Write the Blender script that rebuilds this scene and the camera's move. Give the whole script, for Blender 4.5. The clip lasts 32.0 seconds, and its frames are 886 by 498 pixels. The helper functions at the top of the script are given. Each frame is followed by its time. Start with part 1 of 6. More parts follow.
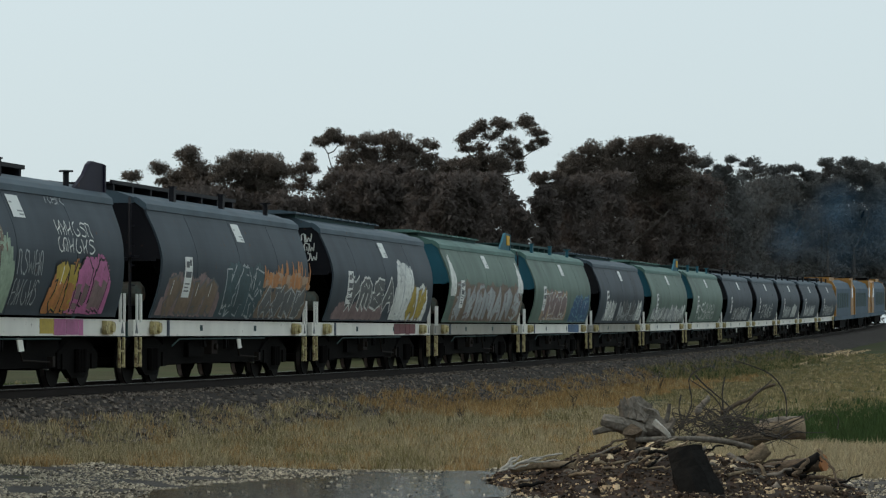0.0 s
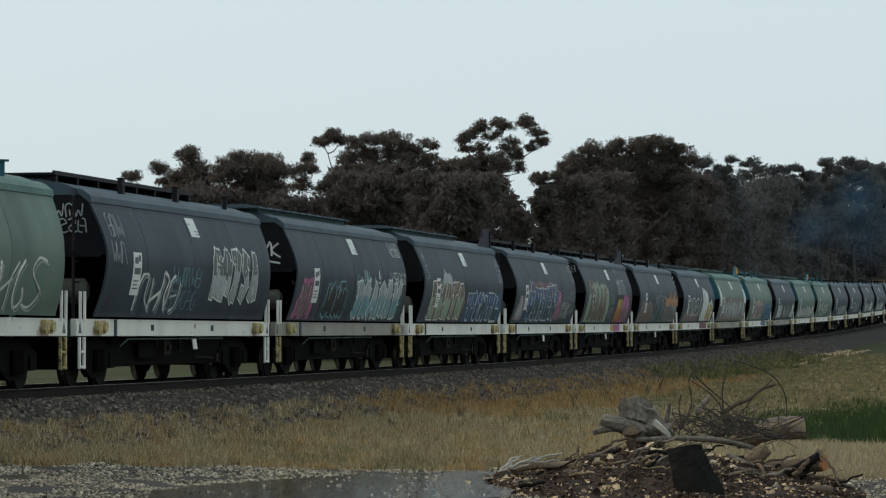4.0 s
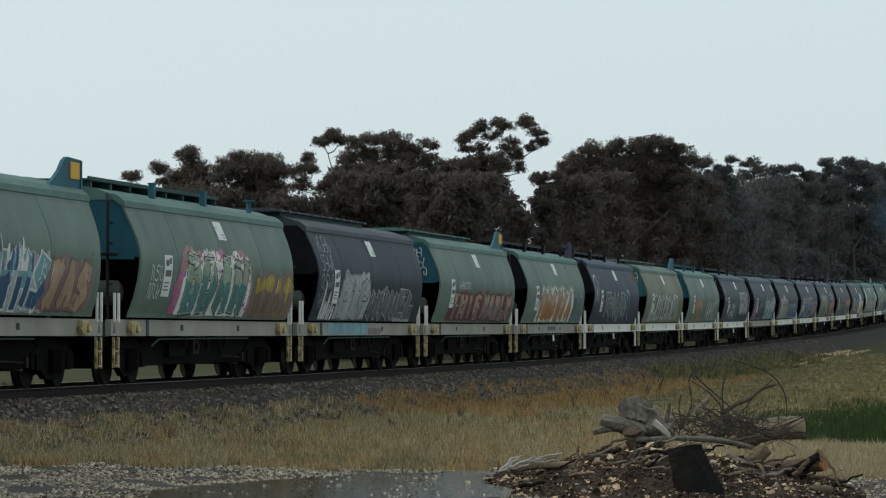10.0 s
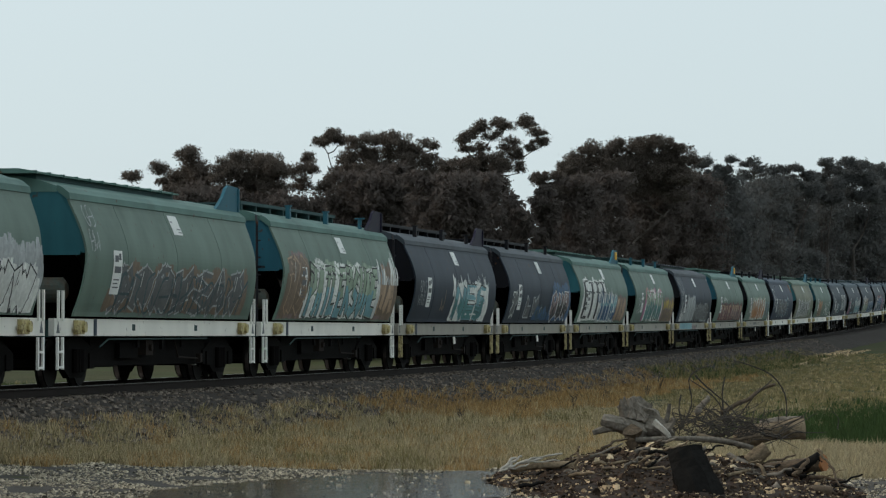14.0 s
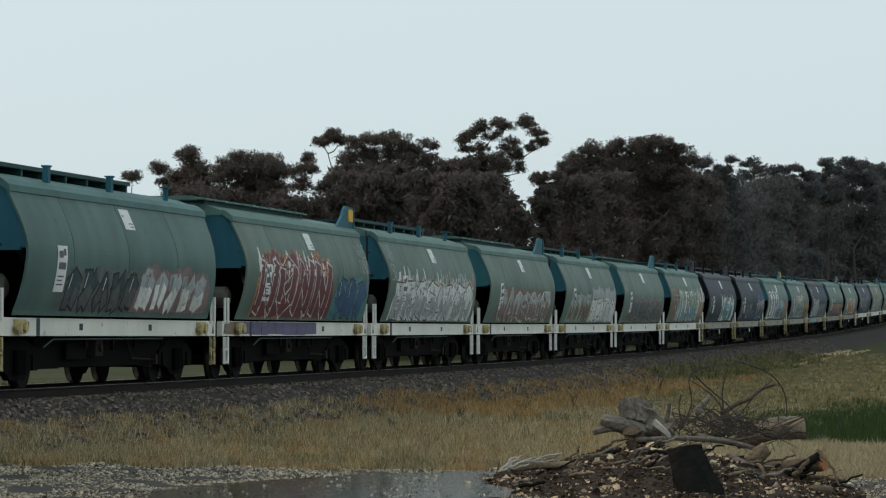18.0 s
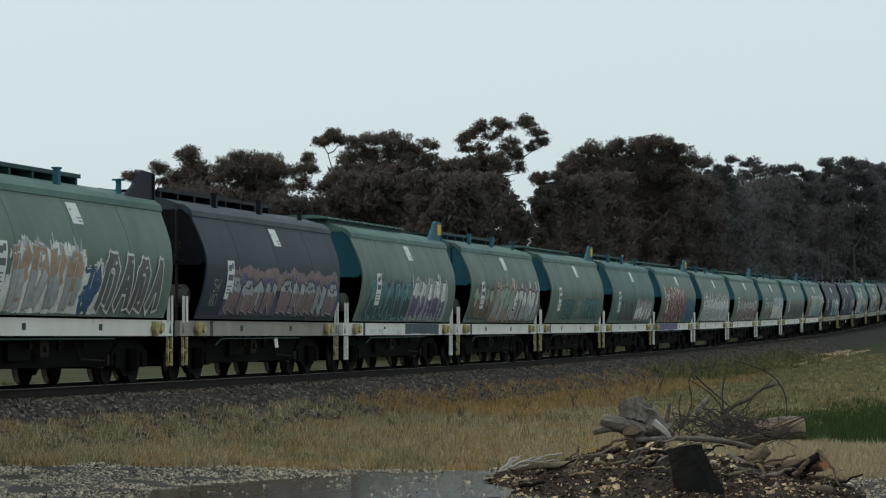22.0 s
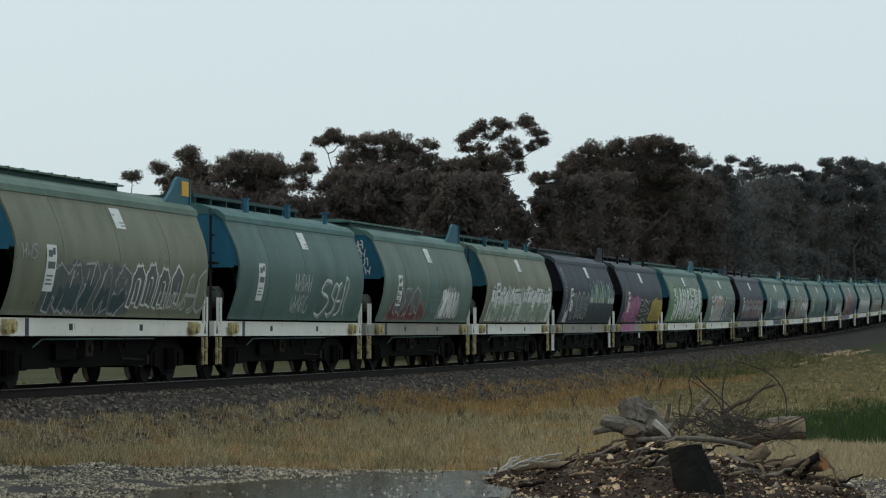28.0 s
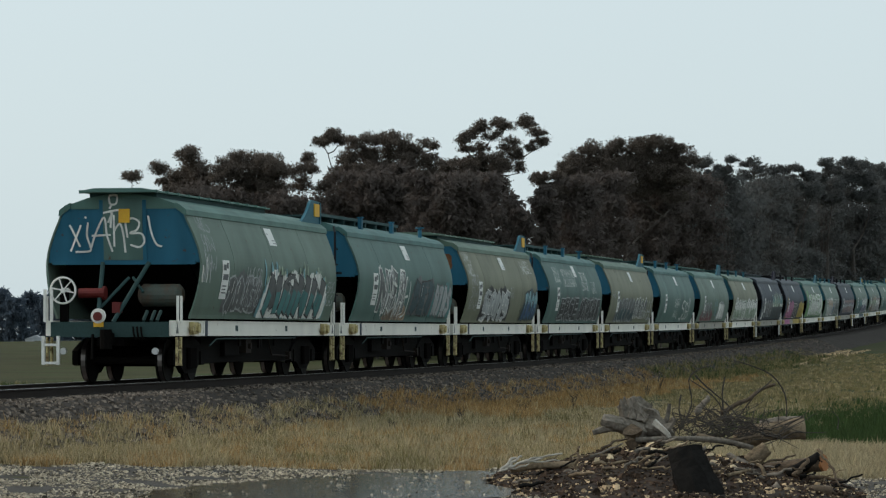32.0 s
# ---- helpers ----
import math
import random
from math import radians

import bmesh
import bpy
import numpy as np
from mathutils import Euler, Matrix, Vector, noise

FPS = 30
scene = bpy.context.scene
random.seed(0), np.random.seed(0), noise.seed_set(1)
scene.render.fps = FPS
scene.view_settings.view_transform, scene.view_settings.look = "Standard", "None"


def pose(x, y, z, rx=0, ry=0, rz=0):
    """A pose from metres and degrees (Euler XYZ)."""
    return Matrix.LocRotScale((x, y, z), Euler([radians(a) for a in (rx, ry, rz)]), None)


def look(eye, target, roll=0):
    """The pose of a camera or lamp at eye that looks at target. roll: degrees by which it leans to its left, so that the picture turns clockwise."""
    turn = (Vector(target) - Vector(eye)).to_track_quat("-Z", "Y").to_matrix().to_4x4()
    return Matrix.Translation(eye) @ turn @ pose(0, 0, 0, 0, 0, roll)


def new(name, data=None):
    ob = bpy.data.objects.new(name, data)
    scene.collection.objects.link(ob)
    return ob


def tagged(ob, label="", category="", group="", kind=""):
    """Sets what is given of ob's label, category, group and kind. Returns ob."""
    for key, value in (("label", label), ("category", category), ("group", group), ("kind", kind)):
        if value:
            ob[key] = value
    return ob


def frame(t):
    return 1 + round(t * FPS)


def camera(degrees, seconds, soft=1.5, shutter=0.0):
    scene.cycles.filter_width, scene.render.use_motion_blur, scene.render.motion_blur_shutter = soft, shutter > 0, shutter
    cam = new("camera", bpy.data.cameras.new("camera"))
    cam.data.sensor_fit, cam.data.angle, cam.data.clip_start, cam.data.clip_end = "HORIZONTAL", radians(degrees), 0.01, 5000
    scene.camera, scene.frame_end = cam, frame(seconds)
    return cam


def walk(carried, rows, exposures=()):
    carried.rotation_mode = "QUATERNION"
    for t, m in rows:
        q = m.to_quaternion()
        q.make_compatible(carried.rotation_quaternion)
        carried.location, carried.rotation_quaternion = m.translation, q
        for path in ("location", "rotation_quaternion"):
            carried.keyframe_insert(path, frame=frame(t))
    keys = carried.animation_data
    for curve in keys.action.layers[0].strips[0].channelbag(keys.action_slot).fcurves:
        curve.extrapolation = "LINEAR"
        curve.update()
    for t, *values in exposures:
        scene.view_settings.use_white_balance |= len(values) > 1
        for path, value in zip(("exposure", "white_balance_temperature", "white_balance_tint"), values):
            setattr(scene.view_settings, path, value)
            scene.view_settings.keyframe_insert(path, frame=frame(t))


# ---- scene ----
cam = camera(15.73, 32.0, soft=1.25)
EYE = (0.0, 0.0, 1.75)
walk(cam, [(0.0, pose(0, 0, 1.75, 91.6256, 0, 0)), (32.0, pose(0, 0, 1.75, 91.6256, 0, 0))],
     exposures=[(0.0, 0.6), (32.0, 0.6)])

# ---- light: a dull, cloudy evening ----
world = bpy.data.worlds.new("world")
scene.world = world
world.use_nodes = True
wn = world.node_tree
sky = wn.nodes.new("ShaderNodeTexSky")
sky.sky_type = "NISHITA"
sky.sun_disc = False
sky.sun_elevation, sky.sun_rotation = radians(30), radians(-75)
sky.air_density, sky.dust_density, sky.ozone_density = 1.0, 3.0, 2.0
calm = wn.nodes.new("ShaderNodeHueSaturation")
calm.inputs["Saturation"].default_value = 0.6
wn.links.new(sky.outputs[0], calm.inputs["Color"])
veil = wn.nodes.new("ShaderNodeMix")  # an even layer of thin cloud over the whole sky
veil.data_type = "RGBA"
veil.inputs["Factor"].default_value = 0.85
veil.inputs["B"].default_value = (3.6, 4.25, 4.45, 1)
wn.links.new(calm.outputs[0], veil.inputs["A"])
wn.links.new(veil.outputs["Result"], wn.nodes["Background"].inputs["Color"])
wn.nodes["Background"].inputs["Strength"].default_value = 0.12
sun = new("sun", bpy.data.lights.new("sun", "SUN"))
sun.data.energy, sun.data.angle, sun.data.color = 0.7, radians(20), (1.0, 0.84, 0.66)
sun.matrix_world = look((-56, 16, 40), (0, 0, 0))

# ---- the line of the track: arc length s from the first coupling, heading from north to east ----
S0, S1, STEP = -700.0, 1400.0, 1.0
X0, Y0, Z0, HEAD, BEND, GRADE, RISE = -7.135, 61.077, 0.907, 0.19218, 0.0000489, 0.00131, 3.67e-5


def heading(s):
    return HEAD + BEND * min(max(s, 0.0), 700.0)


def rail_z(s):
    u = min(max(s, -10.0), 240.0)
    return Z0 + GRADE * u + RISE * u * u + (s - u) * (GRADE + 2 * RISE * u) * (1 if s < 0 else 0.3)


LINE = {}


def _lay_line():
    x, y = X0, Y0
    LINE[0] = (x, y)
    for i in range(0, int(S1)):
        h = heading(i + 0.5)
        x, y = x + math.sin(h), y + math.cos(h)
        LINE[i + 1] = (x, y)
    x, y = X0, Y0
    for i in range(0, int(S0), -1):
        h = heading(i - 0.5)
        x, y = x - math.sin(h), y - math.cos(h)
        LINE[i - 1] = (x, y)


_lay_line()


def on_track(s, d=0.0, up=0.0):
    """The point s metres along the track, d metres to its right, up metres above the rail."""
    i = math.floor(s)
    (xa, ya), (xb, yb), k, h = LINE[i], LINE[i + 1], s - i, heading(s)
    return Vector((xa + (xb - xa) * k + d * math.cos(h), ya + (yb - ya) * k - d * math.sin(h), rail_z(s) + up))


def track_pose(s):
    a, b = on_track(s - 1.0), on_track(s + 1.0)
    v = (b - a).normalized()
    side = Vector((-v.y, v.x, 0)).normalized()
    up = v.cross(side)
    m = Matrix((v, side, up)).transposed().to_4x4()
    m.translation = on_track(s)
    return m


# ---- materials ----
def mat(name, colour, rough=0.7, metal=0.0, grain=0.25, scale=6.0, blotch=1.2, bump=0.15, vary=0.0, dirt=None, spec=0.4):
    """A surface with fine grain and larger stains round its base colour; dirt: (colour, share)."""
    m = bpy.data.materials.new(name)
    m.use_nodes = True
    n, l = m.node_tree.nodes, m.node_tree.links
    b = n["Principled BSDF"]
    b.inputs["Roughness"].default_value, b.inputs["Metallic"].default_value = rough, metal
    b.inputs["Specular IOR Level"].default_value = spec
    co = n.new("ShaderNodeTexCoord")
    fine, wide = n.new("ShaderNodeTexNoise"), n.new("ShaderNodeTexNoise")
    fine.inputs["Scale"].default_value, fine.inputs["Detail"].default_value = scale * 6, 4
    wide.inputs["Scale"].default_value, wide.inputs["Detail"].default_value = blotch, 5
    for t in (fine, wide):
        l.new(co.outputs["Object"], t.inputs["Vector"])
    add = n.new("ShaderNodeMath")
    add.operation = "ADD"
    l.new(fine.outputs["Fac"], add.inputs[0])
    l.new(wide.outputs["Fac"], add.inputs[1])
    rng = n.new("ShaderNodeMapRange")
    rng.inputs["From Min"].default_value, rng.inputs["From Max"].default_value = 0.6, 1.4
    rng.inputs["To Min"].default_value, rng.inputs["To Max"].default_value = 1 - grain, 1 + grain
    l.new(add.outputs[0], rng.inputs["Value"])
    mul = n.new("ShaderNodeVectorMath")
    mul.operation = "SCALE"
    mul.inputs[0].default_value = colour
    l.new(rng.outputs[0], mul.inputs["Scale"])
    out = mul.outputs[0]
    if vary:
        info, r2, m2 = n.new("ShaderNodeObjectInfo"), n.new("ShaderNodeMapRange"), n.new("ShaderNodeVectorMath")
        geo, plus, half = n.new("ShaderNodeNewGeometry"), n.new("ShaderNodeMath"), n.new("ShaderNodeMath")
        plus.operation, half.operation = "ADD", "FRACT"
        l.new(info.outputs["Random"], plus.inputs[0])
        l.new(geo.outputs["Random Per Island"], plus.inputs[1])
        l.new(plus.outputs[0], half.inputs[0])
        r2.inputs["To Min"].default_value, r2.inputs["To Max"].default_value = 1 - vary, 1 + vary
        l.new(half.outputs[0], r2.inputs["Value"])
        m2.operation = "SCALE"
        l.new(out, m2.inputs[0])
        l.new(r2.outputs[0], m2.inputs["Scale"])
        out = m2.outputs[0]
    if dirt:
        stain, ramp, mix = n.new("ShaderNodeTexNoise"), n.new("ShaderNodeMapRange"), n.new("ShaderNodeMix")
        stain.inputs["Scale"].default_value, stain.inputs["Detail"].default_value = blotch * 1.7, 7
        stain.inputs["Roughness"].default_value = 0.65
        l.new(co.outputs["Object"], stain.inputs["Vector"])
        ramp.inputs["From Min"].default_value, ramp.inputs["From Max"].default_value = 0.62 - dirt[1] * 0.3, 0.8 - dirt[1] * 0.3
        l.new(stain.outputs["Fac"], ramp.inputs["Value"])
        mix.data_type = "RGBA"
        mix.inputs["B"].default_value = (*dirt[0], 1)
        l.new(ramp.outputs[0], mix.inputs["Factor"])
        l.new(out, mix.inputs["A"])
        out = mix.outputs["Result"]
    l.new(out, b.inputs["Base Color"])
    if bump:
        bp = n.new("ShaderNodeBump")
        bp.inputs["Strength"].default_value, bp.inputs["Distance"].default_value = bump, 0.02
        l.new(add.outputs[0], bp.inputs["Height"])
        l.new(bp.outputs[0], b.inputs["Normal"])
    return m


def paint(name, colour, fade=0.27, rough=0.58):
    """Weathered wagon paint: rain streaks down the side, dust and small rust spots."""
    m = bpy.data.materials.new(name)
    m.use_nodes = True
    n, l = m.node_tree.nodes, m.node_tree.links
    b = n["Principled BSDF"]
    b.inputs["Roughness"].default_value = rough
    b.inputs["Specular IOR Level"].default_value = 0.14
    co, info = n.new("ShaderNodeTexCoord"), n.new("ShaderNodeObjectInfo")
    shift, mp = n.new("ShaderNodeVectorMath"), n.new("ShaderNodeMapping")
    shift.operation = "MULTIPLY_ADD"
    one = n.new("ShaderNodeCombineXYZ")
    for i in range(3):
        l.new(info.outputs["Random"], one.inputs[i])
    shift.inputs[1].default_value = (40, 40, 40)
    l.new(one.outputs[0], shift.inputs[0])
    l.new(co.outputs["Object"], shift.inputs[2])
    mp.inputs["Scale"].default_value = (0.7, 1.0, 0.16)
    l.new(shift.outputs[0], mp.inputs["Vector"])
    streak, wide, spot = (n.new("ShaderNodeTexNoise") for _ in range(3))
    streak.inputs["Scale"].default_value, streak.inputs["Detail"].default_value = 2.0, 4
    wide.inputs["Scale"].default_value, wide.inputs["Detail"].default_value = 0.45, 3
    spot.inputs["Scale"].default_value, spot.inputs["Detail"].default_value = 7.0, 6
    l.new(mp.outputs[0], streak.inputs["Vector"])
    l.new(shift.outputs[0], wide.inputs["Vector"])
    l.new(shift.outputs[0], spot.inputs["Vector"])
    add, rng, mul = n.new("ShaderNodeMath"), n.new("ShaderNodeMapRange"), n.new("ShaderNodeVectorMath")
    add.operation = "ADD"
    l.new(streak.outputs["Fac"], add.inputs[0])
    l.new(wide.outputs["Fac"], add.inputs[1])
    rng.inputs["From Min"].default_value, rng.inputs["From Max"].default_value = 0.7, 1.35
    rng.inputs["To Min"].default_value, rng.inputs["To Max"].default_value = 1 - fade, 1 + fade
    l.new(add.outputs[0], rng.inputs["Value"])
    mul.operation = "SCALE"
    mul.inputs[0].default_value = colour
    l.new(rng.outputs[0], mul.inputs["Scale"])
    dust, rust = n.new("ShaderNodeMix"), n.new("ShaderNodeMix")
    dust.data_type = rust.data_type = "RGBA"
    d2, r2 = n.new("ShaderNodeMapRange"), n.new("ShaderNodeMapRange")
    d2.inputs["From Min"].default_value, d2.inputs["From Max"].default_value, d2.inputs["To Max"].default_value = 0.46, 0.72, 0.4
    l.new(wide.outputs["Fac"], d2.inputs["Value"])
    l.new(d2.outputs[0], dust.inputs["Factor"])
    dust.inputs["B"].default_value = (*(0.8 * c + 0.1 * d for c, d in zip(colour, (0.19, 0.165, 0.13))), 1)
    l.new(mul.outputs[0], dust.inputs["A"])
    r2.inputs["From Min"].default_value, r2.inputs["From Max"].default_value, r2.inputs["To Max"].default_value = 0.66, 0.74, 0.7
    l.new(spot.outputs["Fac"], r2.inputs["Value"])
    l.new(r2.outputs[0], rust.inputs["Factor"])
    rust.inputs["B"].default_value = (0.10, 0.045, 0.02, 1)
    l.new(dust.outputs["Result"], rust.inputs["A"])
    l.new(rust.outputs["Result"], b.inputs["Base Color"])
    bp = n.new("ShaderNodeBump")
    bp.inputs["Strength"].default_value, bp.inputs["Distance"].default_value = 0.12, 0.02
    l.new(add.outputs[0], bp.inputs["Height"])
    l.new(bp.outputs[0], b.inputs["Normal"])
    return m


BODY = {
    "grey": paint("grey wagon paint", (0.049, 0.063, 0.077)),
    "navy": paint("navy wagon paint", (0.042, 0.056, 0.08)),
    "slate": paint("slate wagon paint", (0.033, 0.044, 0.06)),
    "green": paint("green wagon paint", (0.135, 0.189, 0.156)),
    "teal": paint("teal wagon paint", (0.095, 0.162, 0.145)),
    "ivory": paint("pale olive wagon paint", (0.188, 0.195, 0.138)),
}
ENDS = {
    "dark": paint("black wagon end paint", (0.01, 0.01, 0.0135)),
    "blue": paint("blue wagon end paint", (0.03, 0.118, 0.158)),
    "teal": paint("teal wagon end paint", (0.04, 0.15, 0.175)),
    "azure": paint("azure wagon end paint", (0.028, 0.13, 0.2)),
    "purple": paint("purple fin paint", (0.009, 0.007, 0.022)),
}
# sky sheen on the upward faces is put into these bluer roof colours
ROOFS = {k: paint(k + " sky-tinted roof paint", v) for k, v in {"grey": (0.066, 0.094, 0.115), "navy": (0.045, 0.066, 0.095), "slate": (0.056, 0.068, 0.08), "green": (0.098, 0.18, 0.155), "teal": (0.075, 0.16, 0.15), "ivory": (0.12, 0.18, 0.14)}.items()}
M_SILL = paint("white sill paint", (0.8, 0.775, 0.7), fade=0.12)
M_DULLSILL = paint("dirty sill paint", (0.32, 0.3, 0.255), fade=0.2)
M_CREAM = mat("cream rusted iron", (0.5, 0.42, 0.2), 0.7, dirt=((0.10, 0.05, 0.02), 0.55), blotch=5)
M_WHITE = mat("white bar paint", (0.8, 0.79, 0.74), 0.6, grain=0.15)
# near black: the deep shade under the wagons is put into these two colours
M_BLACK = mat("near-black underframe", (0.004, 0.0034, 0.0031), 0.9, grain=0.5, spec=0.07)
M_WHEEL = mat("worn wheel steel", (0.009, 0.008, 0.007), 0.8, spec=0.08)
M_STEEL = mat("bright steel", (0.55, 0.55, 0.55), 0.35, metal=1.0, grain=0.1)
M_TREAD = mat("worn tread steel", (0.22, 0.2, 0.19), 0.4, metal=1.0, grain=0.2)
M_STRUT = mat("teal iron", (0.035, 0.075, 0.075), 0.7, spec=0.2)
M_FAINT = mat("faded print", (0.3, 0.31, 0.31), 0.7, grain=0.1)
M_SIGN = mat("label white", (0.76, 0.77, 0.74), 0.6, grain=0.12)
M_INK = mat("label ink", (0.12, 0.125, 0.13), 0.7, grain=0.1)
M_YELLOW = mat("yellow board", (0.72, 0.4, 0.03), 0.6, grain=0.12)
M_RED = mat("red lamp paint", (0.12, 0.011, 0.009), 0.6)
M_RUST = mat("rust", (0.16, 0.07, 0.03), 0.9, grain=0.5)
M_RAIL = mat("rail steel", (0.02, 0.0155, 0.013), 0.8, spec=0.1)
M_RAILTOP = mat("polished rail head", (0.35, 0.34, 0.33), 0.45, metal=1.0, grain=0.08)
M_SLEEPER = mat("dirty concrete sleeper", (0.1, 0.095, 0.09), 0.9, spec=0.1)
M_TANK = mat("air tank green", (0.03, 0.06, 0.058), 0.7, spec=0.2)
M_DRUM = mat("dusty olive drum paint", (0.06, 0.075, 0.063), 0.7, grain=0.3, dirt=((0.09, 0.05, 0.03), 0.3))
M_LOCO = paint("blue locomotive paint", (0.05, 0.09, 0.13))
M_LOCOY = mat("yellow locomotive paint", (0.34, 0.16, 0.03), 0.5, dirt=((0.12, 0.07, 0.03), 0.3))
M_GLASS = mat("dark cab glass", (0.01, 0.012, 0.015), 0.1, grain=0.05, bump=0, spec=0.6)


# ---- mesh helpers ----
def box(bm, x0, x1, y0, y1, z0, z1):
    v = [bm.verts.new(p) for p in ((x0, y0, z0), (x1, y0, z0), (x1, y1, z0), (x0, y1, z0), (x0, y0, z1), (x1, y0, z1), (x1, y1, z1), (x0, y1, z1))]
    for f in ((0, 3, 2, 1), (4, 5, 6, 7), (0, 1, 5, 4), (1, 2, 6, 5), (2, 3, 7, 6), (3, 0, 4, 7)):
        bm.faces.new([v[i] for i in f])


def rod(bm, a, b, r, n=8, r2=None):
    a, b = Vector(a), Vector(b)
    q = (b - a).to_track_quat("Z", "Y")
    rings = []
    for p, rr in ((a, r), (b, r if r2 is None else r2)):
        rings.append([bm.verts.new(p + q @ Vector((math.cos(2 * math.pi * i / n) * rr, math.sin(2 * math.pi * i / n) * rr, 0))) for i in range(n)])
    for i in range(n):
        bm.faces.new((rings[0][i], rings[0][(i + 1) % n], rings[1][(i + 1) % n], rings[1][i]))
    bm.faces.new(rings[0][::-1])
    bm.faces.new(rings[1])


def smooth_mesh(name, bm, material):
    me = mesh(name, bm, material)
    me.polygons.foreach_set("use_smooth", [True] * len(me.polygons))
    return me


def slab(bm, outline, a, b, axis="x"):
    """A plate: an outline of (u, w) points, drawn out from a to b along x (u, w = y, z) or y (u, w = x, z)."""
    def at(k, u, w):
        return (k, u, w) if axis == "x" else (u, k, w)
    r0 = [bm.verts.new(at(a, *p)) for p in outline]
    r1 = [bm.verts.new(at(b, *p)) for p in outline]
    n = len(outline)
    for i in range(n):
        bm.faces.new((r0[i], r0[(i + 1) % n], r1[(i + 1) % n], r1[i]))
    bm.faces.new(r0[::-1])
    bm.faces.new(r1)


def mesh(name, bm, material, bevel=0.0):
    if bevel:
        bmesh.ops.bevel(bm, geom=bm.edges[:], offset=bevel, segments=1, affect="EDGES")
    bmesh.ops.recalc_face_normals(bm, faces=bm.faces[:])
    me = bpy.data.meshes.new(name)
    bm.to_mesh(me)
    bm.free()
    me.materials.append(material)
    return me


def part(name, bm, material, parent, label="", bevel=0.0):
    me = bm if isinstance(bm, bpy.types.Mesh) else mesh(name, bm, material, bevel)
    ob = new(name, me)
    ob.parent = parent
    if label:
        ob["label"] = label
    return ob


def with_material(me, material):
    me = me.copy()
    me.materials[0] = material
    return me


def soup(name, verts, faces, material):
    me = bpy.data.meshes.new(name)
    me.from_pydata(verts, [], faces)
    me.materials.append(material)
    me.update()
    return me


# ---- the ground, in the track's own run: one sheet to the horizon ----
def ground_drop(s, d):
    """Height of the ground against the rail, d metres to the right of the track."""
    a = abs(d)
    if a < 1.9:
        return -0.22
    if a < 3.6:
        return -0.22 - (a - 1.9) / 1.7 * 0.68
    fall = -0.90
    if d > 0:
        fall -= 0.028 * min(a - 3.6, 12) * max(0.0, min(1.0, (150 - s) / 130))
    else:
        fall -= 0.25 * min(1.0, (a - 3.6) / 6)
    return fall


def ground_point(s, d):
    p = on_track(min(max(s, -690), 1390), d)
    if s > 1390 or s < -690:
        e = s - (1390 if s > 0 else -690)
        h = heading(s)
        p.x, p.y = p.x + e * math.sin(h), p.y + e * math.cos(h)
    far = min(1.0, max(0.0, (abs(d) - 30) / 200))
    z = rail_z(min(max(s, -100), 1390)) + ground_drop(s, d)
    p.z = z * (1 - far) + far * -0.1
    p.z += 0.05 * noise.noise(Vector((p.x * 0.25, p.y * 0.25, 0))) * min(1, max(0, abs(d) - 3.2))
    return p


def sheet_mesh(name, ss, ds, material, lift=0.0, point=ground_point):
    verts, faces, n = [], [], len(ds)
    for s in ss:
        for d in ds:
            p = point(s, d)
            verts.append((p.x, p.y, p.z + lift))
    for i in range(len(ss) - 1):
        for j in range(n - 1):
            a = i * n + j
            faces.append((a, a + n, a + n + 1, a + 1))
    me = soup(name, verts, faces, material)
    me.polygons.foreach_set("use_smooth", [True] * len(me.polygons))
    return me


def steps(*runs):
    out = []
    for a, b, n in runs:
        out += [a + (b - a) * i / n for i in range(n)]
    return out + [runs[-1][1]]


M_GROUND = mat("dry grassland soil", (0.054, 0.053, 0.027), 0.95, grain=0.45, scale=1.2, blotch=0.12, bump=0.4, dirt=((0.05, 0.064, 0.027), 0.5), spec=0.05)
M_BED = mat("ballast bed", (0.046, 0.039, 0.034), 0.95, grain=0.5, scale=3, blotch=0.8, bump=0.8, spec=0.1)
M_STONE = mat("ballast stone", (0.15, 0.124, 0.102), 0.9, grain=0.3, scale=4, vary=0.8, spec=0.1)
SS = steps((-6000, -700, 12), (-700, -60, 30), (-60, 120, 180), (120, 400, 90), (400, 1400, 25), (1400, 9000, 12))
DS = steps((-4000, -200, 10), (-200, -20, 14), (-20, -4, 10), (-4, -1.6, 8), (-1.6, 1.6, 2), (1.6, 4.2, 10), (4.2, 40, 60), (40, 200, 14), (200, 3000, 10))
tagged(new("ground", sheet_mesh("ground", SS, DS, M_GROUND)), "dry grassland with dull green and straw patches", "ground", kind="structure")


def bed_point(s, d):
    p = on_track(s, d)
    a = abs(d)
    drop = -0.19 if a < 1.95 else -0.19 - (a - 1.95) / 1.75 * 0.73
    p.z += drop + 0.03 * noise.noise(Vector((s * 1.3, d * 1.3, 4)))
    return p


tagged(new("ballast_bed", sheet_mesh("ballast_bed", steps((-690, -60, 60), (-60, 160, 440), (160, 460, 120), (460, 1390, 90)),
                                     steps((-3.8, -1.95, 8), (-1.95, 1.95, 6), (1.95, 3.8, 12)), M_BED, point=bed_point)),
       "grey crushed-stone ballast bank under the track", "ballast", kind="structure")

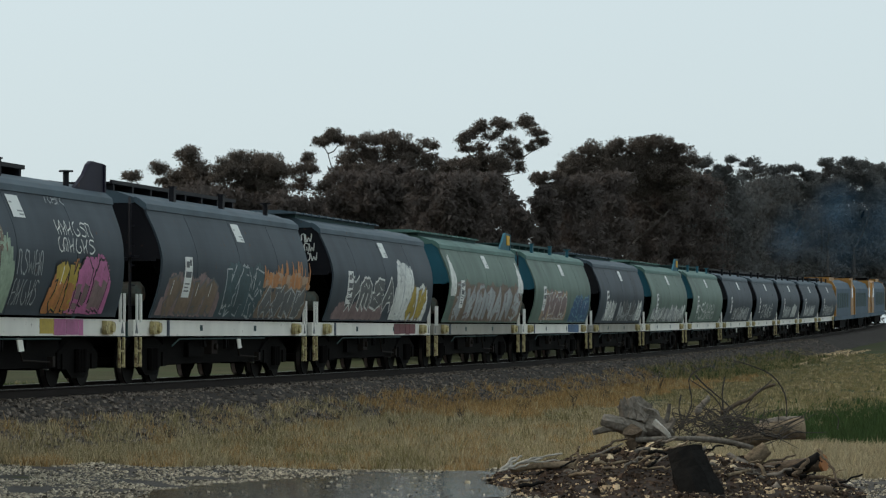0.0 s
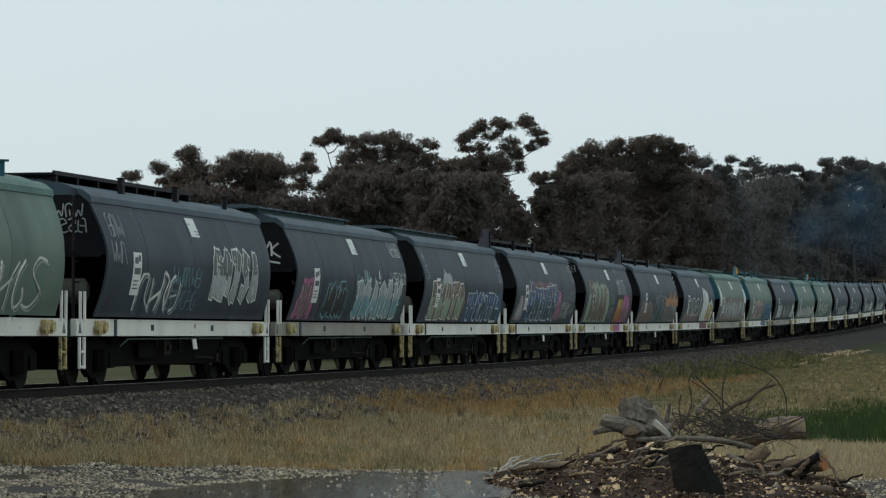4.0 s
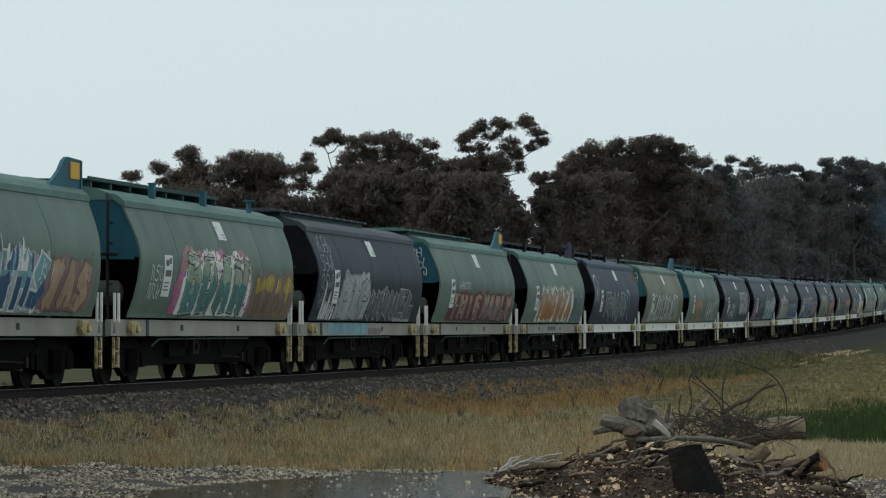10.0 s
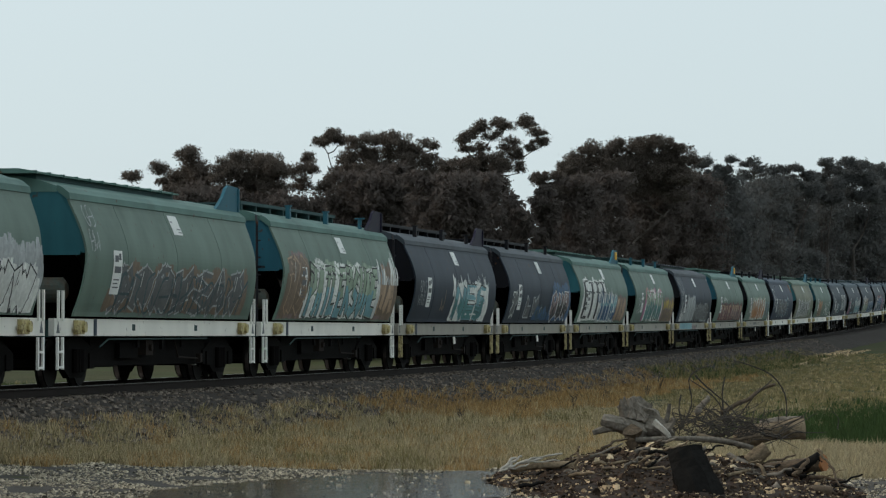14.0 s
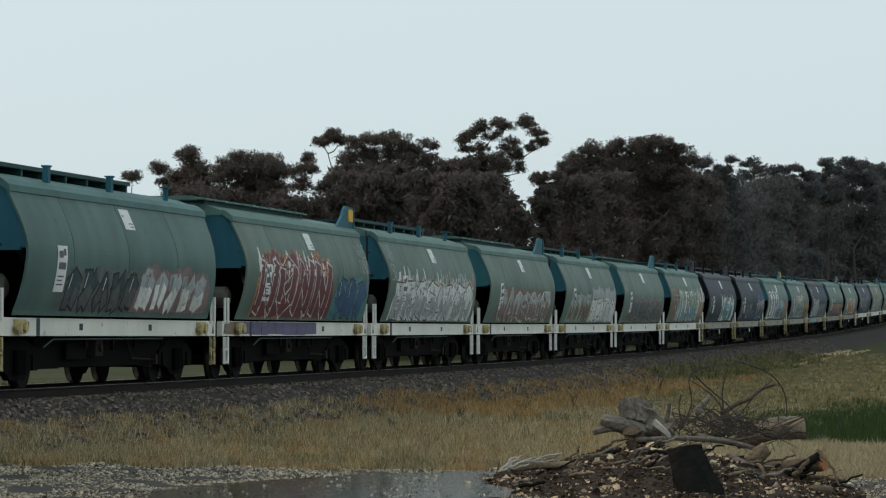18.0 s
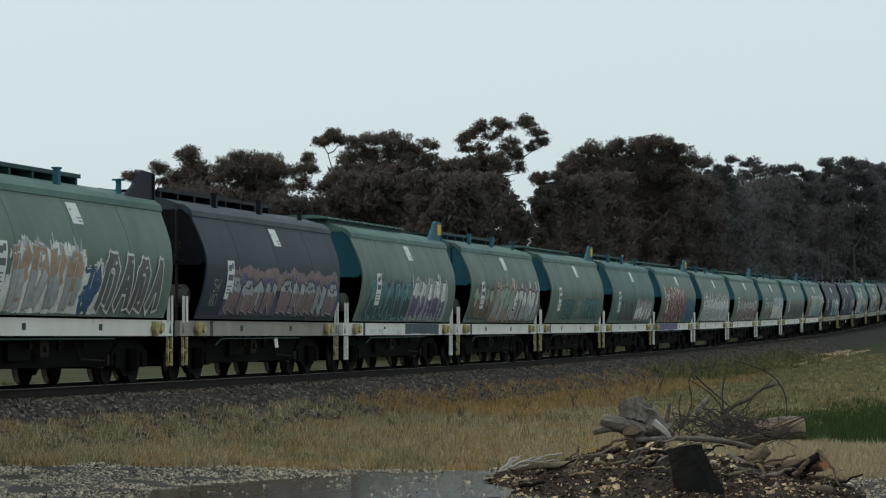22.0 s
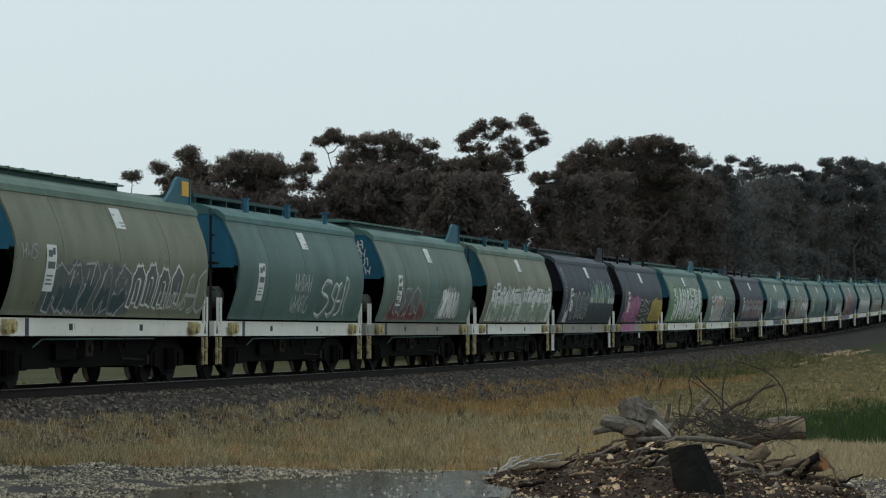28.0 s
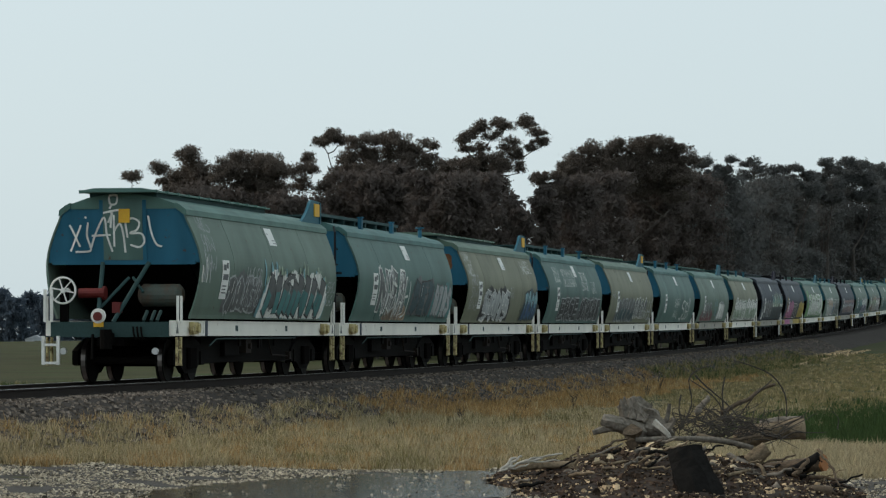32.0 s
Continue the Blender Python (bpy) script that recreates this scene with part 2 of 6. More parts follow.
ROCK = [(-1, -0.8, -0.5), (0.9, -0.9, -0.4), (1, 0.8, -0.6), (-0.8, 1, -0.5), (-0.6, -0.5, 0.6), (0.7, -0.6, 0.8), (0.5, 0.7, 0.5), (-0.7, 0.5, 0.9)]
ROCKF = [(0, 3, 2, 1), (4, 5, 6, 7), (0, 1, 5, 4), (1, 2, 6, 5), (2, 3, 7, 6), (3, 0, 4, 7)]


def scatter_rocks(name, places, material, rng):
    """Many small broken stones in one mesh: places are (point, size)."""
    base = np.array(ROCK)
    verts, faces = [], []
    for p, r in places:
        a = rng.uniform(0, 6.28)
        c, s = math.cos(a), math.sin(a)
        k = rng.uniform(0.6, 1.25, (8, 1)) * base * r * rng.uniform(0.6, 1.2, (1, 3))
        k = np.stack([k[:, 0] * c - k[:, 1] * s, k[:, 0] * s + k[:, 1] * c, k[:, 2] * 0.8], 1) + np.array(p)
        o = len(verts)
        verts += k.tolist()
        faces += [[o + i for i in f] for f in ROCKF]
    return soup(name, verts, faces, material)


def ballast_stones():
    rng, places = np.random.default_rng(5), []
    for i in range(34000):
        s = -16 + 170 * rng.uniform() ** 2.1
        d = rng.uniform(-0.6, 4.0) if i % 5 else rng.uniform(-0.7, 1.6)
        p = bed_point(s, d)
        places.append(((p.x, p.y, p.z + 0.005), rng.uniform(0.02, 0.05)))
    tagged(new("ballast_stones", scatter_rocks("ballast_stones", places, M_STONE, rng)), "loose grey crushed ballast stones beside the rails", "ballast", kind="stuff")


def rails():
    for side, nm in ((0.835, "rail"), (-0.835, "rail")):
        prof = [(-0.07, -0.172), (0.07, -0.172), (0.07, -0.16), (0.012, -0.145), (0.012, -0.04), (0.036, -0.03), (0.036, -0.004), (-0.036, -0.004), (-0.036, -0.03), (-0.012, -0.04), (-0.012, -0.145), (-0.07, -0.16)]
        verts, faces, ss = [], [], steps((-690, -40, 60), (-40, 300, 170), (300, 1390, 100))
        for s in ss:
            for u, w in prof:
                verts.append(tuple(on_track(s, side + u, w)))
        n = len(prof)
        for i in range(len(ss) - 1):
            for j in range(n):
                faces.append((i * n + j, i * n + (j + 1) % n, (i + 1) * n + (j + 1) % n, (i + 1) * n + j))
        rail = tagged(new("rail", soup("rail", verts, faces, M_RAIL)), "brown steel rail with a polished head on the ballast", "rail", "rails of the track", "structure")
        verts, faces = [], []
        for s in ss:
            for u, w in ((-0.034, -0.004), (-0.034, 0), (0.034, 0), (0.034, -0.004)):
                verts.append(tuple(on_track(s, side + u, w)))
        for i in range(len(ss) - 1):
            for j in range(3):
                faces.append((i * 4 + j, i * 4 + j + 1, (i + 1) * 4 + j + 1, (i + 1) * 4 + j))
        part("railhead", soup("railhead", verts, faces, M_RAILTOP), M_RAILTOP, rail, "bright worn running surface")
    bm = bmesh.new()
    slab(bm, [(-1.3, -0.36), (1.3, -0.36), (1.3, -0.2), (1.25, -0.172), (-1.25, -0.172), (-1.3, -0.2)], -0.12, 0.12)
    me = mesh("sleeper", bm, M_SLEEPER)
    for i in range(170):
        ob = new("sleeper", me)
        ob.matrix_world = track_pose(-20 + i * 0.68)
        tagged(ob, "grey concrete sleeper set in ballast", "sleeper", "sleepers under the track")


# ---- hopper wagons ----
PITCH = 14.6
PROFILE = [(1.40, 1.27), (1.495, 1.55), (1.575, 1.85), (1.622, 2.15), (1.632, 2.4), (1.582, 2.68), (1.478, 2.98), (1.373, 3.22), (1.322, 3.345)]
HALF = 6.2


def side_y(z):
    """Half the body's width at height z, along a smooth curve through the profile."""
    z = min(max(z, PROFILE[0][1]), PROFILE[-1][1])
    for i in range(len(PROFILE) - 1):
        (ya, za), (yb, zb) = PROFILE[i], PROFILE[i + 1]
        if z <= zb:
            y0, y3 = PROFILE[max(i - 1, 0)][0], PROFILE[min(i + 2, len(PROFILE) - 1)][0]
            k = (z - za) / (zb - za)
            return 0.5 * (2 * ya + (yb - y0) * k + (2 * y0 - 5 * ya + 4 * yb - y3) * k * k + (3 * ya - y0 - 3 * yb + y3) * k ** 3)
    return PROFILE[-1][0]


def inset(z, most=0.1):
    """How far the ends of the body lean in below the roof: little at the rear, more at the front."""
    if z >= 2.4:
        return most * min(1.0, max(0.0, (3.345 - z) / 0.945))
    return most * (0.2 + 0.8 * (z - 1.27) / 1.13)


def skin(x0, x1, sign):
    bm = bmesh.new()
    rows = []
    fine = []
    for i in range(27):
        z = PROFILE[0][1] + (PROFILE[-1][1] - PROFILE[0][1]) * i / 26
        fine.append((side_y(z), z))
    for x in (x0, x1):
        lean, most = 0.0 if abs(x) < HALF - 0.1 else -math.copysign(1.0, x), 0.1 if x < 0 else 0.28
        rows.append([bm.verts.new((x + lean * inset(z, most), sign * y, z)) for y, z in fine])
        rows.append([bm.verts.new((x + lean * inset(z, most), sign * (y - 0.04), z)) for y, z in fine])
    o0, i0, o1, i1 = rows
    n = len(fine)
    for k in range(n - 1):
        for f in ((o0[k], o1[k], o1[k + 1], o0[k + 1]), (i0[k], i0[k + 1], i1[k + 1], i1[k]), (o0[k], o0[k + 1], i0[k + 1], i0[k]), (o1[k], i1[k], i1[k + 1], o1[k + 1])):
            bm.faces.new(f)
    bm.faces.new((o0[0], i0[0], i1[0], o1[0]))
    bm.faces.new((o0[-1], o1[-1], i1[-1], i0[-1]))
    bmesh.ops.recalc_face_normals(bm, faces=bm.faces[:])
    me = bpy.data.meshes.new("side_panel")
    bm.to_mesh(me)
    bm.free()
    for p in me.polygons:
        p.use_smooth = False
    me.materials.append(BODY["grey"])
    return me


SHARED = {}


def shared(key, make, material, bevel=0.0):
    """One mesh for all the alike parts."""
    full = (key, material.name)
    if full not in SHARED:
        if key not in SHARED:
            bm = bmesh.new()
            make(bm)
            SHARED[key] = mesh(key, bm, material, bevel)
            SHARED[full] = SHARED[key]
        else:
            SHARED[full] = with_material(SHARED[key], material)
    return SHARED[full]


CUTS = (-HALF, -3.55, -0.2, 3.1, HALF)
ROOF_ARC = [(1.10, 3.58), (0.75, 3.7), (0.35, 3.77), (0, 3.79)]


def wagon_shell(w, body, end):
    for i in range(4):
        for sign in (-1, 1):
            key = ("panel", i, sign, body)
            if key not in SHARED:
                first = ("panel", i, sign)
                if first not in SHARED:
                    SHARED[first] = skin(CUTS[i] + 0.011, CUTS[i + 1] - 0.011, sign)
                SHARED[key] = with_material(SHARED[first], BODY[body])
            part("side_panel", SHARED[key], None, w)

    def cornice(sign):
        def make(bm):
            slab(bm, [(sign * 1.3, 3.345), (sign * 1.342, 3.35), (sign * 1.325, 3.462), (sign * 1.2, 3.56), (sign * 1.10, 3.605), (sign * 1.09, 3.5)], -HALF - 0.005, HALF + 0.005)
        return make
    for sign in (-1, 1):
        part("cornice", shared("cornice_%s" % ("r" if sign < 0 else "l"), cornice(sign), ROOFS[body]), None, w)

    def roof(bm):
        top = [(-y, z) for y, z in ROOF_ARC] + [(y, z) for y, z in reversed(ROOF_ARC[:-1])]
        slab(bm, top + [(1.08, 3.48), (-1.08, 3.48)], -HALF + 0.02, HALF - 0.02)
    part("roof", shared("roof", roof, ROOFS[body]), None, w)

    def end_panel(sign):
        def make(bm):
            up = [(y - 0.045, z) for y, z in PROFILE if z >= 2.4]
            out = [(-y, z) for y, z in up] + [(-1.07, 3.575), (-0.7, 3.69), (-0.3, 3.75), (0.3, 3.75), (0.7, 3.69), (1.07, 3.575)] + [(y, z) for y, z in reversed(up)]
            slab(bm, out, sign * (HALF - 0.08), sign * (HALF - 0.03))
            for y in (-0.45, 0.45):
                box(bm, min(sign * (HALF - 0.03), sign * HALF), max(sign * (HALF - 0.03), sign * HALF), y - 0.04, y + 0.04, 2.4, 3.66)
            box(bm, min(sign * (HALF - 0.03), sign * (HALF + 0.01)), max(sign * (HALF - 0.03), sign * (HALF + 0.01)), -1.5, 1.5, 2.36, 2.44)
            for v in bm.verts:
                v.co.x -= sign * inset(max(v.co.z, 2.4), 0.1 if sign < 0 else 0.28)
        return make
    for sign in (-1, 1):
        part("end_panel", shared("end_panel_%s" % sign, end_panel(sign), ENDS[end]), None, w)

    # shade of the end recess is given by near-black slope sheets
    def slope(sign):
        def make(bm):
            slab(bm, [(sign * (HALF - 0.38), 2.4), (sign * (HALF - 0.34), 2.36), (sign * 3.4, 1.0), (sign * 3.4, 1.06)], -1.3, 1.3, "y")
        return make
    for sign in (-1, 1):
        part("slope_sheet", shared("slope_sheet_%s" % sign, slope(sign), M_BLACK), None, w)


def sill_mesh(sign):
    def make(bm):
        y0, y1 = sorted((sign * 1.33, sign * 1.22))
        box(bm, -7.03, 7.03, y0, y1, 0.92, 1.23)
    return make


def wheel(bm):
    rod(bm, (0, -0.065, 0), (0, 0.065, 0), 0.43, 20)
    rod(bm, (0, 0.065, 0), (0, 0.085, 0), 0.46, 20)
    rod(bm, (0, -0.10, 0), (0, -0.065, 0), 0.15, 12)


def side_frame(bm):
    slab(bm, [(-1.2, 0.34), (-1.2, 0.62), (-0.75, 0.78), (-0.35, 0.88), (0.35, 0.88), (0.75, 0.78), (1.2, 0.62), (1.2, 0.34), (0.68, 0.32), (0.38, 0.16), (-0.38, 0.16), (-0.68, 0.32)], -0.06, 0.06, "y")
    for x in (-0.875, 0.875):
        box(bm, x - 0.13, x + 0.13, -0.09, 0.1, 0.32, 0.6)
    for x in (-0.17, 0, 0.17):
        rod(bm, (x, -0.1, 0.26), (x, -0.1, 0.68), 0.07, 8)


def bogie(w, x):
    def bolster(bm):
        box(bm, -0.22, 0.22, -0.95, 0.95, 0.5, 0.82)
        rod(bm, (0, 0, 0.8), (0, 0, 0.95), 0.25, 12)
    b = part("bogie", shared("bolster", bolster, M_BLACK), None, w, "near-black two-axle bogie")
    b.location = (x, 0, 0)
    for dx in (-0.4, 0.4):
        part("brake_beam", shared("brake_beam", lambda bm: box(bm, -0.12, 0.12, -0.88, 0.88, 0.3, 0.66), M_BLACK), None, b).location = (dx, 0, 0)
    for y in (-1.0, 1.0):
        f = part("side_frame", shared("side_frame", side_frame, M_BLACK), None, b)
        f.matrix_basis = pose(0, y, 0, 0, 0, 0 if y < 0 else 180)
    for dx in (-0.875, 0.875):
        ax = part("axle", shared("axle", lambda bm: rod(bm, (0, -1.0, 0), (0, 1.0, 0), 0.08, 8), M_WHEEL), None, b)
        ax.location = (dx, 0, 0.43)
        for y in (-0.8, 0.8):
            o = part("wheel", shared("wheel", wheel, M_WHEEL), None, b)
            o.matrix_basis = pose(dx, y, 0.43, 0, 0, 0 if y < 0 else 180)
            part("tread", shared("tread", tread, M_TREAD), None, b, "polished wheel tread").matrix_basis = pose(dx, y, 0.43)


def tread(bm):
    """The bright worn band round a wheel."""
    ring = []
    for i in range(24):
        a = 2 * math.pi * i / 24
        ring.append([bm.verts.new((math.cos(a) * 0.434, y, math.sin(a) * 0.434)) for y in (-0.045, 0.045)])
    for i in range(24):
        bm.faces.new((ring[i][0], ring[i][1], ring[(i + 1) % 24][1], ring[(i + 1) % 24][0]))


def wagon_frame(w, dull=False, bright=False):
    for sign in (-1, 1):
        part("side_sill", shared("side_sill_%s" % sign, sill_mesh(sign), M_DULLSILL if dull else M_SILL), None, w, "dirty pale side sill" if dull else "white painted side sill")
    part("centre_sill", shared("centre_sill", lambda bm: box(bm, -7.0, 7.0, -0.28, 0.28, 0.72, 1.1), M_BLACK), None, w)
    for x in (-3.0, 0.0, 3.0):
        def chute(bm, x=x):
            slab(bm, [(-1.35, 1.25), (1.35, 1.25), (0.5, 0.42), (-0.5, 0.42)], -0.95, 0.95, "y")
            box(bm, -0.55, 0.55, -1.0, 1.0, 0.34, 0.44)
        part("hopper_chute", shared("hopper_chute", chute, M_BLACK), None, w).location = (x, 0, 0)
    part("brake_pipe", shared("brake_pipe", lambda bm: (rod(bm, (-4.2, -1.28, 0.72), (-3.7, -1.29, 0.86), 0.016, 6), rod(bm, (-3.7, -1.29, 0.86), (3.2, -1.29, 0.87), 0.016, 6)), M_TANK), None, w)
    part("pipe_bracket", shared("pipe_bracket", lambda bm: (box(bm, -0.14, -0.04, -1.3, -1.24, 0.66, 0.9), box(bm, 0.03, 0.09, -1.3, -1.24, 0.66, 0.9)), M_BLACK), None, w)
    # near-black filler boxes close the dim space between the bogies
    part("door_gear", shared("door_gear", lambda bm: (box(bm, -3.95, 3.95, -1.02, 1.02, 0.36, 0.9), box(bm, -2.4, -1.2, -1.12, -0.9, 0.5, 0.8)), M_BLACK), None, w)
    part("brake_lever", shared("brake_lever", lambda bm: (rod(bm, (1.2, -1.16, 0.84), (1.5, -1.16, 0.5), 0.02, 6), rod(bm, (1.5, -1.16, 0.5), (3.1, -1.14, 0.46), 0.016, 6), box(bm, 3.05, 3.2, -1.2, -1.1, 0.38, 0.56)), M_RAIL), None, w)
    part("valve_box", shared("valve_box", lambda bm: (box(bm, -0.9, -0.45, -1.2, -0.98, 0.55, 0.84), rod(bm, (-0.68, -1.2, 0.7), (-0.68, -1.26, 0.7), 0.07, 10)), M_RAIL), None, w)
    # added bright strip that imitates light glinting off the wheel rim
    part("wear_plate", shared("wear_plate", lambda bm: box(bm, 3.42, 3.46, -0.99, -0.9, 0.32, 0.56), M_STEEL), None, w, "bright steel strip for the glint of a wheel rim")
    for sign in (-1, 1):
        def beam(bm, sign=sign):
            box(bm, min(sign * 6.9, sign * 7.05), max(sign * 6.9, sign * 7.05), -1.22, 1.22, 0.9, 1.2)
        part("end_beam", shared("end_beam_%s" % sign, beam, M_TANK), None, w)

        def coupler(bm, sign=sign):
            box(bm, min(sign * 7.0, sign * 7.22), max(sign * 7.0, sign * 7.22), -0.1, 0.1, 0.75, 0.98)
            rod(bm, (sign * 7.2, 0.03, 0.66), (sign * 7.2, 0.03, 1.05), 0.12, 10)
            rod(bm, (sign * 7.05, 0.35, 0.95), (sign * 7.25, 0.3, 0.45), 0.03, 6)
        part("coupler", shared("coupler_%s" % sign, coupler, M_BLACK), None, w)

        def deck(bm, sign=sign):
            box(bm, min(sign * 5.2, sign * 7.0), max(sign * 5.2, sign * 7.0), -1.2, 1.2, 1.16, 1.2)
        part("end_deck", shared("end_deck_%s" % sign, deck, M_BLACK), None, w)

        def struts(bm, sign=sign):
            rod(bm, (sign * 6.15, 0.42, 2.4), (sign * 6.75, 0.34, 1.2), 0.045, 6)
            rod(bm, (sign * 6.15, -0.55, 2.4), (sign * 6.75, 0.02, 1.2), 0.045, 6)
            rod(bm, (sign * 6.1, -0.12, 2.1), (sign * 6.5, 0.35, 1.5), 0.035, 6)
            rod(bm, (sign * 6.1, -0.2, 2.1), (sign * 6.4, -0.5, 1.8), 0.03, 6)
        part("end_strut", shared("end_strut_%s" % sign, struts, M_STRUT), None, w)
    part("air_tank", shared("air_tank", lambda bm: (rod(bm, (-6.0, -1.14, 1.74), (-6.0, -0.4, 1.74), 0.23, 18), rod(bm, (-6.0, -1.14, 1.74), (-6.0, -1.22, 1.74), 0.23, 18, 0.14), rod(bm, (-6.0, -0.4, 1.74), (-6.0, -0.31, 1.74), 0.23, 18, 0.14)), M_DRUM), None, w, "dusty olive air tank")
    for sx in (-1, 1):
        for sy in (-1, 1):
            for k in (6.62, 6.88):
                o = part("handrail", shared("handrail", lambda bm: box(bm, -0.028, 0.028, -0.02, 0.02, 1.18, 1.72), M_WHITE), None, w)
                o.location = (sx * k, sy * 1.352, 0)

            def stirrup(bm):
                for x in (-0.14, 0.14):
                    box(bm, x - 0.035, x + 0.035, -0.02, 0.02, 0.33, 0.9)
                for z in (0.35, 0.62):
                    box(bm, -0.14, 0.14, -0.03, 0.03, z, z + 0.04)
            o = part("foot_step", shared("foot_step", stirrup, M_WHITE if bright else M_CREAM), None, w, "white iron foot step" if bright else "cream painted iron foot step")
            o.location = (sx * 6.75, sy * 1.34, 0)

            def latch(bm):
                box(bm, -0.2, 0.2, -0.05, 0.05, 0.95, 1.2)
                rod(bm, (0.12, -0.1, 1.08), (0.12, 0.06, 1.08), 0.1, 10)
                box(bm, -0.32, -0.1, -0.07, 0.0, 1.02, 1.1)
            o = part("latch_box", shared("latch_box", latch, M_CREAM), None, w, "cream rusted door latch")
            o.matrix_basis = pose(sx * 5.75, sy * 1.37, 0, 0, 0, 0 if sy < 0 else 180)
        def pipe(bm, sx=sx):
            rod(bm, (sx * 2.2, -0.9, 0.62), (sx * 4.0, -0.9, 0.5), 0.03, 6)
            box(bm, sx * 1.55 - 0.08, sx * 1.55 + 0.08, -1.24, -1.2, 0.7, 0.9)
        part("brake_rod", shared("brake_rod_%s" % sx, pipe, M_BLACK), None, w)
    bogie(w, 4.95)
    bogie(w, -4.95)


def on_side(x, z, out):
    return (x, -(side_y(z) + out), z)


def patch(bm, x0, x1, z0, z1, out, lean=0.0, nz=4):
    """A painted or stuck patch on the near side that follows its curve."""
    last = None
    for i in range(nz + 1):
        z = z0 + (z1 - z0) * i / nz
        dx = lean * (z - z0)
        row = [bm.verts.new(on_side(x0 + dx, z, out)), bm.verts.new(on_side(x1 + dx, z, out))]
        if last:
            bm.faces.new((last[0], last[1], row[1], row[0]))
        last = row


def wagon_marks(w):
    def board(bm):
        patch(bm, -4.52, -3.97, 1.68, 2.48, 0.012)
    o = part("data_label", shared("data_label", board, M_SIGN), None, w, "white data label with dark lines")

    def ink(bm):
        for z, a, b in ((2.32, 0.06, 0.28), (2.36, 0.3, 0.44), (2.12, 0.06, 0.46), (1.95, 0.06, 0.4), (1.88, 0.06, 0.34), (1.81, 0.06, 0.42)):
            patch(bm, -4.5 + a, -4.5 + b, z - 0.05 + (0.035 if z < 2 else 0), z + (0.07 if z > 2 else 0.01), 0.016, nz=1)
    part("label_print", shared("label_print", ink, M_INK), None, o)["kind"] = "stuff"

    def plate(bm):
        patch(bm, -0.05, 0.58, 2.9, 3.28, 0.012)
    o = part("load_label", shared("load_label", plate, M_SIGN), None, w, "small white load label")

    def ink2(bm):
        for a, b, z in ((0.24, 0.53, 3.0), (0.3, 0.53, 2.94), (0.0, 0.14, 3.14)):
            patch(bm, a, b, z, z + 0.028, 0.016, nz=1)
    part("label_print", shared("load_print", ink2, M_FAINT), None, o)["kind"] = "stuff"

    def stripe(bm):
        box(bm, -4.74, -4.58, -1.345, -1.325, 0.925, 1.225)
    part("sill_stripe", shared("sill_stripe", stripe, BODY["navy"]), None, w)
    for sx in (-1, 1):
        def arrow(bm, sx=sx):
            slab(bm, [(sx * 6.83 - 0.09, 0.97), (sx * 6.83 + 0.09, 0.97), (sx * 6.83, 1.18)], -1.336, -1.325, "y")
        part("jacking_mark", shared("jacking_mark_%s" % sx, arrow, M_INK), None, w)

        def square(bm, sx=sx):
            box(bm, sx * 2.2 - 0.1, sx * 2.2 + 0.1, -1.335, -1.325, 1.02, 1.14)
        part("sill_mark", shared("sill_mark_%s" % sx, square, M_TANK), None, w)


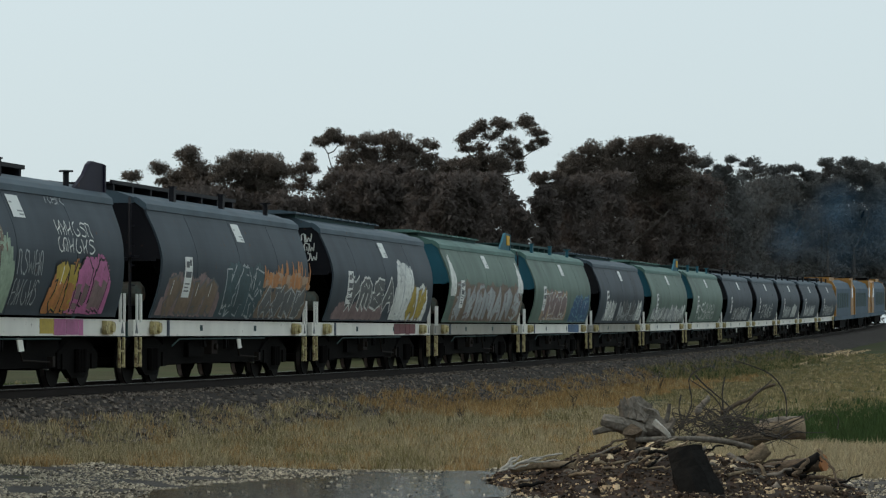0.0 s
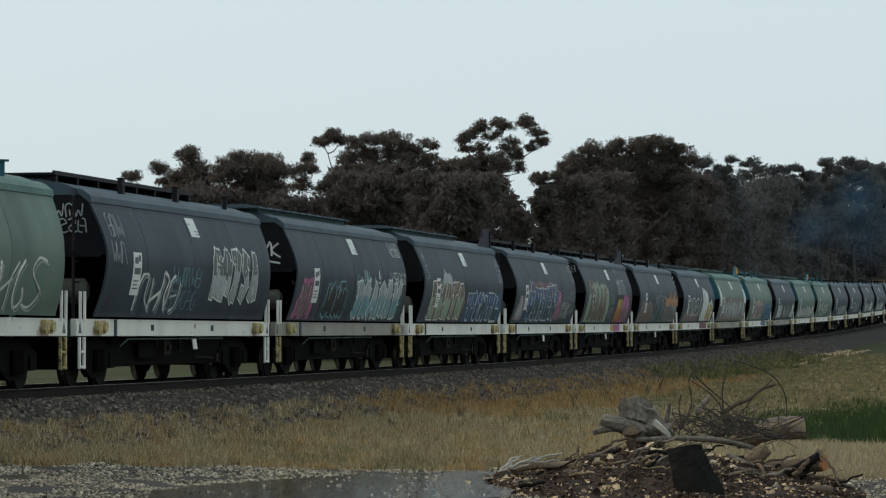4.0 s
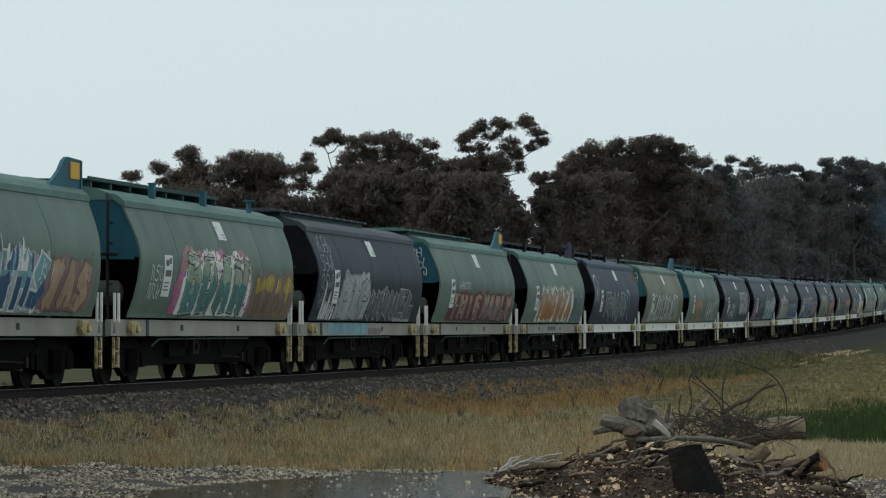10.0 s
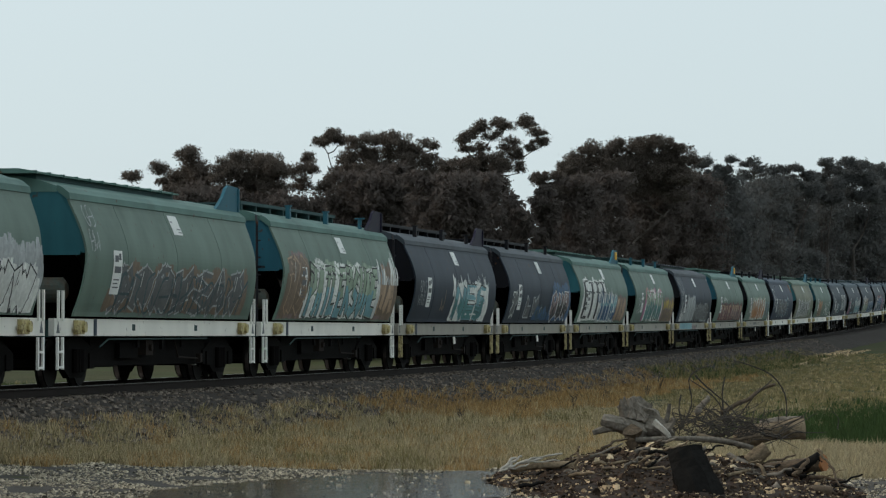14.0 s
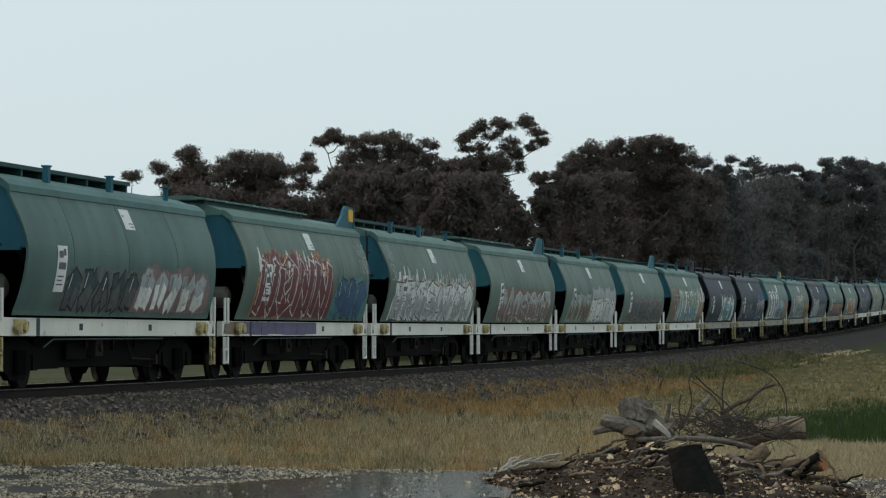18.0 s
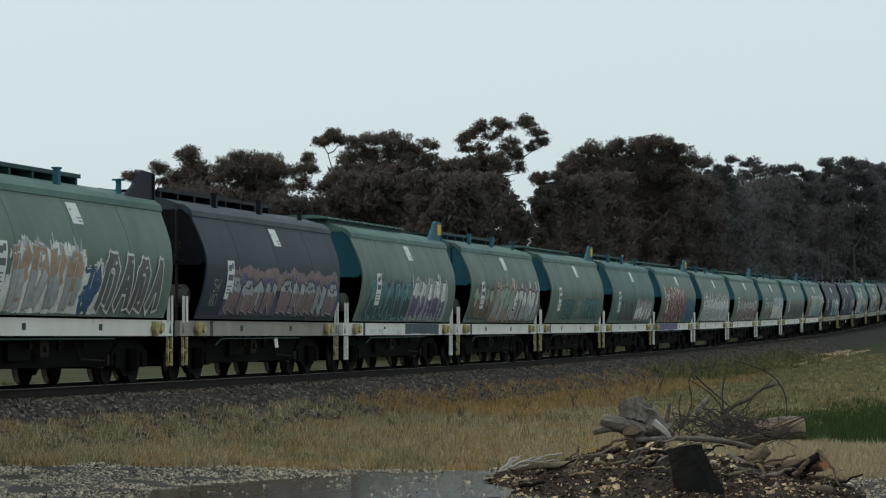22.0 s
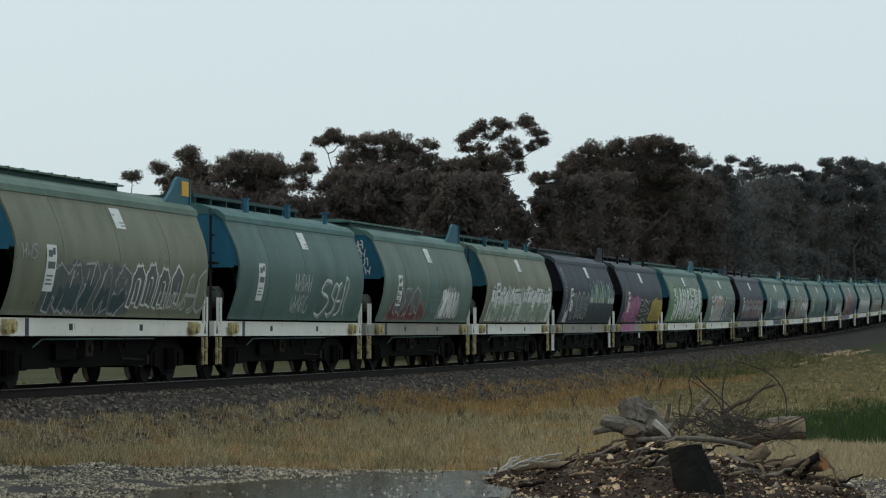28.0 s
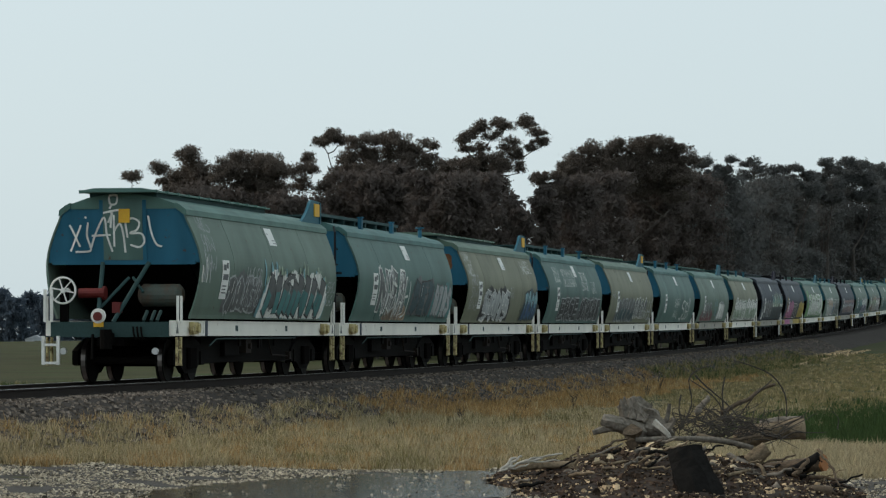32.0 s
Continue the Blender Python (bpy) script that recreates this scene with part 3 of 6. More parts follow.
def wagon_top(w, kind, fin, body, end):
    roofm = ROOFS[body]
    if kind == "A":
        def cover(bm):
            slab(bm, [(-0.8, 3.8), (-0.8, 3.83), (-0.5, 3.885), (0.5, 3.885), (0.8, 3.83), (0.8, 3.8)], -6.55, 2.8)

        def kerb(bm):
            box(bm, -6.15, 2.7, -0.7, 0.7, 3.65, 3.8)
        part("hatch_kerb", shared("hatch_kerb", kerb, M_STRUT), None, w)
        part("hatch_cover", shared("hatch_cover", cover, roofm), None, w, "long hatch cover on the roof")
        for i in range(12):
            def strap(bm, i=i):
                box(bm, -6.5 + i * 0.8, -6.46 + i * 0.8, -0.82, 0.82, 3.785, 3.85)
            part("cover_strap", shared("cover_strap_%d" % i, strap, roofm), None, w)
    else:
        def walkway(bm):
            box(bm, -6.25, 3.1, -0.66, 0.62, 3.85, 3.89)
            for y in (-0.66, 0.58):
                box(bm, -6.25, 3.1, y, y + 0.04, 3.89, 3.925)
            for i in range(8):
                box(bm, -6.1 + i * 1.28, -6.0 + i * 1.28, -0.64, 0.58, 3.66, 3.85)
        part("roof_walkway", shared("roof_walkway", walkway, M_STRUT if end != "dark" else ENDS["dark"]), None, w, "slatted walkway along the roof")
        def stay(bm):
            rod(bm, (-6.5, -1.1, 1.2), (-6.5, -1.1, 3.45), 0.03, 6)
            rod(bm, (-6.5, -1.1, 3.42), (-6.2, -1.0, 3.58), 0.025, 6)
            box(bm, -6.62, -6.25, -1.22, -0.95, 2.42, 2.47)
            for k in range(5):
                box(bm, -6.52, -6.2, -1.11, -1.09, 1.5 + 0.38 * k, 1.53 + 0.38 * k)
        part("end_stay", shared("end_stay", stay, ENDS["dark"]), None, w)
        def vent(bm):
            rod(bm, (4.4, -1.0, 3.55), (4.4, -1.0, 3.87), 0.055, 10)
            rod(bm, (4.4, -1.0, 3.87), (4.4, -1.0, 3.9), 0.13, 12)
        part("roof_vent", shared("roof_vent", vent, ENDS[end]), None, w, "capped pipe on the roof")
        for x in (-3.2, 0.6):
            def post(bm):
                box(bm, -0.08, 0.08, -0.05, 0.05, 3.55, 3.91)
                box(bm, -0.1, 0.1, -0.07, 0.07, 3.9, 3.93)
            o = part("roof_post", shared("roof_post", post, ENDS[end]), None, w)
            o.location = (x, -1.0, 0)
    if fin:
        def wedge(bm):
            slab(bm, [(4.2, 3.53), (6.2, 3.5), (6.2, 4.1), (5.4, 4.12), (5.2, 4.05), (4.95, 3.85), (4.6, 3.68)], -1.17, -1.1, "y")
            box(bm, 6.12, 6.2, -1.2, -1.0, 3.58, 4.08)
        o = part("roof_fin", shared("roof_fin", wedge, {"d": ENDS["purple"], "b": ENDS["blue"], "y": ENDS["blue"]}[fin]), None, w, "upright end plate on the roof")
        if fin == "y":
            def board(bm):
                box(bm, 5.55, 6.05, -1.195, -1.172, 3.74, 4.04)
            part("yellow_board", shared("yellow_board", board, M_YELLOW), None, o, "yellow board")


def hang_plate(w):
    part("hanging_plate", shared("hanging_plate", lambda bm: slab(bm, [(0.8, 0.88), (1.08, 0.88), (1.2, 0.66), (0.92, 0.65)], -1.3, -1.28, "y"), M_SILL), None, w, "small pale plate under the sill")


def hopper_wagon(body, end, kind, fin, label, dull, bright):
    w = tagged(new("hopper_wagon"), label, "grain wagon", "wagons of the train")
    wagon_shell(w, body, end)
    wagon_frame(w, dull, bright)
    wagon_marks(w)
    wagon_top(w, kind, fin, body, end)
    if end == "dark" and kind == "B":
        hang_plate(w)
    return w


# body colour, end colour, roof kind and fin of each wagon from the locomotives to the tail
TRAIN = """grey dark B - | grey dark B - | grey dark B - | grey dark B - | grey dark B - | green blue B - | green blue A y | grey dark A -
green blue B - | green blue A y | grey dark A - | grey dark B - | grey dark B d | grey dark B - | grey dark A d | grey dark A -
grey dark B - | green blue B - | ivory teal A b | navy dark B - | green dark B d | green blue A y | slate dark A - | green blue B -
green teal A y | slate dark B - | slate dark B d | green blue B d | green teal A b | green blue B - | green teal A b | green blue B -
green blue A y | teal blue B - | green blue A y | green blue B - | green blue A y | slate dark B - | green blue B d | green blue A b
slate dark B - | slate dark A d | ivory blue B - | green blue A b | teal blue B - | ivory blue A y | teal blue B - | ivory blue A y
teal blue B - | green blue A y"""
SPEC = [tuple(e.split()) for line in TRAIN.splitlines() for e in line.split("|")]
COLOUR = {"grey": "dark blue-grey", "navy": "dark navy", "slate": "dark slate grey", "green": "pale green", "teal": "teal green", "ivory": "pale olive", "lime": "bright green"}
FIRST, LAG, SPEED, GAIN = 12, 0.4, 17.3506, 0.002367
WAGONS = []
DULL, BRIGHT = (7, 9, 15, 20, 21, 22, 23, 24, 25, 26, 37, 40, 41, 43), (16, 19, 27, 28, 29, 30, 31, 32, 36, 41)
for number, (body, end, kind, fin) in enumerate(SPEC):
    if number >= 43 and end == "blue":
        end = "azure"
    WAGONS.append(hopper_wagon(body, end, kind, "" if fin == "-" else fin, "weathered %s steel grain hopper wagon with graffiti" % COLOUR[body], number in DULL, number in BRIGHT))


# ---- locomotives ----
def locomotive(label, turned=False):
    """A hood-and-cab diesel; turned: the cab end trails."""
    e = tagged(new("locomotive"), label, "locomotive", "locomotives of the train")
    k = -1 if turned else 1

    def add(name, material, parent=e, tag=""):
        bm = bmesh.new()
        yield bm
        bmesh.ops.scale(bm, vec=(k, 1, 1), verts=bm.verts[:])
        part(name, bm, material, parent, tag)
    for bm in add("body", M_LOCO):
        slab(bm, [(-1.42, 1.2), (1.42, 1.2), (1.42, 3.2), (1.2, 3.65), (0.5, 3.9), (-0.5, 3.9), (-1.2, 3.65), (-1.42, 3.2)], -8.0, 6.0)
    for bm in add("frame", M_LOCO):
        box(bm, -9.0, 9.2, -1.42, 1.42, 0.9, 1.18)
    for bm in add("cab", M_LOCOY, tag="yellow cab"):
        slab(bm, [(6.0, 1.2), (8.6, 1.2), (8.6, 2.6), (8.1, 3.7), (6.0, 3.9)], -1.44, 1.44, "y")
    for bm in add("cab_window", M_GLASS):
        box(bm, 6.5, 7.6, -1.46, -1.445, 2.5, 3.3)
    for bm in add("windscreen", M_GLASS):
        slab(bm, [(8.58, 2.7), (8.6, 2.72), (8.2, 3.55), (8.17, 3.54)], -1.1, 1.1, "y")
    for bm in add("nose_stripe", M_BLACK):
        box(bm, 8.6, 8.62, -1.2, 1.2, 1.3, 1.6)
    for bm in add("rear_end", M_LOCOY, tag="orange rear end"):
        slab(bm, [(-1.43, 1.2), (-1.2, 1.2), (-1.2, 3.1), (-0.9, 3.6), (0.9, 3.6), (1.2, 3.1), (1.2, 1.2), (1.43, 1.2), (1.43, 3.25), (1.15, 3.75), (0.5, 4.0), (-0.5, 4.0), (-1.15, 3.75), (-1.43, 3.25)], -8.4, -8.0)
    for bm in add("rear_door", M_BLACK):
        slab(bm, [(-1.2, 1.2), (1.2, 1.2), (1.2, 3.1), (0.9, 3.6), (-0.9, 3.6), (-1.2, 3.1)], -8.2, -8.0)
    for bm in add("roof_hatch", M_LOCOY, tag="orange roof hatch"):
        box(bm, -7.9, -3.8, -0.9, 0.9, 3.8, 4.05)
    for i in range(5):
        for bm in add("grille", M_TANK):
            box(bm, -6.8 + i * 2.2, -5.3 + i * 2.2, -1.435, -1.4, 1.8, 2.9)
    for bm in add("fuel_tank", M_BLACK):
        box(bm, -2.6, 2.6, -1.25, 1.25, 0.3, 0.95)
    for bm in add("exhaust", M_BLACK):
        box(bm, -1.0, 1.0, -0.5, 0.5, 3.88, 4.15)
    for x in (-6.0, 6.0):
        bogie(e, x)
    return e


LOCOS = [locomotive("blue and orange diesel locomotive coupled ahead of the wagons", i == 2) for i in range(3)]


# ---- blue exhaust smoke that hangs behind the locomotives ----
def exhaust_smoke():
    m = bpy.data.materials.new("thin blue smoke")
    m.use_nodes = True
    n, l = m.node_tree.nodes, m.node_tree.links
    co, ball_, fog = n.new("ShaderNodeTexCoord"), n.new("ShaderNodeTexGradient"), n.new("ShaderNodeTexNoise")
    ball_.gradient_type = "SPHERICAL"
    fog.inputs["Scale"].default_value, fog.inputs["Detail"].default_value = 1.6, 3
    l.new(co.outputs["Object"], ball_.inputs["Vector"])
    l.new(co.outputs["Object"], fog.inputs["Vector"])
    thick, less = n.new("ShaderNodeMath"), n.new("ShaderNodeMath")
    thick.operation = less.operation = "MULTIPLY"
    less.inputs[1].default_value = 0.2
    l.new(ball_.outputs["Fac"], thick.inputs[0])
    l.new(fog.outputs["Fac"], thick.inputs[1])
    l.new(thick.outputs[0], less.inputs[0])
    clear, dull, mix = n.new("ShaderNodeBsdfTransparent"), n.new("ShaderNodeBsdfDiffuse"), n.new("ShaderNodeMixShader")
    dull.inputs["Color"].default_value = (0.09, 0.2, 0.32, 1)
    l.new(less.outputs[0], mix.inputs["Fac"])
    l.new(clear.outputs[0], mix.inputs[1])
    l.new(dull.outputs[0], mix.inputs[2])
    l.new(mix.outputs[0], n["Material Output"].inputs["Surface"])
    bm = bmesh.new()
    for a in (-0.6, 0.6):
        ring = [bm.verts.new((math.cos(k * 0.3927) * math.cos(a), math.cos(k * 0.3927) * math.sin(a), math.sin(k * 0.3927))) for k in range(16)]
        bm.faces.new(ring)
    me = mesh("puff", bm, m)
    e = tagged(new("exhaust_smoke"), "thin blue diesel smoke drifting over the track", "smoke")
    for x, y, z, r in ((0, 0, 0, 3.4), (-2.6, 6, 1.0, 3.0), (2.8, -3, 0.4, 3.2), (0.6, 9, 3.0, 2.8), (-1.4, -6, 2.4, 2.4), (3.6, 4, 2.8, 2.8), (-4.2, 3, 0.0, 2.2), (5.6, 0, 1.2, 3.0)):
        o = part("puff", me, None, e)
        o.matrix_basis = Matrix.Translation((x, y, z)) @ Matrix.Diagonal((r, r, r * 0.85, 1))
    return e


SMOKE = exhaust_smoke()


# ---- graffiti on the wagons ----
SPRAY = {
    "w": (0.68, 0.69, 0.65), "k": (0.014, 0.014, 0.016), "s": (0.36, 0.38, 0.38), "g": (0.10, 0.105, 0.105), "b": (0.03, 0.09, 0.19), "c": (0.16, 0.33, 0.37),
    "o": (0.42, 0.17, 0.05), "y": (0.42, 0.30, 0.04), "p": (0.42, 0.12, 0.26), "r": (0.14, 0.028, 0.032), "n": (0.17, 0.12, 0.08), "l": (0.28, 0.36, 0.26),
    "e": (0.38, 0.26, 0.17), "m": (0.22, 0.15, 0.145), "d": (0.03, 0.065, 0.075), "t": (0.06, 0.19, 0.19), "v": (0.10, 0.085, 0.17), "L": (0.12, 0.28, 0.09)}
M_SPRAY = {k: mat("spray paint " + k, v, 0.6, grain=0.3, scale=1.5, blotch=1.5, bump=0.05, vary=0.12) for k, v in SPRAY.items()}


def column(bm, x, width, z0, z1, out, lean, rng, round_top=True):
    """One upright daub of paint that follows the side's curve."""
    last, n = None, 6
    for i in range(n + 1):
        k = i / n
        z = z0 + (z1 - z0) * k
        wd = width * 0.5 * (1 - (0.55 if round_top else 0.2) * max(0, k - 0.7) / 0.3 - 0.15 * max(0, 0.15 - k) / 0.15)
        cx = x + lean * (z - z0) + 0.02 * math.sin(7 * k + x * 9)
        row = [bm.verts.new(on_side(cx - wd, z, out)), bm.verts.new(on_side(cx + wd, z, out))]
        if last:
            bm.faces.new((last[0], last[1], row[1], row[0]))
        last = row


def line(bm, pts, width, out):
    """A sprayed line through (x, z) points on the near side."""
    pts2, n = [], len(pts)
    for i in range(n - 1):
        p0, p1, p2, p3 = pts[max(i - 1, 0)], pts[i], pts[i + 1], pts[min(i + 2, n - 1)]
        m = max(2, int(math.hypot(p2[0] - p1[0], p2[1] - p1[1]) / 0.1))
        for j in range(m):
            k = j / m
            pts2.append(tuple(0.5 * (2 * b + (c - a) * k + (2 * a - 5 * b + 4 * c - d) * k * k + (3 * b - a - 3 * c + d) * k ** 3) for a, b, c, d in zip(p0, p1, p2, p3)))
    pts2.append(pts[-1])
    last = None
    for i, (x, z) in enumerate(pts2):
        xa, za = pts2[max(0, i - 1)]
        xb, zb = pts2[min(len(pts2) - 1, i + 1)]
        ln = math.hypot(xb - xa, zb - za) or 1
        nx, nz = -(zb - za) / ln * width * 0.5, (xb - xa) / ln * width * 0.5
        row = [bm.verts.new(on_side(x + nx, min(z + nz, 3.335), out)), bm.verts.new(on_side(x - nx, min(z - nz, 3.335), out))]
        if last:
            bm.faces.new((last[0], last[1], row[1], row[0]))
        last = row


def ragged(bm, x0, x1, z0, z1, out, rng, share=1.0):
    """A sprayed ground coat with an uneven, feathered upper edge."""
    x, ph = x0, rng.uniform(0, 9)
    while x < x1:
        wd = rng.uniform(0.05, 0.16)
        ends = min(1, 0.5 + 1.3 * (x - x0 + 0.05), 0.5 + 1.3 * (x1 - x + 0.05))
        drop = min(0.2 * (z1 - z0), 0.16) * (1.2 + 0.8 * math.sin(x * 3.1 + ph) + 0.5 * math.sin(x * 7.7 + 2 * ph)) * 0.5 + rng.uniform(0, 0.06)
        if rng.random() < share:
            column(bm, x, wd * 1.9, z0 + rng.uniform(0, 0.03), min(3.33, z0 + (z1 - z0) * ends - drop), out + rng.uniform(0, 0.0008), 0.1, rng)
        x += wd


DAUBS = [
    [[(0, 0), (0.05, 0.5), (0.1, 1)], [(0.1, 1), (0.6, 0.85), (0.55, 0.35), (0.95, 0)]],
    [[(0.1, 0), (0, 0.7), (0.4, 1), (0.85, 0.75), (0.75, 0)], [(0.35, 0.1), (0.4, 0.55)]],
    [[(0, 0.1), (0.5, 0), (0.95, 0.3), (0.6, 0.55), (0.15, 0.7), (0.5, 1), (1, 0.9)]],
    [[(0, 1), (0.2, 0.1), (0.5, 0.5), (0.8, 0.05), (1, 0.95)]],
    [[(0.2, 0), (0.1, 0.6), (0, 1)], [(0.7, 0), (0.75, 0.55), (0.95, 1)], [(0.1, 0.3), (0.8, 0.6)]],
    [[(0.05, 0), (0.15, 0.9), (0.5, 1)], [(0.15, 0.45), (0.8, 0.5)], [(0.5, 0), (0.95, 0.15), (0.9, 0.9)]],
    [[(0.5, 1), (0.1, 0.75), (0.15, 0.2), (0.6, 0), (0.95, 0.25), (0.7, 0.5)]]]


# strokes of painted capitals in a unit box, each a run of corners
CAPITALS = {
    "A": "0 0 .35 1 .65 1 1 0 / .2 .38 .8 .38", "B": "0 0 0 1 .75 .95 .85 .7 .1 .52 .95 .42 .85 .05 0 0", "C": "1 .85 .6 1 .1 .85 0 .4 .3 0 1 .12", "D": "0 0 0 1 .65 .95 1 .55 .7 .05 0 0",
    "E": "1 1 0 1 0 0 1 0 / 0 .5 .8 .5", "G": "1 .85 .5 1 .05 .8 0 .3 .4 0 1 .1 1 .45 .6 .45", "H": "0 0 0 1 / 1 0 1 1 / 0 .5 1 .5", "I": ".5 0 .5 1", "K": "0 0 0 1 / 1 1 .1 .5 1 0",
    "L": "0 1 0 0 1 0", "M": "0 0 .1 1 .5 .35 .9 1 1 0", "N": "0 0 0 1 1 0 1 1", "O": ".5 0 0 .3 0 .75 .5 1 1 .75 1 .3 .5 0", "P": "0 0 0 1 .8 .95 .95 .65 .1 .45", "R": "0 0 0 1 .8 .95 .95 .68 .1 .5 1 0",
    "S": "1 .9 .5 1 .05 .78 .2 .55 .85 .45 .95 .15 .5 0 0 .1", "T": "0 1 1 1 / .5 1 .5 0", "U": "0 1 .05 .2 .5 0 .95 .2 1 1", "W": "0 1 .2 0 .5 .6 .8 0 1 1", "Y": "0 1 .5 .5 1 1 / .5 .5 .5 0",
    "1": "0 0 0 .75 .3 1 .7 1 1 .75 1 0 / .5 .1 .5 .6", "2": "0 .95 .45 1 .35 .3 .1 0 / .6 0 .75 .65 1 1", "3": ".1 0 0 .75 .45 1 .5 .5 .6 1 1 .8 .95 .1", "4": "0 .1 .5 0 1 .3 .55 .55 .1 .7 .5 1 1 .9", "5": ".2 0 0 1 / .75 0 .55 .55 1 1 / .1 .35 .85 .6", "6": "0 0 .5 1 1 0 / .3 .45 .7 .5"}


def capital(ch):
    for run in CAPITALS[ch].split("/"):
        v = [float(k) for k in run.split()]
        yield list(zip(v[::2], v[1::2]))


def straight(bm, pts, width, out):
    """A flat brush stroke with square ends along (x, z) corners on the near side."""
    for (xa, za), (xb, zb) in zip(pts, pts[1:]):
        ln = math.hypot(xb - xa, zb - za) or 1
        ux, uz, h = (xb - xa) / ln, (zb - za) / ln, width / 2
        n, last = max(2, int((ln + width) / 0.25) + 1), None
        for i in range(n + 1):
            k = -h * 0.8 + (ln + 1.6 * h) * i / n
            x, z = xa + ux * k, za + uz * k
            row = [bm.verts.new(on_side(x - uz * h, min(max(z + ux * h, 1.275), 3.335), out)), bm.verts.new(on_side(x + uz * h, min(max(z - ux * h, 1.275), 3.335), out))]
            if last:
                bm.faces.new((last[0], last[1], row[1], row[0]))
            last = row


def graffiti(w, spec, seed):
    """Each item: style x0 x1 z0 z1 colours. b filled daubs, o outlined loops, c ragged cloud, t thin tag, s patch on the sill,
    L fat letters (fill, edge, halo, second fill; - for none)."""
    rng = random.Random(seed)
    layers = {}

    def layer(code, level):
        return layers.setdefault((code, level), bmesh.new())
    for depth, item in enumerate(spec.split(",")):
        f = item.split()
        if not f:
            continue
        style, (x0, x1, z0, z1), cols = f[0], [float(v) for v in f[1:5]], f[5]
        base = 0.005 + 0.0035 * depth
        if style == "b":
            fills, edge = cols[:-1], cols[-1]
            x, lean = x0, rng.uniform(0.08, 0.25)
            shade = {"w": "s", "s": "g", "l": "t", "e": "m", "c": "t", "o": "n", "y": "n", "m": "g", "k": "k", "p": "m"}.get(fills[0], fills[0])
            ragged(layer(shade, depth * 10), x0 - 0.1, x1 + 0.05, z0, z0 + (z1 - z0) * 0.86, base - 0.0012, rng)
            for code in sorted(set(fills)):
                ragged(layer(code, depth * 10), x0 - 0.05, x1, z0, z0 + (z1 - z0) * rng.uniform(0.55, 0.8), base - 0.0006, rng, 0.3)
            while x < x1 - 0.2:
                wd = min(rng.uniform(0.55, 0.95), x1 - x + 0.1)
                top, low = z0 + (z1 - z0) * rng.uniform(0.8, 1.0), z0 + (z1 - z0) * rng.choice((0, 0, 0.04, 0.1))
                fl, nib = fills[rng.randrange(len(fills))], min(0.27, wd * rng.uniform(0.28, 0.38))
                tone = rng.choice(fills)
                for q in rng.choice(DAUBS):
                    q = [(x + nib / 2 + (u + rng.uniform(-0.1, 0.1)) * (wd - nib) + lean * (v - 0.5) * (top - low), low + nib * 0.4 + min(1, max(0, v + rng.uniform(-0.07, 0.07))) * (top - low - nib * 0.8)) for u, v in q]
                    line(layer(edge, depth * 10), q, nib + 0.065, base)
                    line(layer(fl, depth * 10 + 1), q, nib - 0.02, base + 0.002)
                    if tone != fl:
                        line(layer(tone, depth * 10 + 2), [(px, pz) for px, pz in q if pz < low + (top - low) * 0.6] or q[:2], nib * 0.7, base + 0.004)
                    if rng.random() < 0.5 and len(q) > 2:
                        line(layer("w" if edge != "w" else "s", depth * 10 + 3), [(px - nib * 0.2, pz + nib * 0.15) for px, pz in q[:3]], 0.022, base + 0.006)
                for _ in range(rng.choice((1, 2, 2, 3))):
                    ux, za, zb = x + rng.uniform(0, wd), low + rng.uniform(0, 0.4) * (top - low), low + rng.uniform(0.6, 1.12) * (top - low)
                    line(layer(rng.choice((edge, edge, shade)), depth * 10 + 4), [(ux, za), (ux + rng.uniform(-0.12, 0.12), (za + zb) / 2), (ux + lean * (zb - za) + rng.uniform(-0.1, 0.1), zb)], rng.uniform(0.018, 0.045), base + 0.0045)
                x += wd * rng.uniform(0.78, 0.92)
        elif style in "oO":
            x = x0
            while x < x1 - 0.2:
                wd, top, lean = rng.uniform(0.6, 1.15) * (2 if style == "O" else 1), z0 + (z1 - z0) * rng.uniform(0.75, 1.0), rng.uniform(0.05, 0.3)
                for q in rng.choice(DAUBS):
                    q = [(x + (u + rng.uniform(-0.08, 0.08)) * wd + lean * (v - 0.5) * (top - z0), z0 + min(1, max(0, v + rng.uniform(-0.07, 0.07))) * (top - z0)) for u, v in q]
                    line(layer(cols[0], depth * 10), q, rng.uniform(0.045, 0.075), base)
                    if rng.random() < 0.6:
                        line(layer(cols[-1], depth * 10 + 1), [(px + 0.1, pz - 0.06) for px, pz in q], 0.035, base + 0.002)
                x += wd * rng.uniform(0.75, 1.0)
        elif style == "c":
            for k, code in enumerate(sorted(set(cols))):
                ragged(layer(code, depth * 10), x0, x1, z0, z1, base + 0.0006 * k, rng, 1.0 if k == 0 else 0.55)
        elif style == "t":
            x, rows = x0, max(1, round((z1 - z0) / 0.4))
            h = (z1 - z0) / rows
            while x < x1 - 0.1:
                wd = rng.uniform(0.2, 0.36)
                for r in range(rows):
                    for q in rng.choice(DAUBS):
                        line(layer(cols[0], depth * 10), [(x + (u + rng.uniform(-0.1, 0.1)) * wd + 0.08 * r, z0 + h * (r + 0.08 + 0.84 * v)) for u, v in q], 0.026, base)
                x += wd * 1.1
        elif style == "s":
            bm = layer(cols[0], depth * 10)
            x = x0
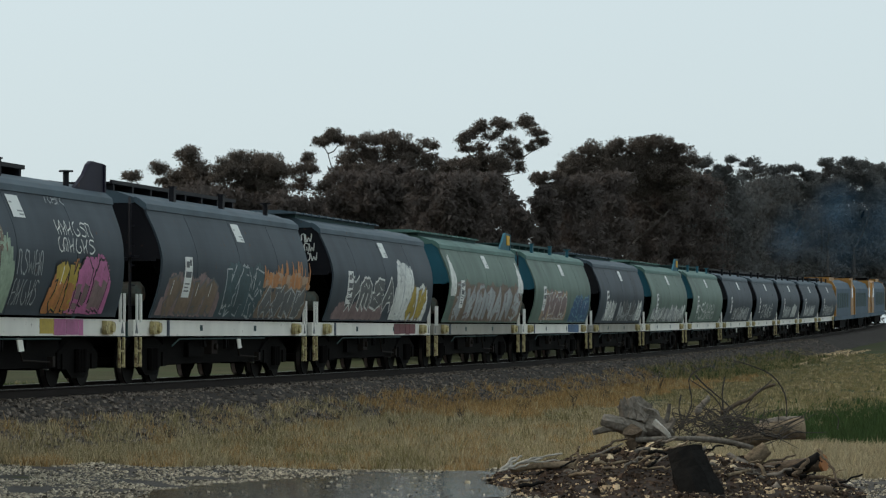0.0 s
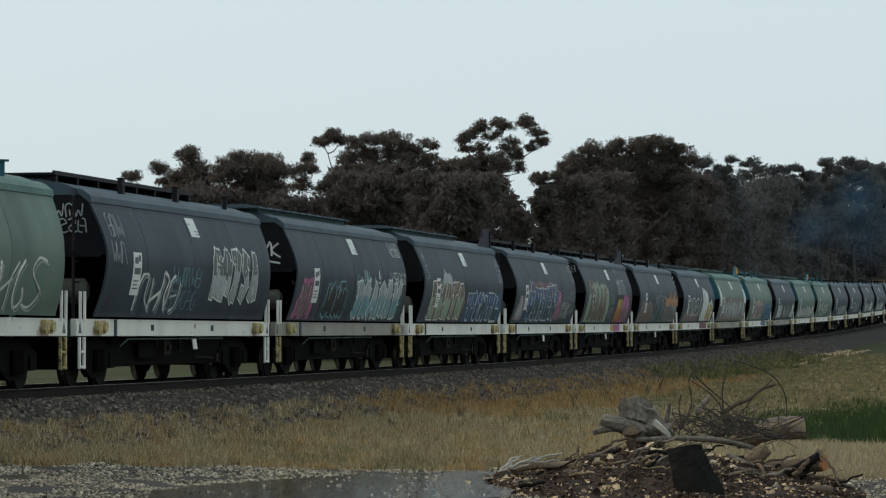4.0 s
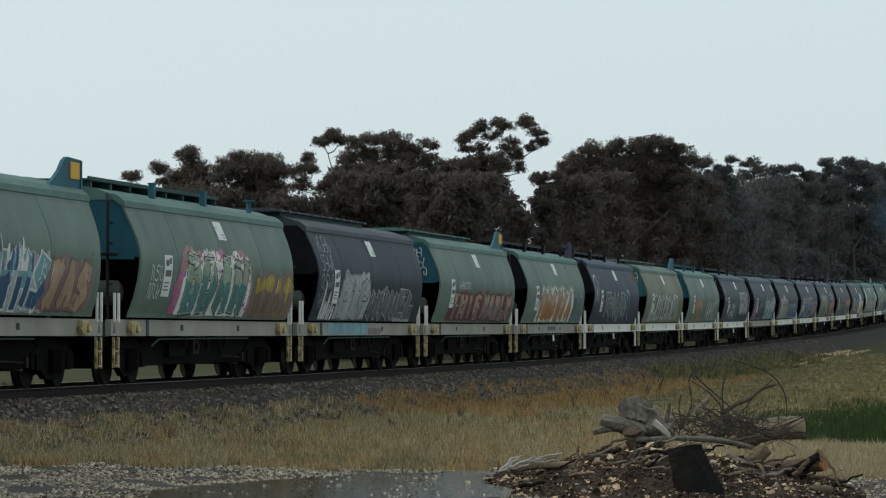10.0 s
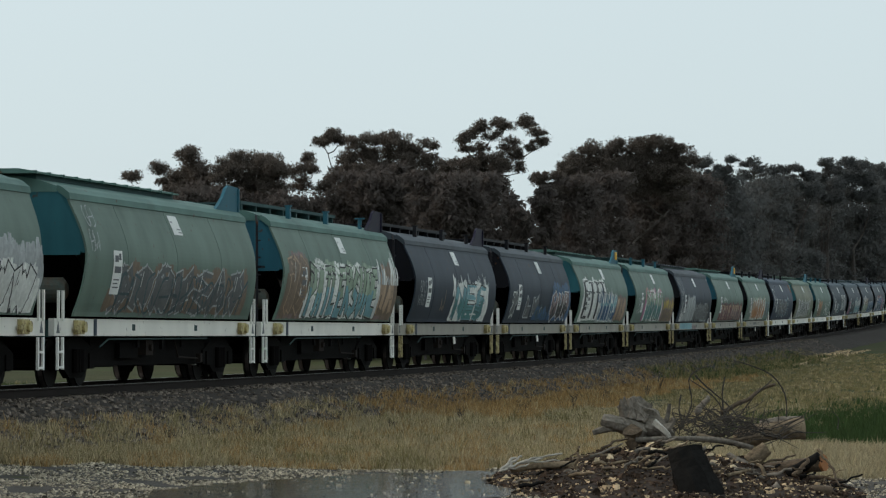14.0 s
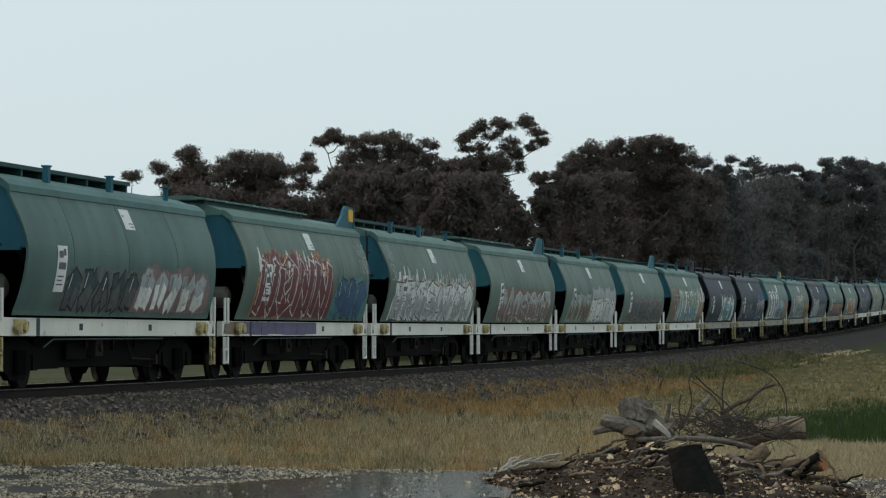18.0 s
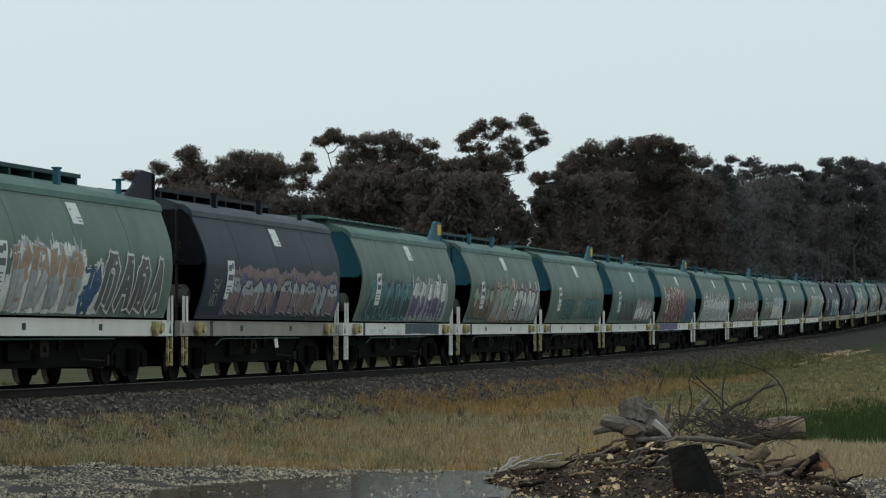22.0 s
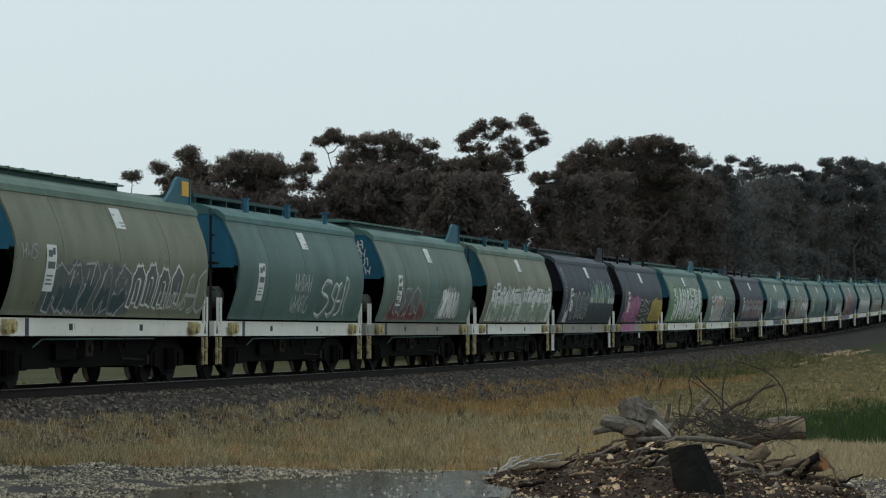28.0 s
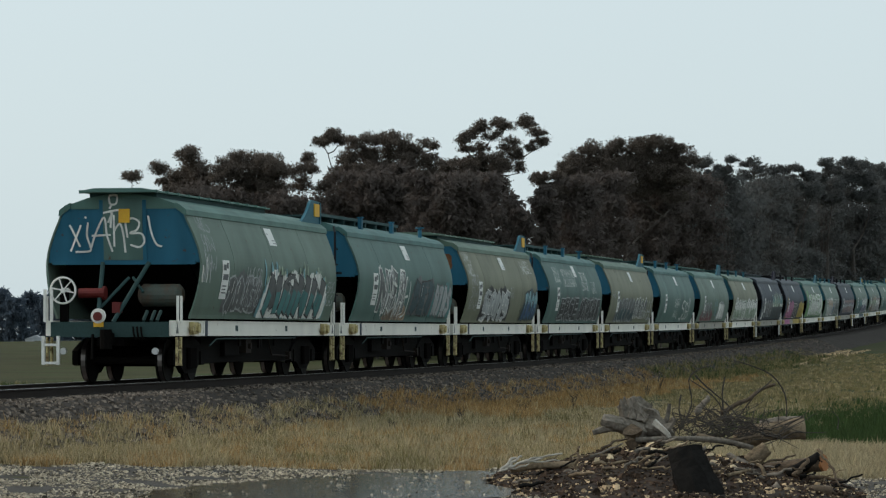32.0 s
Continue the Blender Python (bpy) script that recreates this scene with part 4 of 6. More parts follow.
            while x < x1:
                wd = min(rng.uniform(0.5, 0.9), x1 - x)
                box(bm, x + 0.01, x + wd - 0.01, -1.3355, -1.331, z0 + rng.uniform(0, 0.03), z1)
                x += wd
        elif style == "L":
            word, (fill, edge, halo, low2) = f[6], (cols + "---")[:4]
            step = (x1 - x0) / len(word)
            lean, nib = rng.uniform(0.04, 0.16), min(0.42, step * 0.34)
            if halo != "-":
                ragged(layer(halo, depth * 10), x0 - 0.2, x1 + 0.15, z0, z1 + 0.12, base - 0.002, rng)
            for i, ch in enumerate(word):
                wd, xa = step * rng.uniform(0.84, 0.98), x0 + i * step + rng.uniform(-0.03, 0.03)
                top, bot = z1 - rng.uniform(0, 0.1) * (z1 - z0), z0 + rng.uniform(0, 0.05) * (z1 - z0)
                for q in capital(ch):
                    q = [(xa + nib / 2 + (u + rng.uniform(-0.05, 0.05)) * (wd - nib) + lean * (v - 0.5) * (top - bot), bot + nib * 0.5 + min(1, max(0, v + rng.uniform(-0.04, 0.04))) * (top - bot - nib)) for u, v in q]
                    if edge != "-":
                        straight(layer(edge, depth * 10 + 1), q, nib + (0.085 if fill != "-" else 0.0), base + 0.0003 * i)
                    if fill != "-":
                        straight(layer(fill, depth * 10 + 2), q, nib, base + 0.0025 + 0.0003 * i)
                    elif edge != "-":
                        straight(layer("g" if edge in "wsc" else "t", depth * 10 + 2), q, max(nib - 0.1, nib * 0.4), base + 0.0025 + 0.0003 * i)
                    if low2 != "-":
                        cut = bot + (top - bot) * rng.uniform(0.4, 0.55)
                        for (pa, pb) in zip(q, q[1:]):
                            if min(pa[1], pb[1]) < cut - 0.1:
                                lo, hi = (pa, pb) if pa[1] < pb[1] else (pb, pa)
                                k = min(1.0, (cut - lo[1]) / max(hi[1] - lo[1], 0.01))
                                straight(layer(low2, depth * 10 + 3), [lo, (lo[0] + (hi[0] - lo[0]) * k, lo[1] + (hi[1] - lo[1]) * k)], nib * 0.86, base + 0.005 + 0.0003 * i)
                if rng.random() < 0.7 and fill != "-":
                    ux = xa + rng.uniform(0.1, 0.6) * wd
                    line(layer("w" if fill not in "wsl" else "g", depth * 10 + 4), [(ux, bot + 0.55 * (top - bot)), (ux + 0.05, bot + 0.75 * (top - bot)), (ux + 0.1, bot + 0.92 * (top - bot))], 0.03, base + 0.0085)
        elif style == "x":
            x = x0
            while x < x1:
                zb = z0 + rng.uniform(0.35, 1.0) ** 1.5 * (z1 - z0)
                column(layer(cols[rng.randrange(len(cols))], depth * 10), x, rng.uniform(0.05, 0.2), z0, zb, base + rng.uniform(0, 0.001), rng.uniform(-0.05, 0.2), rng)
                x += rng.uniform(0.08, 0.24)
    for (code, level), bm in sorted(layers.items()):
        part("graffiti_paint", bm, M_SPRAY[code], w)["kind"] = "stuff"


GRAFFITI = {
    0: "b -4 4 1.35 2.0 sgw",
    1: "b -4.5 3 1.35 2.1 swg",
    2: "b -4 0 1.35 2.0 sw, b 1 4 1.35 2.2 wg",
    3: "o -3 3 1.4 2.2 ws",
    4: "b -3 4.5 1.35 2.0 gsw",
    5: "o -4 2 1.4 2.2 ws",
    6: "b -5.5 5.5 1.3 2.05 swg",
    7: "b -4.4 -2 1.35 2.2 wg, b -1 4 1.35 2.2 gsk, b 4 5.5 1.35 2.3 wk",
    8: "c -4.2 0 1.5 2.45 m, L -4.2 0.5 1.35 2.3 mwe 2513, L 2 5.6 1.3 2.2 bcb 431, s 2.5 5 0.93 1.22 b",
    9: "c -5.9 -5.3 2.0 3.4 w, L -5.2 5.8 1.3 2.4 smn- 2513634, c 5.2 5.9 2.2 3.2 w",
    10: "c -5.5 0 1.3 1.8 m, L -4.6 1.2 1.5 2.4 -w 2146, L 1.2 3.2 1.3 2.8 wsw 13, L 2.9 5.2 1.3 2.2 ynw 65, s 2.2 5 0.93 1.22 r",
    11: "L -5.6 -1.8 1.3 2.1 ngm- 2153, L -1.3 1.8 1.3 2.4 dsd 514, x 1.9 6 2.0 2.65 oo, c 1.9 6 1.95 2.35 oe, L 1.9 5.8 1.3 2.0 gsn 6235",
    12: "c -5.6 -0.4 1.3 2.8 l, x -5.2 -0.6 2.3 3.0 ln, L -4.9 -0.8 1.35 2.6 nkln RA6A, t -0.2 1.2 1.4 2.4 s, t 2 4.2 2.35 2.95 w, L 1.9 3.3 1.3 2.2 ykoo 25, L 3.2 5.0 1.3 2.3 pkpm 31, s 1.9 2.7 0.93 1.22 y, s 2.7 4.4 0.93 1.22 p, t 2 3 3.2 3.4 s",
    13: "L -5.6 -4.6 1.35 2.1 ssm 6, c -3.9 2.2 2.0 2.7 mr, L -3.8 1.9 1.32 2.55 bwbd ONHER, L 1.9 2.7 1.35 2.4 pkm 4, t 2.9 5.6 1.5 2.4 s, t 5.2 5.9 2.6 3.3 s, t 3.0 4.5 1.4 2.0 w",
    14: "c -3.6 -2.2 2.2 2.75 s, L -5.05 -0.4 1.32 2.4 nwnl E51T1, L 0.2 5.6 1.3 2.15 bwbd TYNTL, t -5.9 -5.5 2.4 3.3 s, t 5.2 5.9 2.4 3.2 s",
    15: "L -5.7 -4.5 1.3 2.2 mkp 56, L -3.1 -1.0 1.32 2.2 kcd M1, x 0 5.4 1.9 2.55 cws, L 0 5.3 1.3 2.3 swdc 2163A5, t 3.9 5.9 2.2 2.55 w, t 4.6 5.6 2.9 3.4 w",
    16: "o -4 -1 1.4 2.2 ws, t -1.8 0 1.4 2.3 c, L 1.2 5.0 1.6 2.75 gw-s 13246, t -5.8 -5 2.2 3.2 s",
    17: "L -3.7 -1.2 1.3 2.35 oken 524, o 0.7 4.9 1.35 2.25 ws",
    18: "c -5 -4 1.3 2.2 s, L -4 3.2 1.4 2.4 gw 213654, o -3.8 3.6 1.35 2.45 ww, c 3.6 4.4 1.4 2.2 l",
    19: "O -3.4 2.4 1.4 2.6 cw, L -3.2 2.2 1.45 2.5 -s RMM, t -3.0 -2.0 1.4 1.9 d, o -5.95 -5.6 1.9 3.4 ws",
    20: "t -5.6 -3.4 1.6 2.5 s, c -3.6 3.4 1.6 2.6 l, x -3.6 3.2 2.1 2.6 we, L -3.6 3.2 1.3 2.4 enwo 314526, L 3.4 5.4 1.35 2.3 -c 21, s -0.5 1.2 1.0 1.15 g",
    21: "c -4.4 5.7 1.3 2.2 r, L -4.1 0.4 1.32 2.15 ekrm THIC, L 0.7 5.5 1.32 2.15 ekrm NABLK, t -3.4 -1.6 2.2 2.45 w",
    22: "t -5.9 -4.6 1.5 3.3 s, x -5.4 -4.2 1.3 2.2 sw, L -3.7 -0.6 1.3 2.4 sgs- CTC, L -0.3 5.2 1.3 2.1 gsk HONEL, s -4 0.4 0.93 1.22 c, s 0.5 2 0.93 1.1 m",
    23: "t -5.4 -4.6 1.6 2.3 w, c -3.6 2.2 1.35 2.75 ep, L -2.9 2.0 1.32 2.6 lkwt BDAN, L 2.6 5.9 1.3 2.3 ynmn 5263",
    24: "c -5.7 -4.9 1.3 2.9 w, L -5.3 0.0 1.35 2.85 kww- ETTT, L -1.2 3.0 1.3 2.35 cwsb 21534, x -2 2.2 2.0 2.6 wsb, L 3.0 5.4 1.35 2.3 enm 264",
    25: "L -5.6 -4.5 1.4 2.3 -w 2, L -3.0 -0.4 1.4 2.2 -s L5, b -1 1.4 1.35 1.9 bdd, c 1.8 6 1.4 2.7 bd, L 2.1 5.8 1.35 2.35 mwbk OUR",
    26: "t -5.6 -4.8 1.7 2.4 s, x -2.3 -1.8 1.6 2.2 no, x -0.8 4.7 2.0 2.75 ws, c -0.8 4.7 1.3 2.45 w, L -0.5 4.4 1.3 2.4 ckwt NES",
    27: "c -5.9 -3.7 1.3 2.9 nm, c 3.7 5.9 1.3 2.7 nm, L -5.7 -3.8 1.4 2.7 nen 24, L 3.8 5.8 1.4 2.7 enn 36, c -3.8 3.8 1.5 2.75 lw, L -3.7 3.7 1.32 2.6 lkwc PATLERSUNE, x 3.6 6 2.2 3.1 ws",
    28: "L -4.4 5.2 1.35 2.25 gsn- 2315462, o -4 5 1.35 2.2 dg, t -5.8 -5.2 2.4 3.3 s",
    29: "c -0.2 6 1.5 2.65 s, L 0 5.7 1.3 2.15 wkw T1NWW, L -5 -0.3 1.3 2.3 skln 3261",
    30: "c -4.6 5 1.5 2.4 nm, L -4.5 5.2 1.3 2.3 swnm 2634152",
    31: "x -5.4 5.6 2.1 2.75 ews, c -5.2 5.6 1.7 2.5 es, L -5.4 5.4 1.3 2.35 wkws BR1S6243, t -5.9 -5.2 2.3 3.3 s",
    32: "c -5.2 2.0 1.3 2.9 no, x -5.0 1.9 2.3 2.9 wo, L -4.9 1.8 1.32 2.7 rwr NONN, L 2.4 5.7 1.3 2.3 bkt 412, s -6.8 -5.6 0.93 1.22 n, s -5.6 1.5 0.93 1.22 v, t 5 5.8 2.4 3.2 s",
    33: "L -3.8 0.6 1.35 2.1 dkgg 32651, L 0.7 5.4 1.35 2.2 smmw 13254",
    34: "L -3.4 -0.9 1.35 2.15 -k PERU, L 1.6 5.1 1.4 2.2 -k M2S1, t -0.4 0.8 1.5 2.1 s",
    35: "L -5.7 -2.3 1.35 2.35 lkgn 3152, x -2.4 5.9 2.0 2.75 wem, c -2.3 5.9 1.6 2.5 sm, L -2.2 1.2 1.3 2.4 lkes A2P3, L 1.1 5.9 1.3 2.35 wkms ST11M6",
    36: "L -5.2 0.0 1.3 2.3 tcdd 23651, x 0 4.6 1.9 2.6 wss, L 0 4.7 1.3 2.4 wdsv 1461A, s -4.6 0 0.93 1.08 w, s 0.4 5 0.93 1.22 d",
    37: "c -4.2 5.8 1.9 2.45 m, L -4.2 -0.2 1.35 2.15 skvm 113N, L 0.2 5.8 1.35 2.15 skvm 1N1N1, t -5.6 -5 1.5 2.1 l",
    38: "c -3.8 0.5 1.35 2.6 es, x -3.8 0.4 2.2 2.7 ws, L -3.7 0.3 1.3 2.5 esws 5D53, L 0.3 1.4 1.3 2.2 bdw 2, L 1.4 5.6 1.3 2.5 -w 1A16, t -5.8 -5 1.8 3.0 s",
    39: "c -5.9 -4.0 1.3 3.1 L, c -4.4 5.9 1.3 2.9 L, L -4.5 5.7 1.32 2.9 wk DANGERS, t -5.9 -5 1.8 3.3 l",
    40: "L -5.4 -4.0 1.3 2.6 kykp 4L, c -4.2 -0.9 1.3 2.35 p, L -4.0 -1.1 1.35 2.3 pkp U53, L -1.0 2.0 1.3 2.2 kwk E4K, L 2.5 5.8 1.3 2.25 yky- SAB, s -4.8 -0.8 0.93 1.22 p, s 1.4 5.6 0.93 1.22 y",
    41: "t -5.9 -5.3 1.6 3.3 s, x -5.4 -4.6 1.3 2.4 w, L -4.2 0 1.35 2.4 -s 2313, c -0.2 5.9 1.3 2.5 dk, x 0 5.9 2.0 2.9 llw, x 0 5.9 2.2 2.75 lt",
    42: "c -5.4 5.8 1.5 2.45 sl, L -5.4 -0.2 1.3 2.3 wkwl R13UT, L 0.1 5.7 1.3 2.35 wkwl M1S1N2",
    43: "c -5.2 -0.6 1.3 1.9 rm, L -4.6 -1.4 1.4 2.2 -s 123, t -0.2 0.8 1.5 2.4 c, L 1.5 4.0 1.35 2.2 wgs 2MN",
    44: "t -1.2 0.2 1.4 2.35 w, o 1.4 4.2 1.4 2.35 ws",
    45: "L -4.2 0.6 1.3 2.2 gsgd 31264, L 0.7 4.2 1.4 2.3 -w 1113, t -5.8 -5 2.2 2.5 s, o 4.4 5.6 1.4 2.3 s, t 2.6 4.6 1.4 1.8 w",
    46: "t -4.6 -3.4 2.6 3.2 w, t -2.9 -0.2 2.5 3.15 w, t 1.2 2.6 2.4 3.1 w, t 3.4 4.2 2.3 2.8 w, L -3.6 0.3 1.35 2.15 ksg ERSE, L 0.8 5.4 1.35 2.15 ksg STRCRE",
    47: "t -5.8 -4.6 1.6 2.7 s, t -5.9 -5.0 2.6 3.4 w, L -3.6 0.8 1.32 2.3 swk SONS, t 0.8 1.6 2.0 2.4 s, L 3.6 5.9 1.35 2.3 ckdb 2143, t 3.6 5 2.8 3.3 w",
    48: "c -2.6 0 1.3 1.8 en, L -3.8 -0.3 1.4 2.8 -w NSA, o -2.9 -0.5 1.4 2.7 ws, L 0.5 3.2 1.45 2.4 dkg 4E2, L 3.4 5.8 1.4 2.3 sgt 1214",
    49: "x -6.0 -5.4 2.0 3.4 sw, t -5.8 -4.9 2.2 3.4 s, L -3.9 -1.2 1.4 2.2 gsg 2315, t -2.6 -1.2 1.5 2.4 s, x -0.9 5.1 2.0 2.6 cl, c -1.1 5.0 1.3 2.2 c, L -0.7 4.8 1.3 2.3 gkwt M1NN, t 4.9 5.8 1.6 2.2 s",
}
for number, w in enumerate(WAGONS):
    graffiti(w, GRAFFITI[number], 100 + number)


def end_line(bm, pts, width, x):
    last = None
    for i, (y, z) in enumerate(pts):
        ya, za = pts[max(0, i - 1)]
        yb, zb = pts[min(len(pts) - 1, i + 1)]
        ln = math.hypot(yb - ya, zb - za) or 1
        ny, nz = -(zb - za) / ln * width / 2, (yb - ya) / ln * width / 2
        row = [bm.verts.new((x + inset(z + nz), y + ny, z + nz)), bm.verts.new((x + inset(z - nz), y - ny, z - nz))]
        if last:
            bm.faces.new((last[0], last[1], row[1], row[0]))
        last = row


def rounded(pts, m=5):
    """A smooth curve through the points."""
    out, n = [], len(pts)
    for i in range(n - 1):
        p0, p1, p2, p3 = pts[max(i - 1, 0)], pts[i], pts[i + 1], pts[min(i + 2, n - 1)]
        for j in range(m):
            k = j / m
            out.append(tuple(0.5 * (2 * b + (c - a) * k + (2 * a - 5 * b + 4 * c - d) * k * k + (3 * b - a - 3 * c + d) * k ** 3) for a, b, c, d in zip(p0, p1, p2, p3)))
    return out + [pts[-1]]


def scrawl(bm, x, strokes, width=0.042):
    """Hand-drawn lines of (y, z) points on an end panel."""
    for k, q in enumerate(strokes):
        end_line(bm, rounded(q) if len(q) > 2 else q, width, x - 0.0015 * k)


def end_tag(w, seed, colour, rows, h):
    """Small sprayed scrawls on the near half of the rear end panel."""
    rng, bm = random.Random(seed), bmesh.new()
    for row in range(rows):
        z0, y = 3.35 - h * 1.1 * (row + 1), -1.3 + 0.06 * (rows - row)
        while y < -0.45:
            wd = h * rng.uniform(0.6, 0.9)
            for q in rng.choice(DAUBS):
                end_line(bm, rounded([(y + u * wd, z0 + v * h) for u, v in q]), 0.026, -HALF - 0.006)
            y += wd * 1.05
    part("graffiti_paint", bm, M_SPRAY[colour], w)["kind"] = "stuff"


for number, colour, rows, h in ((10, "w", 3, 0.2), (12, "s", 1, 0.22), (18, "w", 1, 0.36), (21, "w", 3, 0.24), (43, "w", 4, 0.2), (16, "s", 2, 0.25)):
    end_tag(WAGONS[number], number, colour, rows, h)
bm = bmesh.new()
for letter in ([[(-0.48, 2.78), (-0.52, 3.09), (-0.62, 2.92), (-0.75, 3.12), (-0.77, 2.8)]], [[(-0.8, 3.02), (-0.88, 2.87)], [(-1.0, 3.05), (-0.91, 2.89), (-0.83, 2.63)]], [[(-1.02, 3.01), (-1.03, 2.72)], [(-1.19, 3.01), (-1.03, 2.85), (-1.23, 2.69)]], [[(-0.6, 2.66), (-1.22, 2.56)]]):
    scrawl(bm, -HALF - 0.006, letter)
part("graffiti_paint", bm, M_SPRAY["w"], WAGONS[15], "white sprayed lettering")
bm = bmesh.new()
scrawl(bm, -HALF - 0.006, [[(-0.78, 3.36), (-0.62, 3.4), (-0.66, 3.22), (-0.82, 3.2), (-0.78, 3.36)], [(-0.74, 3.2), (-0.76, 3.02), (-0.74, 2.72)], [(-0.5, 3.02), (-0.76, 3.1), (-1.0, 3.0)], [(-0.56, 2.66), (-0.74, 2.92), (-1.02, 2.62)], [(-0.5, 2.86), (-0.64, 2.98), (-0.58, 2.8)], [(-0.94, 2.9), (-0.9, 3.08), (-1.04, 2.86), (-0.88, 2.76)]], 0.036)
part("graffiti_paint", bm, M_SPRAY["w"], WAGONS[41], "white sprayed figure of loops")
bm = bmesh.new()
patch(bm, 5.35, 6.15, 2.85, 3.4, 0.005)
part("rust_patch", bm, M_RUST, WAGONS[19], "rusted patch")
bm = bmesh.new()
rr, ring = random.Random(9), []
for k in range(18):
    a = 2 * math.pi * k / 18
    y, z = -0.92 + 0.2 * math.cos(a) * (1 + 0.25 * abs(math.sin(2 * a))) * rr.uniform(0.85, 1.1), 3.02 + 0.24 * math.sin(a) * (1 + 0.25 * abs(math.sin(2 * a))) * rr.uniform(0.85, 1.1)
    ring.append(bm.verts.new((-HALF + 0.024 + inset(z), y, z)))
bm.faces.new(ring)
part("rust_patch", bm, M_RUST, WAGONS[47], "rusted patch")


# ---- the tail end of the last wagon ----
def tail_end(w):
    x = -HALF
    bm = bmesh.new()
    slab(bm, [(x - 0.002 + inset(2.45), 2.45), (x - 0.002, 3.345), (x - 0.002, 3.7), (x + 0.03, 3.7), (x + 0.03, 3.345), (x + 0.03 + inset(2.45), 2.45)], -0.41, 0.41, "y")
    part("centre_panel", bm, BODY["teal"], w, "faded green middle panel")
    bm = bmesh.new()
    scrawl(bm, x - 0.008, [[(1.11, 3.16), (1.04, 3.03), (0.9, 2.72)], [(0.87, 3.16), (0.96, 2.95), (1.1, 2.63)]])
    scrawl(bm, x - 0.008, [[(0.72, 3.21), (0.75, 2.95), (0.68, 2.71), (0.72, 2.63), (1.0, 2.62)], [(0.79, 3.32), (0.75, 3.3)]])
    scrawl(bm, x - 0.008, [[(0.67, 2.7), (0.56, 3.0), (0.38, 3.31), (0.33, 2.95), (0.22, 2.62)], [(0.65, 2.94), (0.25, 2.96)]])
    scrawl(bm, x - 0.008, [[(0.28, 3.75), (0.12, 3.75), (0.13, 3.59), (0.25, 3.58), (0.28, 3.73)], [(0.21, 3.58), (0.27, 3.48)], [(0.4, 3.4), (0.21, 3.44), (0.05, 3.46)], [(0.22, 3.44), (0.25, 3.1)], [(0.2, 3.41), (0.3, 3.2)]])
    scrawl(bm, x - 0.008, [[(0.18, 3.36), (0.18, 2.72)], [(0.18, 3.03), (0.06, 3.18), (-0.01, 3.0), (-0.05, 2.6)]])
    scrawl(bm, x - 0.008, [[(-0.06, 3.21), (-0.1, 2.9)], [(-0.06, 3.22), (-0.21, 3.29), (-0.35, 3.21), (-0.3, 3.06), (-0.15, 2.99), (-0.39, 2.98), (-0.45, 2.82), (-0.34, 2.71), (-0.15, 2.76)]])
    scrawl(bm, x - 0.008, [[(-0.54, 3.34), (-0.6, 3.0), (-0.7, 2.77), (-0.82, 2.72)]])
    part("graffiti_paint", bm, M_SPRAY["w"], w, "white sprayed lettering")
    bm = bmesh.new()
    box(bm, x - 0.03, x - 0.005, -0.16, 0.07, 3.2, 3.48)
    part("yellow_board", bm, M_YELLOW, w, "yellow board")
    wheel_at = Vector((-6.95, 1.0, 1.83))
    bm = bmesh.new()
    n = 24
    for i in range(n):
        a, b = 2 * math.pi * i / n, 2 * math.pi * (i + 1) / n
        rod(bm, wheel_at + Vector((0, math.cos(a) * 0.26, math.sin(a) * 0.26)), wheel_at + Vector((0, math.cos(b) * 0.26, math.sin(b) * 0.26)), 0.022, 6)
    for i in range(6):
        a = 2 * math.pi * i / 6 + 0.2
        rod(bm, wheel_at, wheel_at + Vector((0, math.cos(a) * 0.25, math.sin(a) * 0.25)), 0.016, 5)
    rod(bm, wheel_at + Vector((-0.03, 0, 0)), wheel_at + Vector((0.35, 0, 0)), 0.05, 8)
    part("brake_wheel", bm, M_WHITE, w, "white spoked hand brake wheel")
    bm = bmesh.new()
    box(bm, -6.9, -6.8, 0.92, 1.08, 1.2, 1.8)
    part("brake_column", bm, M_BLACK, w)
    bm = bmesh.new()
    rod(bm, (-6.5, 0.3, 1.78), (-6.5, 0.8, 1.78), 0.1, 12)
    rod(bm, (-6.5, 0.25, 1.78), (-6.5, 0.3, 1.78), 0.14, 12)
    part("brake_cylinder", bm, M_RED, w, "red brake cylinder")
    bm = bmesh.new()
    box(bm, -6.7, -6.5, -0.1, 0.06, 1.38, 1.6)
    part("valve", bm, M_RED, w, "red valve body")
    bm = bmesh.new()
    rod(bm, (-7.12, 0.22, 1.32), (-7.06, 0.22, 1.32), 0.15, 16)
    lamp = part("tail_disc", bm, M_WHITE, w, "white ringed tail disc")
    bm = bmesh.new()
    rod(bm, (-7.17, 0.22, 1.31), (-7.12, 0.22, 1.31), 0.09, 14)
    part("red_lens", bm, M_RED, lamp)
    bm = bmesh.new()
    box(bm, -7.1, -7.05, 0.12, 0.32, 1.1, 1.2)
    part("lamp_bracket", bm, M_YELLOW, w)
    bm = bmesh.new()
    for y in (1.05, 1.36):
        box(bm, -7.12, -7.06, y - 0.03, y + 0.03, 0.35, 0.92)
    for z in (0.36, 0.72):
        box(bm, -7.12, -7.06, 1.05, 1.36, z, z + 0.05)
    part("foot_step", bm, M_WHITE, w, "white end step")
    bm = bmesh.new()
    for y in (1.2, 1.34):
        box(bm, -7.08, -7.03, y - 0.025, y + 0.025, 1.2, 1.85)
    part("handrail", bm, M_WHITE, w)
    bm = bmesh.new()
